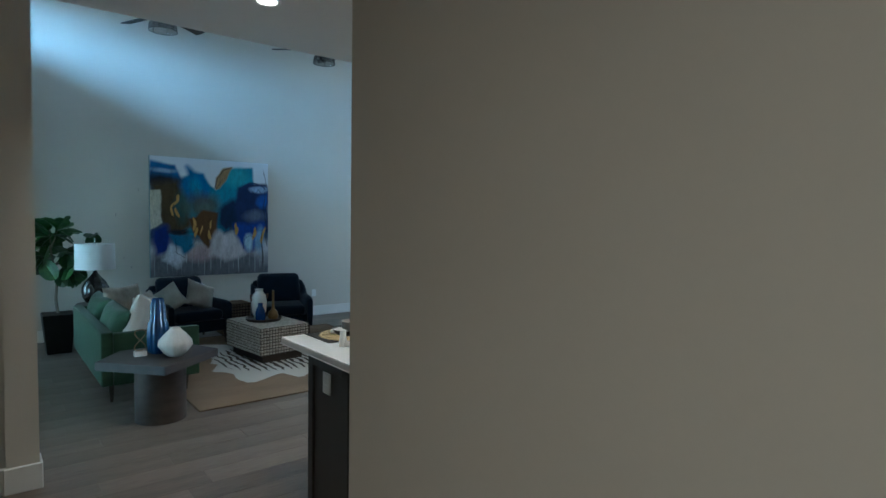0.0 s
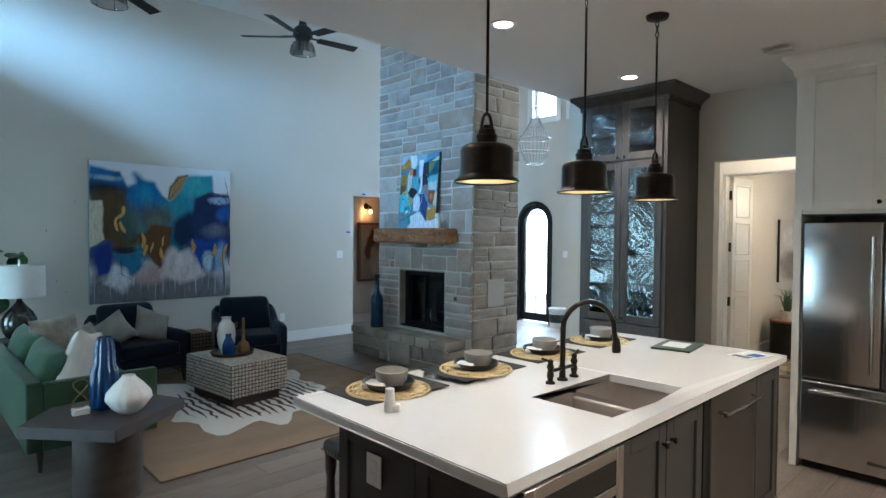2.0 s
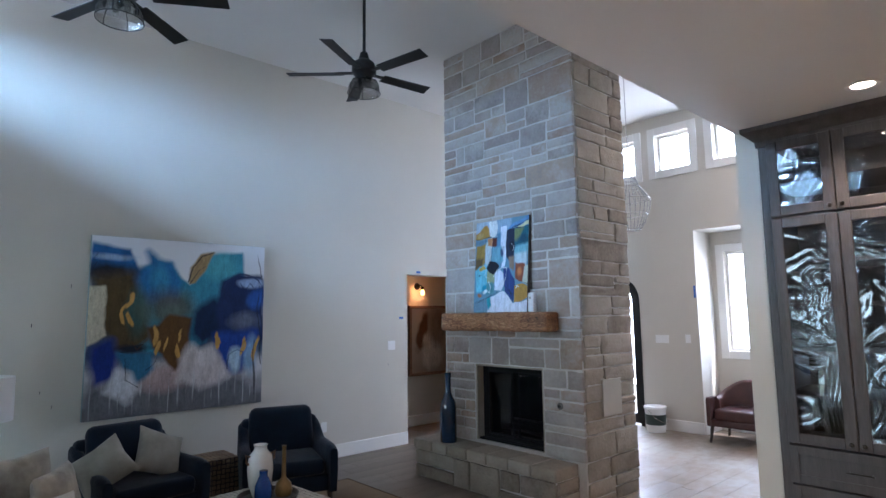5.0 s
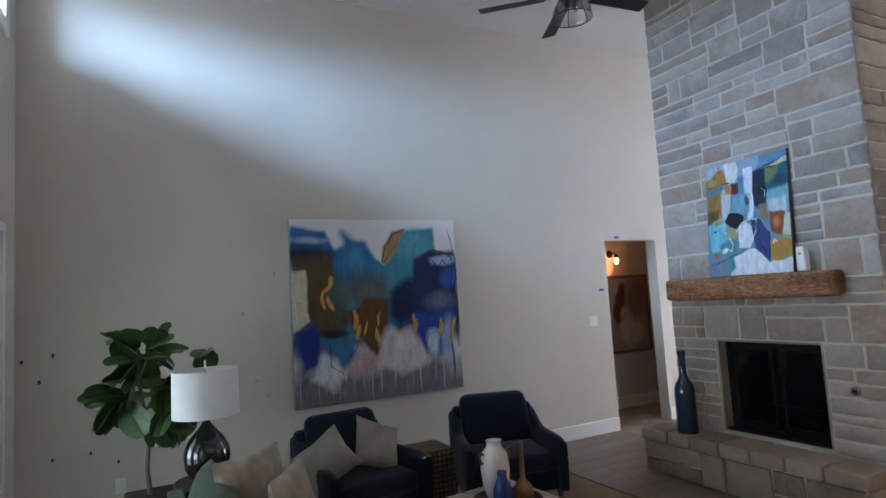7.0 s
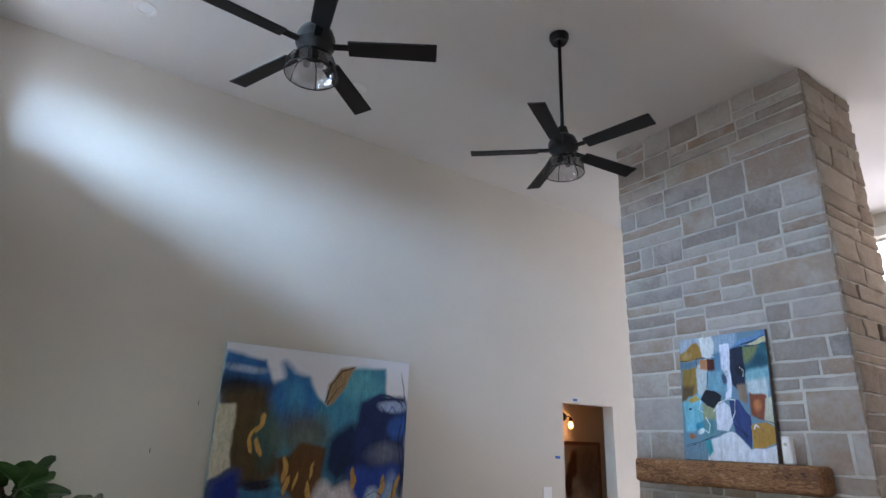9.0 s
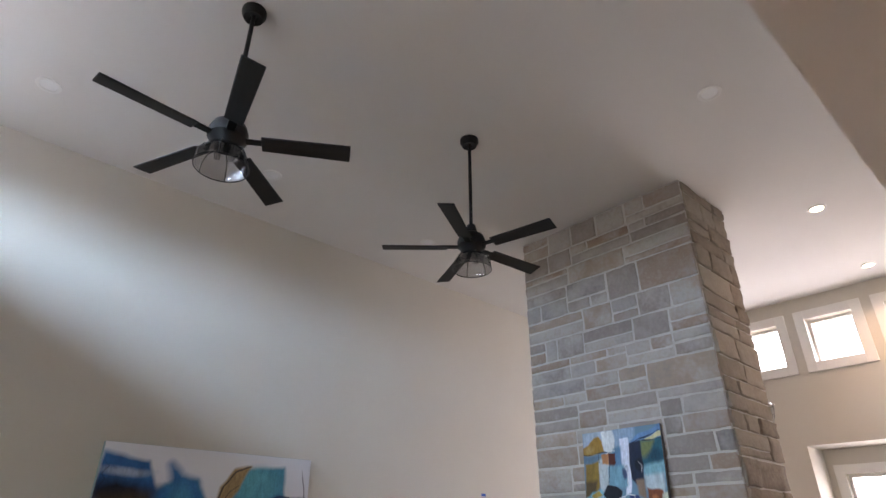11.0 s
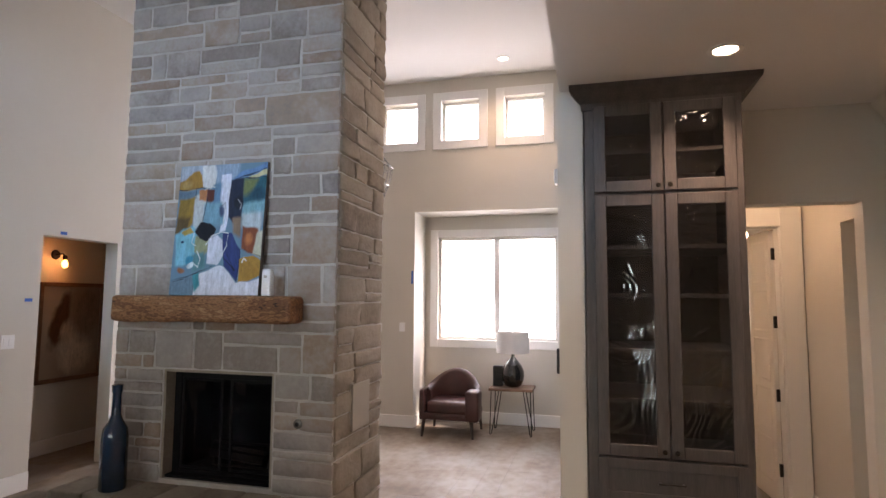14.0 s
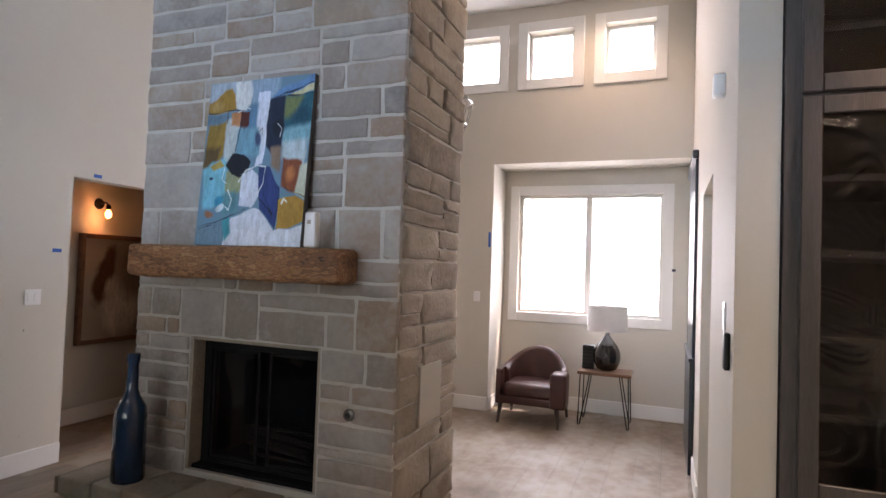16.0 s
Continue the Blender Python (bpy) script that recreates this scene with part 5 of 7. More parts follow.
class Paint:
    """Colours laid on a canvas, u to the right and v down."""

    def __init__(self, n, base):
        self.n = n
        self.u, self.v = np.meshgrid((np.arange(n) + 0.5) / n, (np.arange(n) + 0.5) / n)
        self.c = np.ones((n, n, 3)) * base
        rs = np.random.RandomState(3)
        f = np.sqrt(np.fft.fftfreq(n)[:, None] ** 2 + np.fft.fftfreq(n)[None, :] ** 2) * n
        def cloud(power, low, across=1.0):
            g = np.sqrt((np.fft.fftfreq(n)[:, None] * n) ** 2 + (np.fft.fftfreq(n)[None, :] * n * across) ** 2)
            z = np.fft.ifft2(np.fft.fft2(rs.normal(size=(n, n))) / np.maximum(g, low) ** power).real
            return np.clip(z / z.std(), -2.5, 2.5) / 2
        self.w = [cloud(2.3, 3.0), cloud(2.3, 3.0), cloud(2.0, 4.0)]
        self.streak, self.grain = cloud(1.1, 2.0, 0.25), cloud(0.9, 6.0)

    def blob(self, cu, cv, ru, rv, col, soft=0.25, turn=0.0, wob=0.25, power=2.0, fade=1.0):
        a = radians(turn)
        du, dv = self.u - cu + 0.05 * wob * self.w[0], self.v - cv + 0.05 * wob * self.w[1]
        x, y = (du * math.cos(a) + dv * math.sin(a)) / ru, (-du * math.sin(a) + dv * math.cos(a)) / rv
        d = (np.abs(x) ** power + np.abs(y) ** power) ** (1 / power) + wob * 0.5 * self.w[2]
        k = np.clip((1 - d) / soft + 0.5, 0, 1)[..., None] * fade
        self.c = self.c * (1 - k) + np.array(col) * np.clip(0.97 + 0.17 * self.streak + 0.10 * self.grain, 0.3, 2.0)[..., None] * k

    def lay(self, k, col):
        k = k[..., None]
        self.c = self.c * (1 - k) + np.array(col) * np.clip(0.97 + 0.17 * self.streak + 0.10 * self.grain, 0.3, 2.0)[..., None] * k

    def reach(self, pts, closed, wob):
        """Distance from a chain of points, given in hundredths, and whether inside it."""
        q = np.array([float(x) / 100 for x in pts.split()]).reshape(-1, 2)
        u, v = self.u + wob * self.w[0], self.v + wob * self.w[1]
        best, inside = np.full(u.shape, 9.0), np.zeros(u.shape, bool)
        ends = list(zip(q, np.roll(q, -1, 0)))
        for (ax, ay), (bx, by) in ends if closed else ends[:-1]:
            ex, ey = bx - ax, by - ay
            t = np.clip(((u - ax) * ex + (v - ay) * ey) / (ex * ex + ey * ey + 1e-9), 0, 1)
            best = np.minimum(best, np.hypot(u - ax - t * ex, v - ay - t * ey))
            if abs(ey) > 1e-9:
                inside ^= ((ay > v) != (by > v)) & (u < ax + (v - ay) / ey * ex)
        return best, inside

    def poly(self, pts, col, soft=0.03, wob=0.012):
        d, inside = self.reach(pts, True, wob)
        self.lay(np.clip(np.where(inside, d, -d) / (soft * 0.7) + 0.85 + 0.12 * self.w[2], 0, 1), col)

    def line(self, pts, wide, col):
        d, _ = self.reach(pts, False, 0.01)
        self.lay(np.clip((wide * (1 + 0.5 * self.w[2]) - d) / 0.003, 0, 1) * 0.85, col)

    def hang(self, name, label, thing_m, w, h, depth, edge):
        """Stretch it: a canvas of that size whose face looks along local -y."""
        t = thing(name, thing_m, label, "painting")
        part("stretcher", box((-w / 2, 0, 0), (w / 2, depth, h), 0.003, 1), edge, t, "canvas edge")
        n = self.n
        me = bpy.data.meshes.new("canvas")
        xs = np.linspace(-w / 2 + 0.002, w / 2 - 0.002, n + 1)
        zs = np.linspace(h - 0.002, 0.002, n + 1)
        gx, gz = np.meshgrid(xs, zs)
        verts = np.stack([gx.ravel(), np.full(gx.size, -0.003), gz.ravel()], 1)
        i = (np.arange(n)[:, None] * (n + 1) + np.arange(n)[None, :]).ravel()
        faces = np.stack([i, i + n + 1, i + n + 2, i + 1], 1)
        me.from_pydata(verts.tolist(), [], faces.tolist())
        lay = me.color_attributes.new("paint", "FLOAT_COLOR", "CORNER")
        cols = np.concatenate([np.clip(self.c.reshape(-1, 3), 0, 1), np.ones((n * n, 1))], 1)
        lay.data.foreach_set("color", np.repeat(cols, 4, 0).ravel())
        me.materials.append(M_PAINTED)
        ob = new("canvas", me)
        ob.parent = t
        return t


WHITE, TEAL, NAVY, INK, OCHRE, BROWN = (0.72, 0.74, 0.76), (0.045, 0.27, 0.38), (0.012, 0.03, 0.11), (0.01, 0.015, 0.03), (0.45, 0.26, 0.05), (0.10, 0.048, 0.018)
p = Paint(300, (0.72, 0.74, 0.78))
p.poly("0 22 20 24 30 34 52 34 58 40 72 30 100 24 100 70 0 72", (0.06, 0.10, 0.16), 0.06)
p.blob(0.5, 0.80, 0.60, 0.10, (0.46, 0.44, 0.46), 0.8, power=5)
p.blob(0.5, 0.96, 0.62, 0.15, (0.15, 0.155, 0.175), 0.6, power=6)
p.blob(0.40, 0.80, 0.16, 0.07, (0.42, 0.30, 0.29), 0.7, fade=0.8)
p.poly("24 20 30 16 42 13 48 22 53 27 58 22 66 8 84 5 86 20 75 30 72 45 64 60 40 66 24 62", (0.04, 0.25, 0.38), 0.03)
p.blob(0.72, 0.14, 0.10, 0.08, (0.09, 0.42, 0.52), 0.9, fade=0.8)
p.poly("0 5 19 7 24 20 24 32 15 28 0 22", (0.02, 0.13, 0.36), 0.03)
p.poly("25 19 31 17 29 8 34 13 42 14 47 24 45 36 28 38 25 28", (0.02, 0.15, 0.38), 0.06)
p.blob(0.36, 0.24, 0.05, 0.08, (0.05, 0.30, 0.46), 0.9, fade=0.6)
p.blob(0.09, 0.20, 0.13, 0.055, (0.01, 0.015, 0.03), 0.9)
p.blob(0.11, 0.115, 0.10, 0.018, (0.40, 0.50, 0.62), 0.9, fade=0.7)
p.poly("2 24 20 22 26 40 30 56 18 66 9 52", (0.075, 0.05, 0.02), 0.09)
p.blob(0.24, 0.42, 0.05, 0.12, (0.03, 0.12, 0.12), 0.9, fade=0.7)
p.poly("0 29 8 28 9 55 0 60", (0.55, 0.52, 0.40), 0.02)
p.blob(0.42, 0.40, 0.14, 0.10, (0.10, 0.09, 0.04), 0.9, fade=0.8)
p.poly("30 52 36 50 42 44 54 46 54 62 52 68 45 76 40 66 33 62", (0.10, 0.045, 0.012), 0.03)
p.poly("58 42 68 35 74 40 74 55 62 60 57 55", (0.005, 0.02, 0.07), 0.07)
p.poly("73 24 82 19 97 20 100 30 100 62 88 56 74 56 71 40", (0.01, 0.025, 0.10), 0.04)
p.blob(0.90, 0.24, 0.08, 0.035, (0.30, 0.40, 0.62), 0.5)
p.blob(0.88, 0.48, 0.09, 0.05, (0.18, 0.22, 0.29), 0.9, fade=0.6)
p.blob(0.95, 0.35, 0.05, 0.06, (0.02, 0.10, 0.42), 0.8)
p.poly("3 62 12 58 16 66 13 78 5 80", (0.01, 0.03, 0.22), 0.06)
p.poly("17 64 32 66 33 74 25 82 20 76", (0.03, 0.16, 0.30), 0.04)
p.blob(0.23, 0.62, 0.07, 0.02, (0.01, 0.015, 0.03), 0.9)
p.poly("70 56 95 55 93 70 86 78 78 80 72 68", (0.012, 0.05, 0.30), 0.06)
p.blob(0.82, 0.72, 0.04, 0.07, (0.40, 0.55, 0.66), 0.7)
p.blob(0.92, 0.70, 0.04, 0.12, (0.22, 0.36, 0.55), 0.8)
p.poly("10 86 16 75 22 77 26 85 22 91", (0.62, 0.64, 0.68), 0.05)
p.poly("50 70 56 62 60 66 68 63 72 74 78 82 60 86 48 82", (0.56, 0.52, 0.53), 0.06)
p.poly("53 25 53 14 58 7 66 6 62 15 56 24", (0.34, 0.23, 0.11), 0.02)
for cu, cv, ru, rv in ((0.205, 0.37, 0.014, 0.045), (0.183, 0.45, 0.009, 0.055), (0.212, 0.47, 0.010, 0.04), (0.33, 0.55, 0.014, 0.055), (0.355, 0.62, 0.018, 0.045), (0.415, 0.60, 0.01, 0.04), (0.50, 0.57, 0.009, 0.05), (0.485, 0.65, 0.01, 0.035), (0.725, 0.61, 0.013, 0.06), (0.865, 0.64, 0.014, 0.07), (0.955, 0.66, 0.012, 0.08)):
    p.blob(cu, cv, ru, rv, (0.52, 0.29, 0.075), 0.35, 4, 0.45)
for k in range(22):
    p.blob(0.03 + 0.044 * k + 0.012 * math.sin(7 * k), 0.88 + 0.04 * math.sin(5.1 * k), 0.0035 + 0.0015 * math.sin(3.3 * k), 0.07 + 0.04 * math.cos(2.7 * k), (0.50, 0.51, 0.53), 0.8, 0, 0.1, fade=0.55 + 0.3 * math.sin(4.4 * k))
arc = " ".join(f"{86 + 13 * math.cos(a):.1f} {32 - 14 * math.sin(a):.1f}" for a in [math.pi * (1 - k / 12) for k in range(13)])
for pts, wide, col in ((arc, 0.006, NAVY), ("95 5 97 14 99 30 100 60", 0.004, INK), ("96 24 97 45 99 75", 0.004, INK), ("52 24 54 14 59 8 66 6", 0.004, INK), ("53 25 58 16 62 14", 0.003, INK),
                       ("84 24 87 29 90 24 93 28 96 23", 0.003, NAVY), ("20 68 20 80 27 84", 0.003, INK), ("22 58 25 63 30 57", 0.003, BROWN), ("17 62 28 60", 0.004, INK), ("18 64 27 63", 0.004, INK),
                       ("30 75 34 72 36 68", 0.003, INK), ("77 78 78 70 83 66 87 68", 0.005, NAVY), ("78 64 83 67 88 62", 0.003, (0.4, 0.5, 0.65)), ("79 61 84 64 89 59", 0.003, INK), ("1 8 3 10 1 13 3 15 1 18", 0.003, INK), ("94 60 95 95", 0.005, (0.05, 0.05, 0.06))):
    p.line(pts, wide, col)
p.hang("painting", "huge square abstract canvas in blues, browns and white", pose(3.718, WY - 0.048, 0.748), 1.655, 1.667, 0.045, M_CANVAS)

p = Paint(260, (0.12, 0.24, 0.33))
for pts, col, edge in (
        ("0 0 30 0 26 8 0 12", (0.34, 0.42, 0.52), 0.06), ("0 13 6 10 14 6 22 5 27 9 28 18 0 19", (0.36, 0.19, 0.035), 0.02), ("26 1 42 0 41 16 36 19 28 17", (0.66, 0.69, 0.69), 0.02), ("42 0 68 0 66 10 44 14", (0.26, 0.38, 0.52), 0.05),
        ("60 14 68 8 97 0 100 0 100 4 80 10", (0.10, 0.24, 0.47), 0.02), ("80 10 97 5 100 5 100 9 84 12", (0.58, 0.52, 0.30), 0.01), ("73 12 100 11 100 31 74 33", (0.008, 0.11, 0.15), 0.02), ("76 13 90 13 84 22 75 24", (0.16, 0.19, 0.07), 0.06),
        ("76 33 100 30 100 40 78 42", (0.17, 0.40, 0.48), 0.05), ("77 40 97 40 96 54 84 52 78 48", (0.44, 0.54, 0.57), 0.05), ("60 13 74 12 75 42 66 46 60 40", (0.010, 0.018, 0.045), 0.02), ("48 9 59 8 60 34 58 52 52 53 54 38 49 26", (0.68, 0.71, 0.80), 0.012),
        ("40 17 49 16 50 29 42 32", (0.09, 0.23, 0.37), 0.04), ("0 20 20 20 18 27 1 28", (0.10, 0.19, 0.28), 0.03), ("3 27 20 25 20 44 12 52 1 52", (0.27, 0.16, 0.03), 0.03), ("2 42 16 40 12 52 1 52", (0.11, 0.065, 0.025), 0.05), ("20 25 33 24 32 46 22 49", (0.47, 0.53, 0.54), 0.03),
        ("24 21 33 20 32 29 25 28", (0.50, 0.20, 0.08), 0.02), ("33 20 42 20 42 27 38 32 33 29", (0.09, 0.018, 0.012), 0.012), ("33 32 52 30 54 46 34 46", (0.14, 0.34, 0.45), 0.04), ("2 54 10 50 22 48 26 56 24 74 4 78", (0.14, 0.46, 0.58), 0.03), ("8 52 18 48 22 51 12 54", (0.42, 0.28, 0.07), 0.015),
        ("25 55 40 58 40 68 34 74 25 68", (0.28, 0.30, 0.17), 0.02), ("24 72 36 70 38 80 26 82", (0.08, 0.24, 0.27), 0.04), ("24 51 30 46 40 46 47 50 46 54 38 59 30 57", (0.008, 0.010, 0.018), 0.01), ("41 57 50 55 58 60 57 71 52 78 40 77", (0.64, 0.67, 0.76), 0.012),
        ("56 53 66 55 73 62 78 66 76 90 60 78 57 68", (0.025, 0.048, 0.17), 0.01), ("66 43 75 43 76 56 68 54", (0.25, 0.16, 0.11), 0.04), ("79 49 94 51 97 58 92 70 80 65", (0.23, 0.06, 0.025), 0.025), ("94 54 100 52 100 74 92 70", (0.48, 0.50, 0.40), 0.02),
        ("77 74 84 72 92 72 100 76 100 85 78 91", (0.42, 0.22, 0.04), 0.01), ("0 90 25 86 30 90 28 100 0 100", (0.13, 0.22, 0.29), 0.015), ("30 86 55 78 60 79 76 92 100 87 100 100 28 100", (0.66, 0.68, 0.75), 0.012), ("27 86 33 84 34 92 29 97", (0.02, 0.30, 0.36), 0.025)):
    p.poly(pts, col, edge)
for cu, cv, ru, rv, col, edge in ((0.20, 0.74, 0.045, 0.03, (0.01, 0.27, 0.42), 0.4), (0.10, 0.60, 0.02, 0.012, (0.01, 0.05, 0.12), 0.4), (0.22, 0.78, 0.04, 0.018, (0.62, 0.70, 0.72), 0.4), (0.11, 0.81, 0.05, 0.022, (0.32, 0.12, 0.06), 0.5), (0.86, 0.58, 0.035, 0.04, (0.50, 0.16, 0.05), 0.8),
                                  (0.71, 0.30, 0.05, 0.05, (0.006, 0.010, 0.02), 0.4), (0.90, 0.25, 0.09, 0.05, (0.005, 0.06, 0.10), 0.8), (0.08, 0.14, 0.06, 0.03, (0.42, 0.26, 0.08), 0.9), (0.52, 0.36, 0.03, 0.04, (0.06, 0.10, 0.20), 0.6)):
    p.blob(cu, cv, ru, rv, col, edge)
for pts, wide, col in (("0 19 18 18 36 19", 0.006, INK), ("20 19 20 26", 0.005, INK), ("34 28 32 46", 0.005, INK), ("60 14 74 10 98 4", 0.006, INK), ("76 11 100 11", 0.005, INK), ("1 89 14 87 30 84 46 79", 0.005, INK), ("3 90 16 88", 0.006, INK), ("82 66 100 73", 0.004, INK), ("76 90 77 66", 0.004, INK), ("58 72 72 82", 0.006, INK), ("62 70 70 80", 0.004, INK),
                       ("23 52 21 60 26 63", 0.005, WHITE), ("28 68 33 74 31 80 27 78", 0.007, WHITE), ("38 62 44 55 54 53 62 54 61 64 56 70", 0.006, WHITE), ("57 36 54 44 56 50", 0.006, WHITE), ("30 20 38 17 42 18", 0.006, WHITE), ("70 28 74 31 73 36", 0.005, WHITE), ("80 76 82 73 85 75", 0.006, WHITE), ("52 32 57 30 56 35", 0.004, INK)):
    p.line(pts, wide, col)
lean = pose(5.945, 8.575, 1.667) @ pose(0, 0, 0, 0, 0, -90) @ pose(0, 0, 0, -4.5, 0, 0)
p.hang("mantel_painting", "abstract canvas in blue, white and ochre leaning on the mantel", lean, 0.70, 0.925, 0.035, M_DARKWOOD)
dp = thing("air_freshener", pose(5.91, 8.135, 1.667), "white plastic dispenser standing on the mantel", "dispenser")
bm = box((-0.028, -0.036, 0.0), (0.028, 0.036, 0.175), 0.013, 3)
for v in bm.verts:
    v.co.y *= 1 - 0.22 * math.sin(math.pi * min(1, v.co.z / 0.21))
part("case", bm, M_WHITEP, dp, "", 40)
part("button", box((-0.033, -0.01, 0.115), (-0.029, 0.01, 0.135), 0.002), M_GREYPANEL, dp)

bt = thing("floor_bottle", pose(5.83, 9.20, 0.375), "tall ink-blue glass bottle standing on the hearth", "bottle")
part("glass_body", lathe([(0.0, 0.0), (0.078, 0.0), (0.085, 0.012), (0.083, 0.34), (0.075, 0.40), (0.045, 0.45), (0.031, 0.49), (0.028, 0.63), (0.034, 0.645), (0.034, 0.672), (0.036, 0.685), (0.028, 0.69), (0.0, 0.69)], 32), M_NAVYGLASS, bt, "", 35)


def pillow(w, h, t, n=14):
    bm = bmesh.new()
    rows = {}
    for s in (1, -1):
        for i in range(n + 1):
            for j in range(n + 1):
                u, v = 2 * i / n - 1, 2 * j / n - 1
                k = ((1 - u ** 4) * (1 - v ** 4)) ** 0.55
                pinch = 1 - 0.10 * (1 - abs(u)) * abs(v) ** 4 - 0.0
                pinch2 = 1 - 0.10 * (1 - abs(v)) * abs(u) ** 4
                rows[s, i, j] = bm.verts.new((u * w / 2 * pinch2, s * t / 2 * k * (1 + 0.06 * math.sin(5 * u + 3 * v)), v * h / 2 * pinch))
        for i in range(n):
            for j in range(n):
                bm.faces.new((rows[s, i, j], rows[s, i + 1, j], rows[s, i + 1, j + 1], rows[s, i, j + 1]))
    bmesh.ops.remove_doubles(bm, verts=bm.verts, dist=1e-4)
    return bm


def throw_pillow(m, w, h, t, material, label):
    q = thing("throw_pillow", m, label, "pillow")
    part("cover", pillow(w, h, t), material, q, "", 70)


def soft(lo, hi, r=0.05):
    bm = box(lo, hi, r, 4)
    return bm


# sofa with its back to the garden doors, seen end on
so = thing("sofa", pose(0, 0, 0), "green velvet two-seat sofa on slim dark legs", "sofa")
part("seat_base", soft((1.90, 7.70, 0.165), (2.62, 9.48, 0.33), 0.015), M_GREEN, so, "", 40)
part("backrest", soft((1.865, 7.665, 0.155), (1.955, 9.52, 0.612), 0.014), M_GREEN, so, "", 40)
for y0, y1 in ((7.66, 7.74), (9.445, 9.525)):
    arm = part("armrest", soft((1.957, y0, 0.155), (2.65, y1, 0.60), 0.014), M_GREEN, so, "", 40)
    part("piping", tube([(1.957, y0 + 0.004, 0.597), (2.645, y0 + 0.004, 0.597)], 0.006, 6), M_GREEN, arm, "raised seam piping", 60)
for y0, y1 in ((7.745, 8.585), (8.60, 9.44)):
    part("seat_cushion", soft((1.96, y0, 0.33), (2.64, y1, 0.455), 0.04), M_GREEN, so, "", 60)
    part("back_cushion", moved(pillow(0.84, 0.40, 0.22), pose(2.06, (y0 + y1) / 2, 0.575, 0, 0, 90) @ pose(0, 0, 0, 12, 0, 0)), M_GREEN, so, "plump velvet cushion", 70)
for x in (1.95, 2.55):
    for yy in (7.74, 9.44):
        part("leg", lathe([(0.011, 0.0), (0.024, 0.17)], 12, at=(x, yy, 0)), M_DARKWOOD, so, "slim dark tapered leg", 40)
throw_pillow(pose(2.22, 7.93, 0.655, 14, 12, 60), 0.46, 0.46, 0.15, M_CREAM, "cream linen pillow leaning in the sofa corner")
throw_pillow(pose(2.28, 9.10, 0.65, -10, 0, 38), 0.5, 0.40, 0.14, M_STRIPE, "striped woven pillow at the sofa end")
throw_pillow(pose(2.45, 8.86, 0.62, -14, 0, 60), 0.46, 0.34, 0.13, M_STRIPE, "striped lumbar pillow on the sofa")

# hexagonal side table
tb = thing("side_table", Matrix(), "smoked oak side table with angular top on a drum base", "table")
bm = bmesh.new()
outline = [(1.745, 7.125), (2.13, 6.685), (2.635, 7.08), (2.46, 7.47), (1.96, 7.43)]
lowv, topv = [bm.verts.new((*q, 0.435)) for q in outline], [bm.verts.new((*q, 0.50)) for q in outline]
bm.faces.new(lowv[::-1]), bm.faces.new(topv)
for k in range(5):
    bm.faces.new((lowv[k], lowv[(k + 1) % 5], topv[(k + 1) % 5], topv[k]))
bmesh.ops.bevel(bm, geom=list(bm.edges), offset=0.005, segments=2, affect="EDGES")
part("tabletop", bm, M_CONSOLE, tb)
part("drum_base", lathe([(0.185, 0.0), (0.185, 0.435)], 36, at=(2.19, 7.08, 0)), M_DARKWOOD, tb, "", 40)
vs = thing("white_vase", pose(2.28, 7.0, 0.50), "squat fluted white ceramic vase", "vase")
part("body", lathe([(0.0, 0.0), (0.05, 0.0), (0.085, 0.03), (0.125, 0.09), (0.12, 0.125), (0.08, 0.175), (0.04, 0.215), (0.035, 0.228), (0.028, 0.228), (0.03, 0.21), (0.0, 0.17)], 64, ripple=0.03, lobes=16), M_WHITECER, vs, "", 60)
vs = thing("blue_vase", pose(2.20, 7.20, 0.50), "tall fluted blue glazed vase", "vase")
part("body", lathe([(0.0, 0.0), (0.062, 0.0), (0.076, 0.03), (0.08, 0.14), (0.072, 0.24), (0.058, 0.27), (0.054, 0.38), (0.042, 0.43), (0.036, 0.44), (0.032, 0.435), (0.03, 0.40), (0.0, 0.36)], 72, ripple=0.07, lobes=12), M_BLUECER, vs, "", 60)
bw = thing("wire_ornament", pose(2.06, 7.15, 0.50), "small white block ornament with a looped brass wire", "ornament")
part("block", box((-0.045, -0.03, 0.0), (0.045, 0.03, 0.04), 0.006), M_WHITECER, bw)
part("wire_loop", tube([(0.04 * math.sin(2 * a), 0.01 * math.cos(a), 0.04 + 0.085 * (1 - math.cos(a))) for a in [2 * math.pi * k / 24 for k in range(25)]], 0.004, 6), M_BRASS, bw, "", 60)


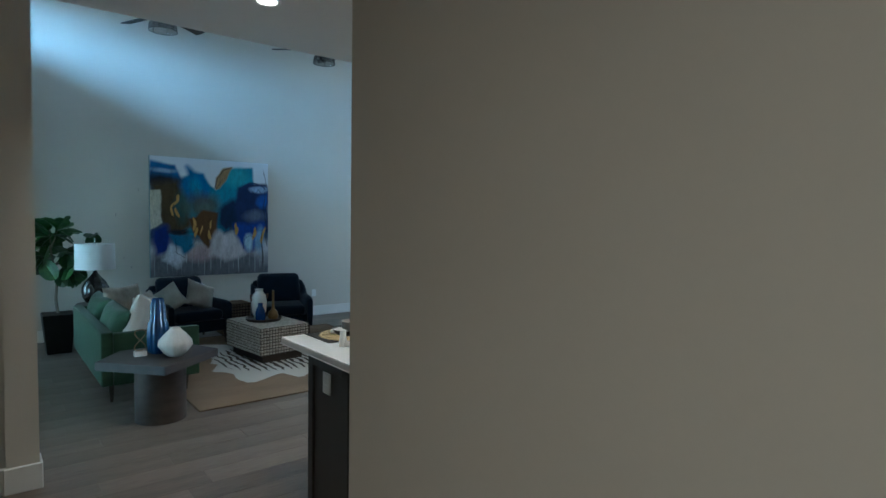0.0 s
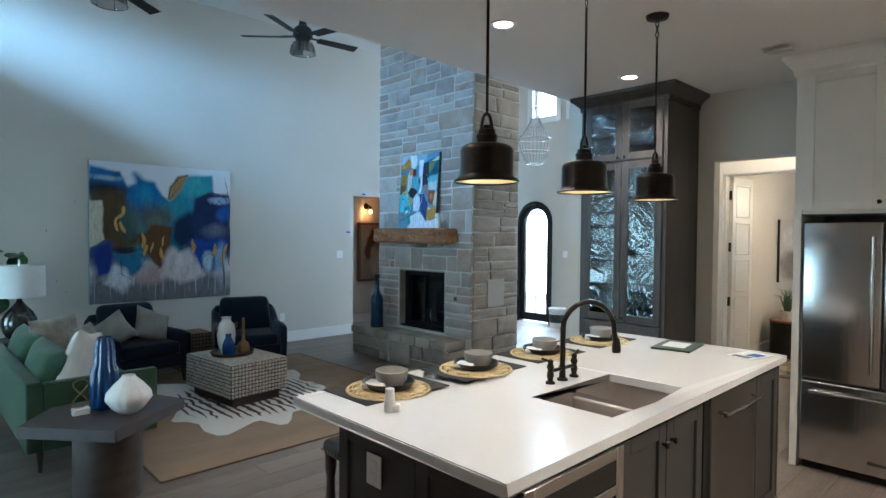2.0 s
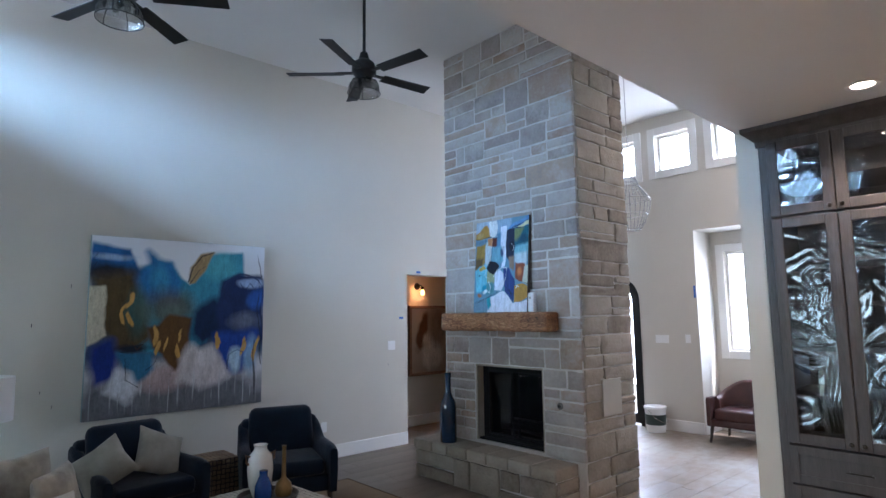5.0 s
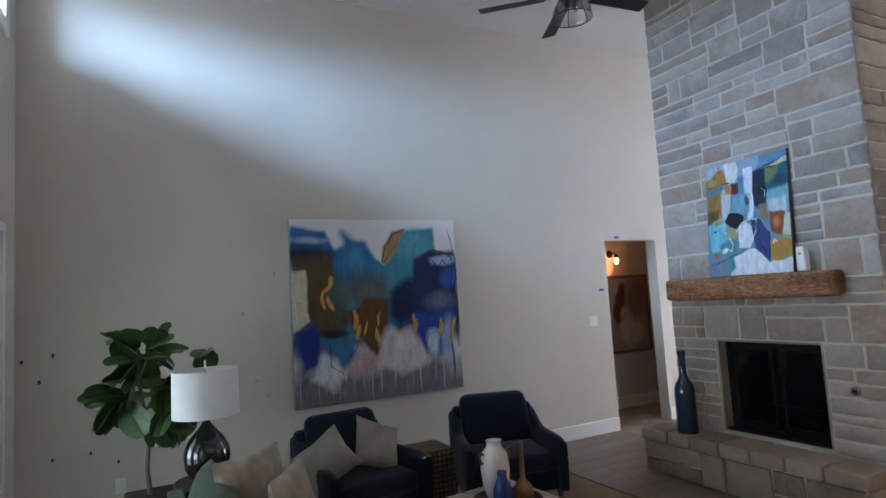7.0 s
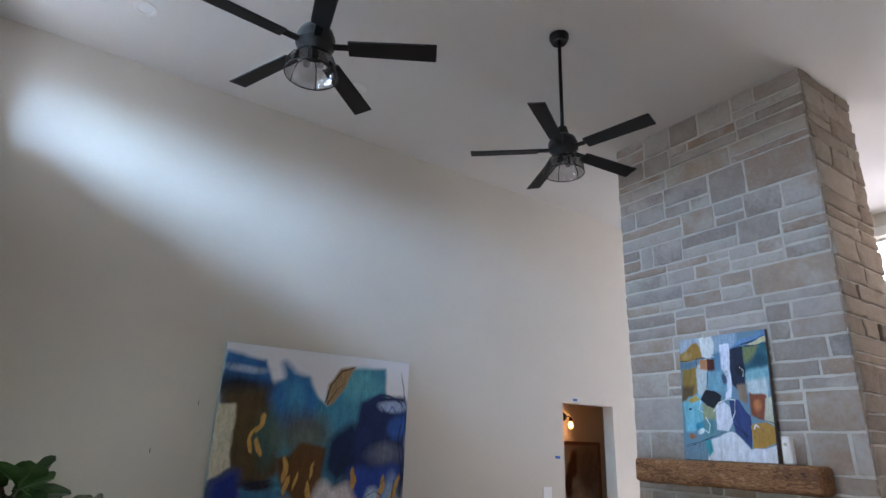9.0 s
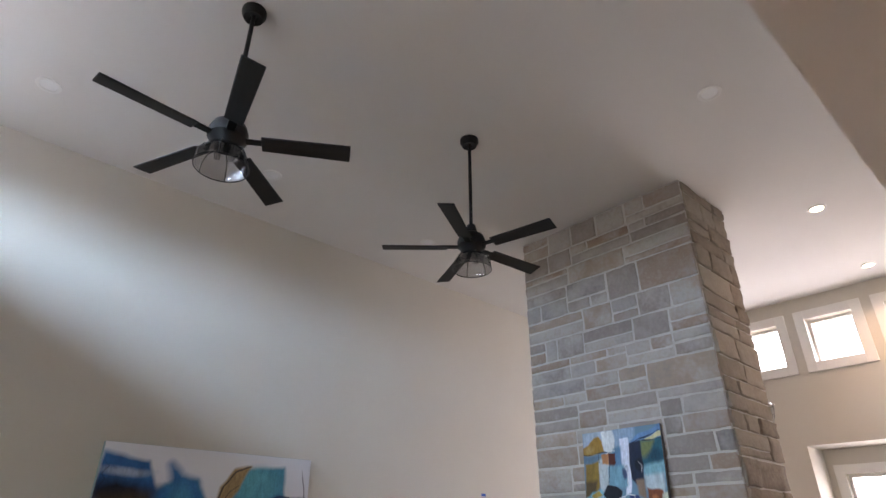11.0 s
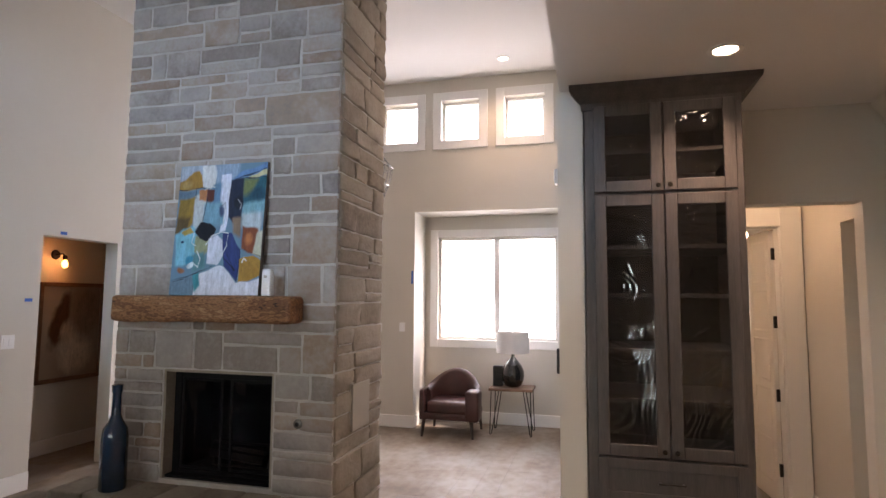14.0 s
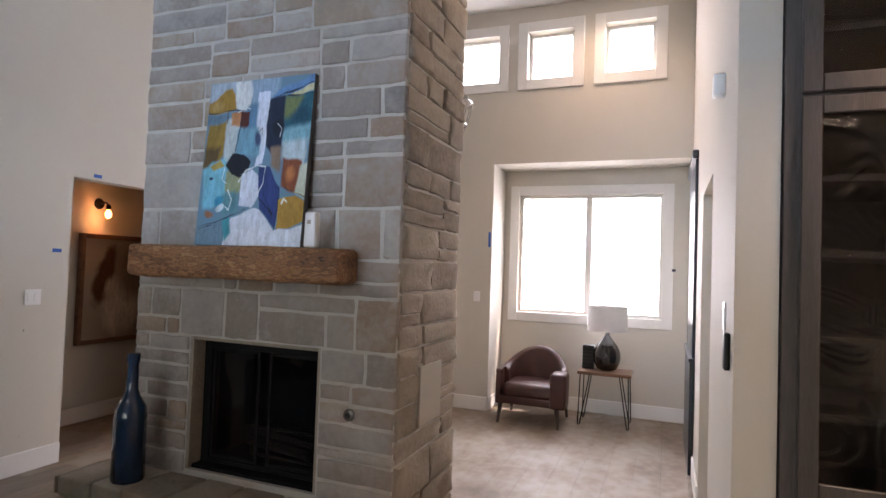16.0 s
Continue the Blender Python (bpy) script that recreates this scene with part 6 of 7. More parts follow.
def armchair(m, label):
    c = thing("armchair", m, label, "armchair", "navy armchairs")
    part("seat_base", soft((-0.33, -0.36, 0.17), (0.33, 0.28, 0.31), 0.02), M_NAVY, c, "", 40)
    part("seat_cushion", soft((-0.29, -0.39, 0.31), (0.29, 0.18, 0.44), 0.045), M_NAVY, c, "", 60)
    bm = soft((-0.345, 0.20, 0.18), (0.345, 0.33, 0.71), 0.045)
    for v in bm.verts:
        v.co.y += (v.co.z - 0.2) * 0.14
    part("back_frame", bm, M_NAVY, c, "", 50)
    bm = soft((-0.295, 0.10, 0.40), (0.295, 0.25, 0.81), 0.065)
    for v in bm.verts:
        v.co.y += (v.co.z - 0.42) * 0.28
        v.co.x *= 1 - 0.05 * max(0, v.co.z - 0.6) / 0.2
    part("back_cushion", bm, M_NAVY, c, "", 60)
    for s in (-1, 1):
        bm, rings = bmesh.new(), []
        for k in range(13):
            t = k / 12
            y = 0.36 - 0.76 * t
            up = max(0.0, 1 - t / 0.42)
            h = 0.545 + 0.13 * up * up * (3 - 2 * up) - 0.02 * max(0, t - 0.85) / 0.15
            x, w = 0.325 + 0.03 * t, 0.045 - 0.012 * max(0, t - 0.9) / 0.1
            rings.append([bm.verts.new((s * (x + a * w), y, z)) for a, z in ((-0.9, 0.17), (0.75, 0.17), (1.0, 0.34), (1.0, h - 0.035), (0.7, h - 0.008), (0.0, h), (-0.7, h - 0.008), (-1.0, h - 0.035))])
        for a, b in zip(rings, rings[1:]):
            for k in range(8):
                bm.faces.new((a[k], a[(k + 1) % 8], b[(k + 1) % 8], b[k]))
        bm.faces.new(rings[0]), bm.faces.new(rings[-1])
        part("armrest", bm, M_NAVY, c, "", 50)
        for y, lean in ((-0.32, -0.015), (0.27, 0.06)):
            part("leg", tube([(0.335 * s, y, 0.18), (0.35 * s, y + lean, 0.0)], 0.026, 8, taper=0.014), M_DARKWOOD, c, "dark tapered wooden leg", 40)
    return c


armchair(pose(4.28, 9.68, 0.0, 0, 0, -18), "navy velvet armchair with dark tapered legs")
armchair(pose(3.12, 9.83, 0.0, 0, 0, 8), "navy velvet armchair with two taupe pillows on it")
throw_pillow(pose(3.26, 9.78, 0.59, -26, 24, 14), 0.40, 0.36, 0.11, M_LINEN, "taupe linen pillow slumped on the armchair")
throw_pillow(pose(2.84, 9.66, 0.575, -34, -34, -10), 0.38, 0.34, 0.11, M_LINEN, "taupe linen pillow slumped over the chair arm")


def woven(x0, x1, y0, y1, z0, z1, step, rng, bm):
    """Short raised strands in a basket weave over the four sides and the top."""
    for axis, lo, hi, fixed in (("x", x0, x1, y0), ("x", x0, x1, y1), ("y", y0, y1, x0), ("y", y0, y1, x1)):
        nu, nz = max(1, round((hi - lo) / step)), max(1, round((z1 - z0) / step))
        for i in range(nu):
            for j in range(nz):
                u0, w0 = lo + (hi - lo) * i / nu, z0 + (z1 - z0) * j / nz
                wide = (i + j) % 2
                gu, gz = (0.08, 0.22) if wide else (0.22, 0.08)
                du, dz = (hi - lo) / nu, (z1 - z0) / nz
                out = 0.006 + rng.uniform(0, 0.005)
                a, b = (u0 + du * gu, u0 + du * (1 - gu)), (w0 + dz * gz, w0 + dz * (1 - gz))
                sgn = -1 if fixed in (x0, y0) else 1
                f = sorted((fixed - sgn * 0.004, fixed + sgn * out))
                if axis == "x": box((a[0], f[0], b[0]), (a[1], f[1], b[1]), bm=bm)
                else: box((f[0], a[0], b[0]), (f[1], a[1], b[1]), bm=bm)
    nx, ny = round((x1 - x0) / step), round((y1 - y0) / step)
    for i in range(nx):
        for j in range(ny):
            dx, dy = (x1 - x0) / nx, (y1 - y0) / ny
            g, h = (0.06, 0.16) if (i + j) % 2 else (0.16, 0.06)
            box((x0 + dx * (i + g), y0 + dy * (j + h), z1 - 0.004), (x0 + dx * (i + 1 - g), y0 + dy * (j + 1 - h), z1 + 0.004 + rng.uniform(0, 0.003)), bm=bm)
    return bm


ct = thing("coffee_table", pose(3.663, 8.60, 0, 0, 0, 6), "block coffee table covered in pale woven fibre", "coffee table")
part("core", box((-0.29, -0.41, 0.10), (0.29, 0.41, 0.40)), M_DARKWOOD, ct)
part("plinth", box((-0.24, -0.36, 0.012), (0.24, 0.36, 0.10)), M_DARKWOOD, ct)
tagged(part("weave", woven(-0.29, 0.29, -0.41, 0.41, 0.105, 0.40, 0.034, random.Random(2), bmesh.new()), M_ROPE, ct, "pale woven strands"), kind="stuff")
bk = thing("woven_cube", Matrix(), "brown seagrass cube table between the armchairs", "side table")
part("core", box((3.62, 9.93, 0.0), (3.97, 10.28, 0.42)), M_DARKWOOD, bk)
tagged(part("weave", woven(3.62, 3.97, 9.93, 10.28, 0.01, 0.42, 0.04, random.Random(4), bmesh.new()), M_BASKET, bk, "brown woven strands"), kind="stuff")
ty = thing("tray", pose(3.645, 8.65, 0.408), "round dark wooden tray on the coffee table", "tray")
part("dish", lathe([(0.0, 0.0), (0.19, 0.0), (0.205, 0.032), (0.198, 0.032), (0.183, 0.008), (0.0, 0.008)], 36), M_DARKWOOD, ty, "", 40)
vs = thing("white_jar", pose(3.62, 8.73, 0.417), "matte white two-handled jar", "vase")
part("body", lathe([(0.0, 0.0), (0.05, 0.0), (0.078, 0.08), (0.088, 0.18), (0.078, 0.27), (0.045, 0.31), (0.042, 0.335), (0.05, 0.345), (0.04, 0.345), (0.0, 0.30)], 32), M_WHITECER, vs, "", 50)
for s in (-1, 1):
    part("handle", tube([(0.075 * s, 0, 0.27), (0.105 * s, 0, 0.285), (0.10 * s, 0, 0.235), (0.084 * s, 0, 0.22)], 0.009, 8), M_WALNUT, vs, "", 60)
vs = thing("blue_bottle", pose(3.585, 8.60, 0.417), "small cobalt blue ceramic bottle", "vase")
part("body", lathe([(0.0, 0.0), (0.05, 0.0), (0.058, 0.04), (0.055, 0.10), (0.035, 0.15), (0.026, 0.165), (0.028, 0.20), (0.0, 0.20)], 28), M_COBALT, vs, "", 50)
vs = thing("brass_bottle", pose(3.755, 8.645, 0.417), "aged brass long-necked bottle", "vase")
part("body", lathe([(0.0, 0.0), (0.055, 0.0), (0.062, 0.03), (0.05, 0.08), (0.02, 0.11), (0.015, 0.13), (0.013, 0.32), (0.016, 0.33), (0.0, 0.33)], 28), M_BRASS, vs, "", 50)

rug = thing("area_rug", Matrix(), "large plain tan woven jute rug", "rug")
bm = box((2.47, 7.03, 0.0), (5.12, 9.95, 0.008), 0.003, 1)
part("weave", bm, M_JUTE, rug)
for k in range(2):
    part("bound_edge", tube([(2.47 + 2.65 * k, 7.03, 0.006), (2.47 + 2.65 * k, 9.95, 0.006)], 0.007, 6), M_JUTEEDGE, rug, "darker bound edge")
    part("bound_edge", tube([(2.47, 7.03 + 2.92 * k, 0.006), (5.12, 7.03 + 2.92 * k, 0.006)], 0.007, 6), M_JUTEEDGE, rug, "darker bound edge")
hide = thing("cowhide", pose(3.74, 8.50, 0.0085), "zebra-striped cream cowhide spread over the rug", "rug")
bm = bmesh.new()
rings = []
for q in (0.0, 0.25, 0.5, 0.75, 0.93, 1.0):
    rr = []
    for k in range(96):
        a = 2 * math.pi * k / 96
        r = 0.72
        for at, amp, wide in ((232, 0.40, 13), (262, 0.28, 9), (305, 0.20, 14), (318, 0.15, 6), (38, 0.40, 12), (122, 0.52, 13), (203, 0.16, 10), (350, 0.05, 12)):
            d = (math.degrees(a) - at + 180) % 360 - 180
            r += amp * math.exp(-(d / wide) ** 2)
        r += 0.02 * math.sin(17 * a) + 0.012 * math.sin(31 * a)
        rr.append(bm.verts.new((q * r * math.cos(a) * 0.98, q * r * math.sin(a), 0.004 if q < 1 else 0.0)))
    rings.append(rr)
for a, b in zip(rings[1:], rings[2:]):
    for k in range(96):
        bm.faces.new((a[k], a[(k + 1) % 96], b[(k + 1) % 96], b[k]))
bm.faces.new(rings[1])
bmesh.ops.delete(bm, geom=rings[0], context="VERTS")
part("skin", bm, M_ZEBRA, hide)

# lamp and fig tree in the corner
sd2 = thing("lamp_table", pose(2.10, 9.68, -0.03), "small dark round table under the corner lamp", "side table")
part("top", lathe([(0.0, 0.60), (0.19, 0.60), (0.20, 0.615), (0.19, 0.63), (0.0, 0.63)], 28), M_DARKWOOD, sd2, "", 40)
part("stem", lathe([(0.12, 0.03), (0.03, 0.06), (0.025, 0.60)], 16), M_DARKWOOD, sd2, "", 40)


def table_lamp(m, label, r, h, shade_h, shade_r):
    l = thing("table_lamp", m, label, "table lamp")
    part("base", lathe([(0.0, 0.0), (r * 0.45, 0.0), (r * 0.72, 0.02), (r * 0.93, h * 0.2), (r, h * 0.36), (r * 0.96, h * 0.5), (r * 0.76, h * 0.66), (r * 0.42, h * 0.81), (r * 0.17, h * 0.93), (r * 0.14, h), (0.0, h)], 32), M_LAMPGLASS, l, "smoked mercury glass base", 50)
    part("neck", lathe([(0.012, h), (0.012, h + 0.05), (0.006, h + 0.055), (0.006, h + 0.06 + shade_h)], 12), M_STEEL, l, "", 40)
    s0 = h + 0.018
    bm = lathe([(shade_r, s0), (shade_r * 0.985, s0 + shade_h)], 40)
    lathe([(shade_r - 0.003, s0), (shade_r * 0.985 - 0.003, s0 + shade_h)], 40, bm)
    bmesh.ops.delete(bm, geom=[f for f in bm.faces if len(f.verts) > 4], context="FACES")
    part("shade", bm, M_SHADE, l, "white drum shade", 60)
    part("finial", lathe([(0.0, 0.0), (0.01, 0.0), (0.008, 0.015), (0.0, 0.02)], 10, at=(0, 0, h + 0.06 + shade_h)), M_STEEL, l, "", 50)
    return l


table_lamp(pose(2.10, 9.68, 0.60), "table lamp with smoked glass base and white drum shade", 0.14, 0.37, 0.285, 0.20)
pot = thing("fiddle_leaf_fig", pose(1.78, 10.12, 0), "fiddle-leaf fig in a square black planter", "plant")
bm = box((-0.16, -0.16, 0.0), (0.16, 0.16, 0.45), 0.006)
for v in bm.verts:
    k = 0.74 + 0.26 * v.co.z / 0.45
    v.co.x, v.co.y = v.co.x * k, v.co.y * k
part("planter", bm, M_BLACK, pot, "square tapered black planter")
part("soil", box((-0.148, -0.148, 0.43), (0.148, 0.148, 0.455)), M_SOIL, pot)
trunk = [(0, 0, 0.44), (-0.02, -0.01, 0.62), (-0.005, 0.0, 0.82), (-0.03, 0.01, 1.0), (-0.06, 0.0, 1.2), (-0.07, 0.0, 1.42)]
part("trunk", tube(trunk, 0.018, 10, taper=0.009), M_BARK, pot, "", 60)
rng = random.Random(21)


def leaf_mesh(w, h, rng):
    """A broad fiddle-shaped leaf along y with a sunk midrib and wavy edge."""
    bm = bmesh.new()
    n, rows = 8, []
    bend, phase = rng.uniform(0.05, 0.35), rng.uniform(0, 6)
    for i in range(n + 1):
        t = i / n
        half = w / 2 * (math.sin(math.pi * min(1, t * 0.93 + 0.035)) ** 0.5) * (0.66 + 0.40 * t)
        rows.append([bm.verts.new((q * half, h * t, 0.10 * h * abs(q) ** 1.2 * (1 - 0.6 * t) - bend * h * t * t + 0.02 * h * abs(q) * math.sin(11 * t + phase + 2 * q))) for q in (-1, -0.55, -0.06, 0, 0.06, 0.55, 1)])
        rows[-1][3].co.z -= 0.004
    for a, b in zip(rows, rows[1:]):
        for k in range(6):
            bm.faces.new((a[k], a[k + 1], b[k + 1], b[k]))
    bmesh.ops.remove_doubles(bm, verts=bm.verts, dist=1e-4)
    return bm


branches = [trunk[-3:], [trunk[3], (0.06, -0.03, 1.12), (0.16, -0.05, 1.22)], [trunk[2], (0.06, -0.02, 0.98), (0.14, -0.04, 0.98)], [trunk[3], (-0.12, -0.02, 1.06), (-0.17, -0.03, 1.14)], [trunk[4], (-0.02, -0.04, 1.32), (0.02, -0.05, 1.46)], [trunk[3], (0.18, 0.0, 1.12), (0.33, 0.02, 1.22), (0.37, 0.02, 1.36)]]
for b in branches[1:]:
    part("branch", tube(b, 0.009, 8, taper=0.005), M_BARK, pot, "", 60)
for b, count in zip(branches, (15, 9, 10, 12, 10, 2)):
    for k in range(count):
        base = Vector(b[-2]).lerp(Vector(b[-1]), rng.uniform(0.1, 1.0)) if count > 2 else Vector(b[-1])
        out = math.degrees(math.atan2(base.y, base.x + 0.04)) + rng.uniform(-95, 95) - 35
        tilt = rng.uniform(-70, 25) if base.z < 1.3 else rng.uniform(-35, 70)
        size = rng.uniform(0.8, 1.15)
        m = Matrix.Translation(base) @ pose(0, 0, 0, 0, 0, out - 90) @ pose(0, 0, 0, tilt, rng.uniform(-35, 35), 0)
        part("leaf", moved(leaf_mesh(0.205 * size, 0.235 * size, rng), m), M_LEAF, pot, "", 70)


# plates, sockets, spots and tape on the walls
def wall_plate(m, w, h, keys, label, name="light_switch"):
    q = thing(name, m, label, "switch" if name == "light_switch" else "outlet")
    part("plate", box((-w / 2, -0.006, -h / 2), (w / 2, 0.0, h / 2), 0.002), M_WHITEP, q)
    for k in range(keys):
        x = (k - (keys - 1) / 2) * 0.046
        part("rocker", box((x - 0.016, -0.009, -0.03), (x + 0.016, -0.005, 0.03), 0.0015), M_WHITEP, q)


wall_plate(pose(1.58, WY, 0.37), 0.075, 0.115, 1, "white duplex outlet low on the wall", "outlet")
wall_plate(pose(5.34, WY, 0.37), 0.075, 0.115, 1, "white duplex outlet low on the wall", "outlet")
wall_plate(pose(6.32, WY, 1.27), 0.115, 0.115, 2, "white double light switch beside the hall opening")
wall_plate(pose(WX, 8.88, 1.27, 0, 0, -90), 0.20, 0.115, 4, "white four-gang switch plate by the entry")
wall_plate(pose(WX, 8.50, 1.28, 0, 0, -90), 0.075, 0.115, 1, "white single switch by the alcove")
wall_plate(pose(1.08, 6.25, 1.33), 0.20, 0.115, 3, "white three-gang switch plate on the wall end")
wall_plate(pose(1.02, 6.25, 1.12), 0.12, 0.12, 2, "white double switch plate on the wall end")
wall_plate(pose(1.02, 6.25, 0.33), 0.075, 0.115, 1, "white outlet near the floor", "outlet")
for x, z, r in ((2.76, 1.94, 0.013), (2.49, 1.60, 0.011), (5.93, 1.79, 0.009), (6.28, 1.03, 0.009), (5.99, 0.975, 0.007), (2.58, 1.03, 0.008), (2.67, 0.90, 0.010), (0.965, 1.355, 0.010), (1.154, 1.384, 0.010), (1.07, 1.20, 0.010), (1.15, 0.635, 0.009), (1.387, 0.642, 0.009), (1.566, 0.552, 0.010), (6.29, 0.27, 0.007), (6.10, 0.55, 0.007)):
    s = thing("wall_spot", pose(x, WY, z, 90, 0, 30 * x), "small dark blue-black mark dabbed on the wall", "mark", "marks on the wall")
    part("dab", lathe([(r * 1.5, 0.001), (r * 1.3, 0.004), (0.0, 0.005)], 9, ripple=0.25, lobes=3), M_HOLE, s)
for m in (pose(6.48, WY, 1.62), pose(6.78, WY, 2.235), pose(WX, 8.37, 1.93, 0, 0, -90) @ pose(0, 0, 0, 0, 90, 0)):
    s = thing("tape_scrap", m, "torn scrap of blue painter's tape on the wall", "tape", "tape scraps")
    part("strip", box((-0.035 if m.translation.x < 9 else -0.085, -0.0015, -0.014), (0.035 if m.translation.x < 9 else 0.085, 0.0, 0.014)), M_BLUETAPE, s)
s = thing("tape_scrap", pose(10.249, 6.415, 1.65), "torn scrap of blue painter's tape on the window casing", "tape", "tape scraps")
part("strip", box((-0.0015, -0.02, -0.014), (0.0, 0.02, 0.014)), M_HOLE, s)


# ---- hall seen through the opening ----
sc = thing("wall_sconce", pose(7.47, 11.68, 2.10), "black wall sconce with a glowing filament bulb", "sconce")
part("back_plate", moved(lathe([(0.0, 0.02), (0.045, 0.018), (0.055, 0.0)], 20), pose(0, 0, 0, 90, 0, 0)), M_BLACK, sc, "", 40)
part("arm", tube([(0, -0.01, 0), (0, -0.10, 0.01), (0, -0.13, -0.02)], 0.009, 8), M_BLACK, sc, "", 60)
part("socket", lathe([(0.02, -0.03), (0.024, 0.0), (0.018, 0.02), (0.0, 0.022)], 14, at=(0, -0.13, -0.03)), M_BLACK, sc, "", 50)
part("bulb", lathe([(0.012, -0.06), (0.03, -0.09), (0.027, -0.13), (0.0, -0.15)], 16, at=(0, -0.13, 0.0)), M_BULB, sc, "glowing amber bulb", 60)
p = Paint(90, (0.34, 0.28, 0.22))
p.blob(0.30, 0.38, 0.13, 0.30, (0.10, 0.045, 0.022), 0.4, 24)
p.blob(0.58, 0.70, 0.26, 0.24, (0.58, 0.52, 0.44), 0.6)
p.blob(0.45, 0.50, 0.12, 0.12, (0.52, 0.45, 0.36), 0.6)
p.blob(0.75, 0.3, 0.25, 0.3, (0.24, 0.19, 0.15), 0.6)
hp = p.hang("hall_picture", "brown and tan abstract picture in a dark wood frame", pose(7.67, 11.63, 0.775), 0.74, 0.99, 0.03, M_DARKWOOD)
part("frame", ring("y", -0.02, 0.034, -0.405, 0.405, -0.035, 1.025, 0.045), M_WALNUT, hp, "dark wood frame")

# ---- entry and window alcove ----
ch = thing("leather_armchair", pose(9.66, 7.79, 0, 0, 0, -90) @ Matrix.Diagonal((1.16, 1.08, 1.0, 1)), "oxblood leather tub armchair on wooden legs", "armchair")
part("seat", soft((-0.23, -0.30, 0.27), (0.23, 0.20, 0.42), 0.045), M_LEATHER, ch, "", 60)
part("seat_rail", soft((-0.28, -0.29, 0.20), (0.28, 0.26, 0.29), 0.02), M_LEATHER, ch, "", 40)
bm = bmesh.new()
cols = []
for k in range(25):
    a = math.pi * (k / 24 * 1.24 - 0.12)
    c, s = math.cos(a), math.sin(a)
    h = 0.55 + 0.21 * max(0, s) ** 1.6
    x, y = 0.31 * c, -0.04 + 0.30 * max(s, -0.9)
    col = []
    for r, z in ((0.0, 0.24), (0.0, h - 0.04), (0.02, h), (0.05, h), (0.075, h - 0.04), (0.085, 0.30)):
        col.append(bm.verts.new((x * (1 - r / 0.31) , y - (y + 0.04) * r / 0.30, z)))
    cols.append(col)
for a, b in zip(cols, cols[1:]):
    for k in range(5):
        bm.faces.new((a[k], b[k], b[k + 1], a[k + 1]))
bm.faces.new(cols[0]), bm.faces.new(cols[-1])
part("tub_back", bm, M_LEATHER, ch, "rounded leather back and arms", 60)
for s in (-1, 1):
    part("arm_front", soft((0.235 * s - 0.04, -0.33, 0.2), (0.235 * s + 0.06 * s + 0.04, -0.10, 0.56), 0.03), M_LEATHER, ch, "", 50)
    for y in (-0.27, 0.22):
        part("leg", tube([(0.25 * s, y, 0.21), (0.27 * s, y * 1.08, 0.0)], 0.022, 8, taper=0.012), M_DARKWOOD, ch, "", 40)
ht = thing("hairpin_table", pose(9.83, 7.07, 0), "walnut side table on black hairpin legs", "side table")
part("tabletop", box((-0.19, -0.27, 0.53), (0.19, 0.27, 0.565), 0.006), M_WALNUT, ht)
for sx in (-1, 1):
    for sy in (-1, 1):
        part("leg", tube([(0.16 * sx, 0.24 * sy, 0.53), (0.175 * sx, 0.255 * sy, 0.015), (0.17 * sx, 0.245 * sy, 0.005), (0.165 * sx, 0.235 * sy, 0.015), (0.12 * sx, 0.15 * sy, 0.53)], 0.006, 8), M_BLACK, ht, "black hairpin leg", 60)
table_lamp(pose(9.83, 7.06, 0.565), "table lamp with green-smoked glass base and white drum shade", 0.142, 0.40, 0.26, 0.205)
bx = thing("ridged_box", pose(9.86, 7.25, 0.565), "small black ridged ornament beside the lamp", "ornament")
part("block", box((-0.05, -0.06, 0.0), (0.05, 0.06, 0.25), 0.006), M_BLACK, bx)
for k in range(6):
    part("ridge", box((-0.056, -0.064, 0.02 + 0.038 * k), (0.056, 0.064, 0.036 + 0.038 * k), 0.004), M_BLACK, bx)
bu = thing("paint_bucket", pose(9.52, 8.93, 0), "white plastic compound bucket with a printed label", "bucket")
part("tub", lathe([(0.0, 0.0), (0.125, 0.0), (0.142, 0.30), (0.148, 0.31), (0.148, 0.325)], 32), M_WHITEP, bu, "", 40)
part("lid", lathe([(0.0, 0.35), (0.14, 0.35), (0.153, 0.345), (0.153, 0.322), (0.149, 0.322)], 32), M_WHITEP, bu, "", 40)
part("label_band", lathe([(0.1335, 0.10), (0.1425, 0.24)], 32), M_GREENBOOK, bu, "dark printed label band", 60)
part("bail_handle", tube([(-0.15, 0.02, 0.30), (-0.16, -0.08, 0.2), (-0.06, -0.15, 0.14), (0.06, -0.15, 0.14), (0.16, -0.08, 0.2), (0.15, 0.02, 0.30)], 0.004, 6), M_STEEL, bu, "", 60)

cd = thing("chandelier", pose(7.95, 8.27, 0), "beaded wire basket chandelier hanging in the entry", "chandelier")
part("hanging_rod", tube([(0, 0, 3.42), (0, 0, TOP - 0.02)], 0.006, 8), M_STEEL, cd, "", 60)
part("canopy", lathe([(0.0, TOP - 0.04), (0.05, TOP - 0.03), (0.06, TOP - 0.001), (0.0, TOP - 0.001)], 20), M_STEEL, cd, "", 40)
for r, z in ((0.05, 3.42), (0.24, 2.98), (0.20, 2.80), (0.11, 2.62)):
    part("hoop", tube([(r * math.cos(2 * math.pi * k / 32), r * math.sin(2 * math.pi * k / 32), z) for k in range(33)], 0.006, 6), M_STEEL, cd, "", 60)
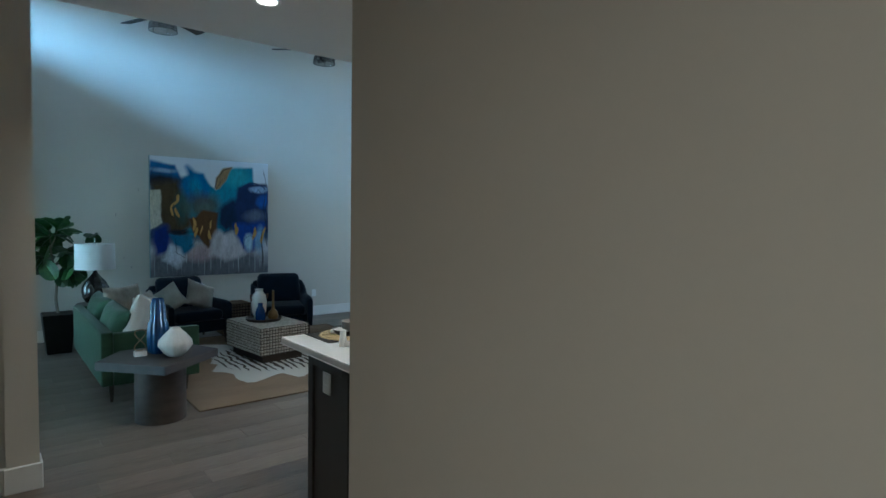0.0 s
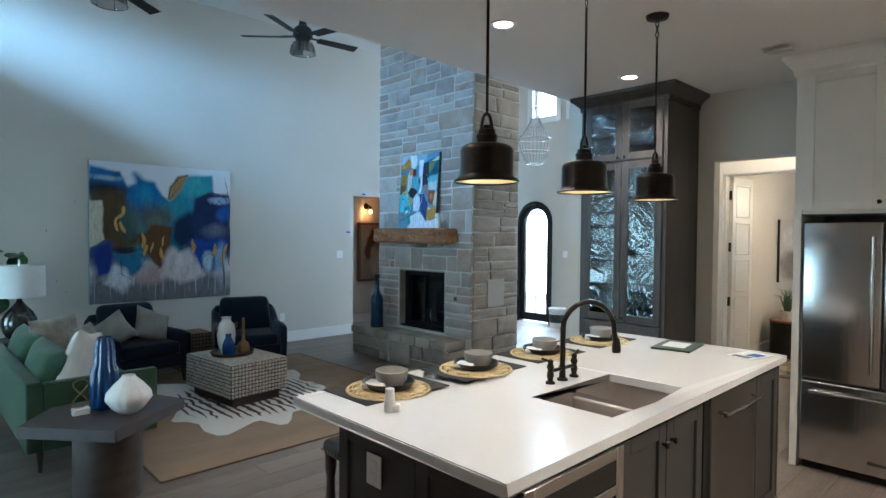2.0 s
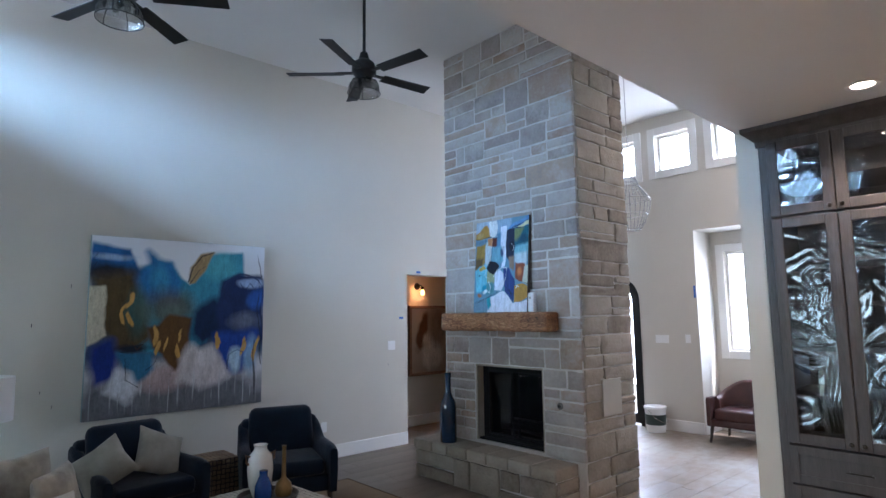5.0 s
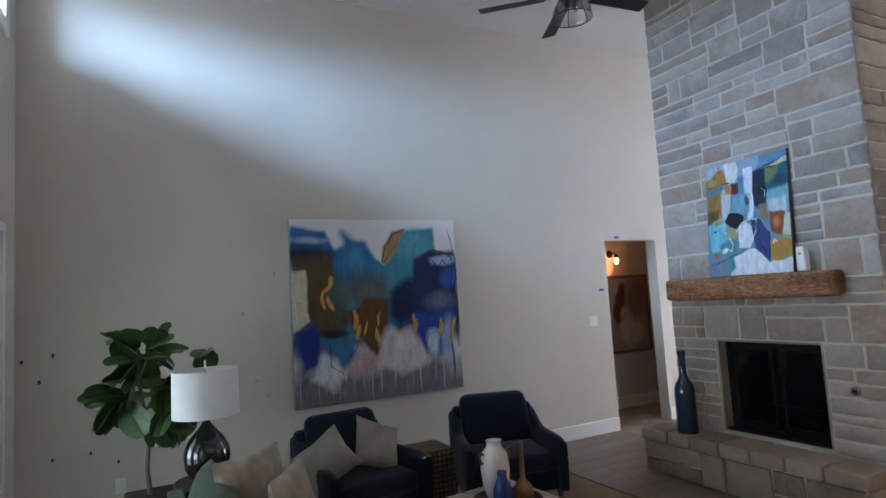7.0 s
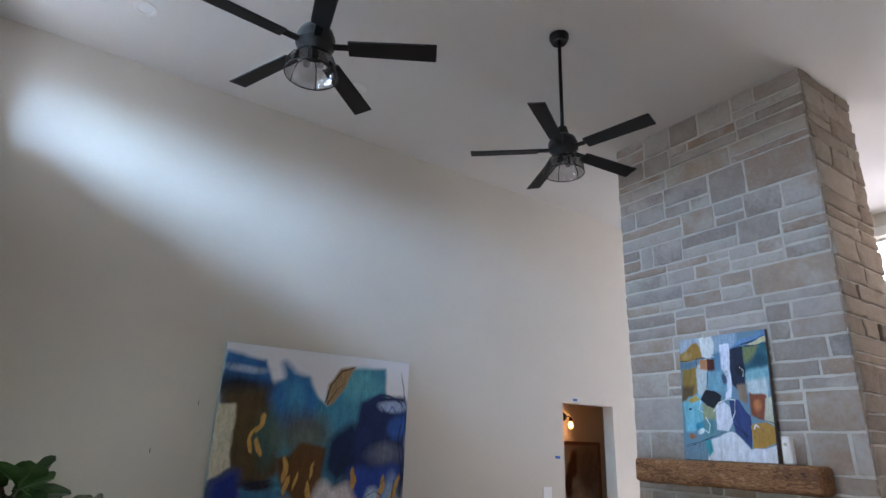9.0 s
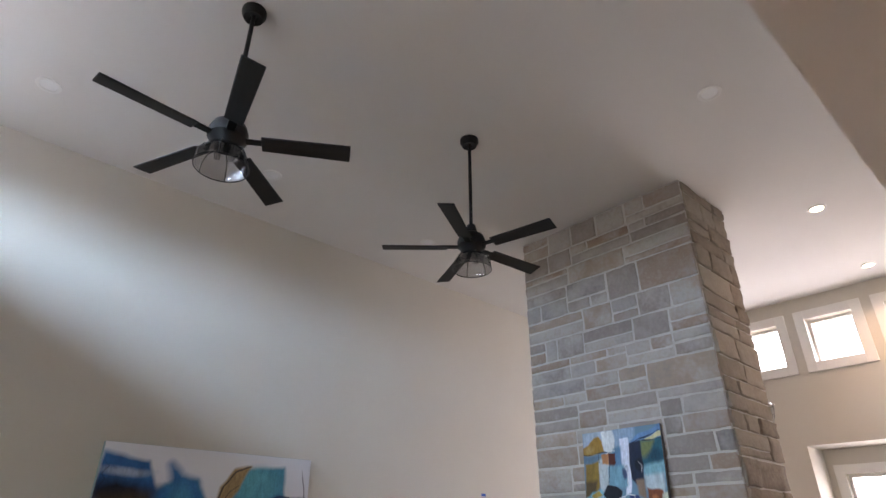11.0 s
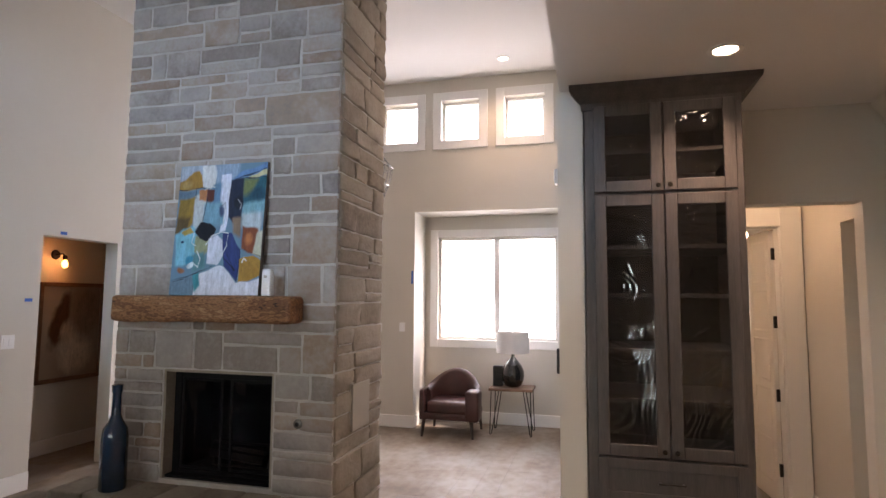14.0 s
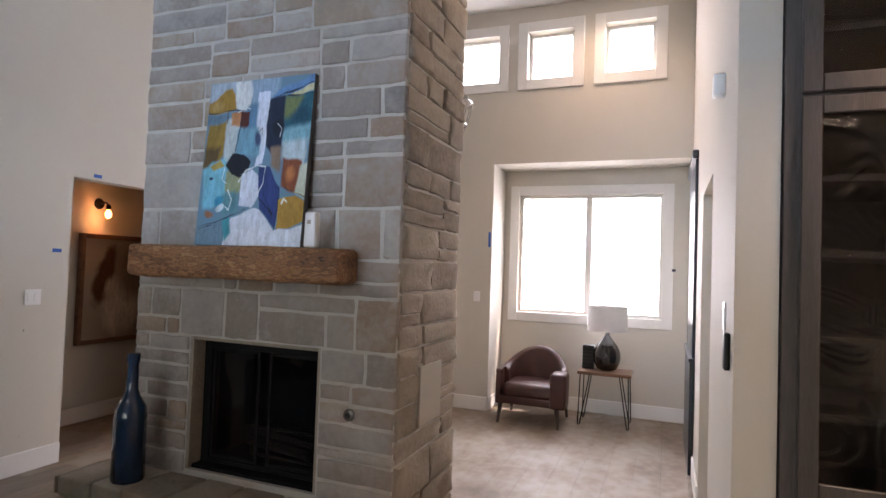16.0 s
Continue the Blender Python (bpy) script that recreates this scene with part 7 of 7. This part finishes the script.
for k in range(24):
    a = 2 * math.pi * k / 24
    bm = bmesh.new()
    line = [(0.05 + 0.19 * t ** 2.2, 3.42 - 0.44 * t) for t in [i / 9 for i in range(10)]] + [(0.24, 2.98), (0.225, 2.88), (0.20, 2.80), (0.16, 2.70), (0.11, 2.62)]
    for (r0, z0), (r1, z1) in zip(line, line[1:]):
        lathe([(0.0, -0.008), (0.007, 0.0), (0.0, 0.008)], 6, bm, (r1 * math.cos(a), r1 * math.sin(a), z1))
    tube([(r * math.cos(a), r * math.sin(a), z) for r, z in line], 0.002, 4, bm)
    part("bead_strand", bm, M_BEAD, cd, "strand of clear grey beads", 60)

# on the wall between cabinet and entry
wall_plate(pose(6.13, 6.26, 1.43, 0, 0, 180), 0.075, 0.115, 1, "white thermostat plate on the passage wall")
se = thing("motion_sensor", pose(6.32, 6.26, 2.45, 0, 0, 180), "white corner motion sensor high on the wall", "sensor")
part("case", box((-0.035, -0.05, -0.05), (0.035, 0.0, 0.05), 0.01, 3), M_WHITEP, se, "", 40)
kp = thing("keypad", pose(5.93, 6.26, 1.31, 0, 0, 180), "black alarm keypad on the passage wall", "keypad")
part("case", box((-0.03, -0.022, -0.07), (0.03, 0.0, 0.07), 0.006, 3), M_BLACK, kp, "", 40)
bi = thing("hutch", Matrix(), "dark blue-black painted built-in hutch beside the alcove", "cabinet")
part("lower_cabinet", box((8.55, 6.262, 0.0), (9.72, 6.30, 0.90), 0.004), M_NAVYPAINT, bi)
part("counter", box((8.53, 6.262, 0.90), (9.73, 6.31, 0.93), 0.004), M_NAVYPAINT, bi)
part("upper_cabinet", box((8.55, 6.262, 0.93), (9.72, 6.285, 2.55), 0.004), M_NAVYPAINT, bi)
part("cornice", box((8.52, 6.262, 2.55), (9.735, 6.31, 2.62), 0.01), M_NAVYPAINT, bi)

# ---- study beyond the vestibule ----
p = Paint(60, (0.55, 0.52, 0.47))
p.blob(0.5, 0.75, 0.5, 0.25, (0.25, 0.21, 0.17), 0.5)
p.blob(0.5, 0.3, 0.4, 0.2, (0.66, 0.66, 0.64), 0.5)
p.hang("study_picture", "pale grey landscape canvas on the study wall", pose(11.15, 5.765, 0.95), 1.5, 0.90, 0.03, M_BLACK)
tb = thing("drum_table", pose(9.85, 5.50, 0), "black drum side table with a wood top", "side table")
part("drum", lathe([(0.20, 0.0), (0.205, 0.47)], 28), M_BLACK, tb, "", 40)
part("top", lathe([(0.0, 0.47), (0.215, 0.47), (0.215, 0.495), (0.0, 0.495)], 28), M_WALNUT, tb, "light wood top", 40)
gp = thing("grass_plant", pose(9.85, 5.50, 0.495), "potted ornamental grass on the study table", "plant")
part("pot", lathe([(0.06, 0.0), (0.08, 0.12), (0.072, 0.12), (0.068, 0.10), (0.0, 0.10)], 20), M_WHITECER, gp, "", 40)
rng = random.Random(9)
bm = bmesh.new()
for k in range(60):
    a, l, h = rng.uniform(0, 6.28), rng.uniform(0.04, 0.2), rng.uniform(0.2, 0.4)
    tube([(0.03 * math.cos(a), 0.03 * math.sin(a), 0.1), (0.5 * l * math.cos(a), 0.5 * l * math.sin(a), 0.1 + h * 0.7), (l * math.cos(a), l * math.sin(a), 0.1 + h * 0.8)], 0.004, 4, bm, taper=0.001)
tagged(part("blades", bm, M_LEAF, gp, "thin green blades"), kind="stuff")
ss = thing("study_sofa", pose(10.75, 5.20, 0), "cream upholstered sofa in the study", "sofa")
part("base", soft((-0.6, -0.9, 0.08), (0.35, 0.45, 0.42), 0.04), M_CREAM, ss, "", 50)
part("backrest", soft((-0.6, 0.25, 0.3), (0.35, 0.5, 0.62), 0.05), M_CREAM, ss, "", 50)
part("armrest", soft((-0.62, -0.9, 0.3), (-0.42, 0.45, 0.55), 0.05), M_CREAM, ss, "", 50)
throw_pillow(pose(10.5, 5.25, 0.62, -15, 0, 20), 0.42, 0.36, 0.13, M_STONEFAB, "grey patterned pillow on the study sofa")
throw_pillow(pose(10.8, 5.3, 0.64, -15, 0, -10), 0.45, 0.42, 0.13, M_CREAM, "cream pillow on the study sofa")
rg = thing("study_rug", Matrix(), "dark and cream patterned rug on the study floor", "rug")
part("pile", box((8.5, 3.9, 0.0), (11.0, 5.7, 0.012), 0.003), M_PATTERN, rg)
fl = thing("study_fan", pose(9.4, 4.55, 2.58), "small ceiling fan with lit bowl light in the study", "ceiling fan")
part("mount", lathe([(0.0, 0.119), (0.06, 0.119), (0.06, 0.10), (0.015, 0.09), (0.015, 0.01), (0.05, 0.0), (0.06, -0.06), (0.09, -0.12), (0.09, -0.17), (0.0, -0.17)], 20), M_BRONZE, fl, "", 40)
part("bowl", lathe([(0.0, -0.31), (0.07, -0.29), (0.11, -0.23), (0.11, -0.19)], 24), M_LAMPON, fl, "glowing bowl", 60)
for k in range(4):
    part("blade", moved(box((0.09, -0.05, -0.145), (0.5, 0.05, -0.137), 0.003), pose(0, 0, 0, 0, 0, 20 + 90 * k)), M_WALNUT, fl)

# ---- pieces of the setting: chimney stones and floor planks ----
for q, put, depth, rough, *owner in STONES:
    part("stone", stone(*q, put, depth, rough, rng), M_SPLIT if rough else M_STONE, owner[0] if owner else chimney, "", 55)

floor_top = thing("floor", Matrix(), "grey-brown wood plank floor, paler towards the entry", "floor", kind="structure")
PW, PL, rng = 0.2, 1.3, random.Random(5)
plank_mesh = {}
rest, entry = bmesh.new(), bmesh.new()
row, y = 0, -0.5
while y < 11.68:
    x = -0.6 - rng.uniform(0, PL)
    while x < 13.1:
        a, b = max(x, -0.6), min(x + PL, 13.1)
        near = 1.1 < (a + b) / 2 < 6.1 and 3.4 < y < 10.7
        if b - a > 0.02:
            if near:
                key = round(b - a, 3)
                if key not in plank_mesh:
                    m = bpy.data.meshes.new("plank")
                    bm = box((0, 0.0008, -0.012), (key - 0.0016, PW - 0.0008, 0), 0.001, 1)
                    bm.to_mesh(m)
                    bm.free()
                    m.materials.append(M_FLOOR)
                    plank_mesh[key] = m
                ob = new("plank", plank_mesh[key])
                ob.parent, ob.location = floor_top, (a, y, 0)
            else:
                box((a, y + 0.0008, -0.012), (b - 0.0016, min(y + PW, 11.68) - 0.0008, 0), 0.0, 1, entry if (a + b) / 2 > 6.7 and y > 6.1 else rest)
        x += PL
    y += PW
tagged(part("planks_beyond", rest, M_FLOOR, floor_top, "planks further off"), kind="stuff")
tagged(part("planks_entry", entry, M_FLOORFAR, floor_top, "paler planks of the entry"), kind="stuff")
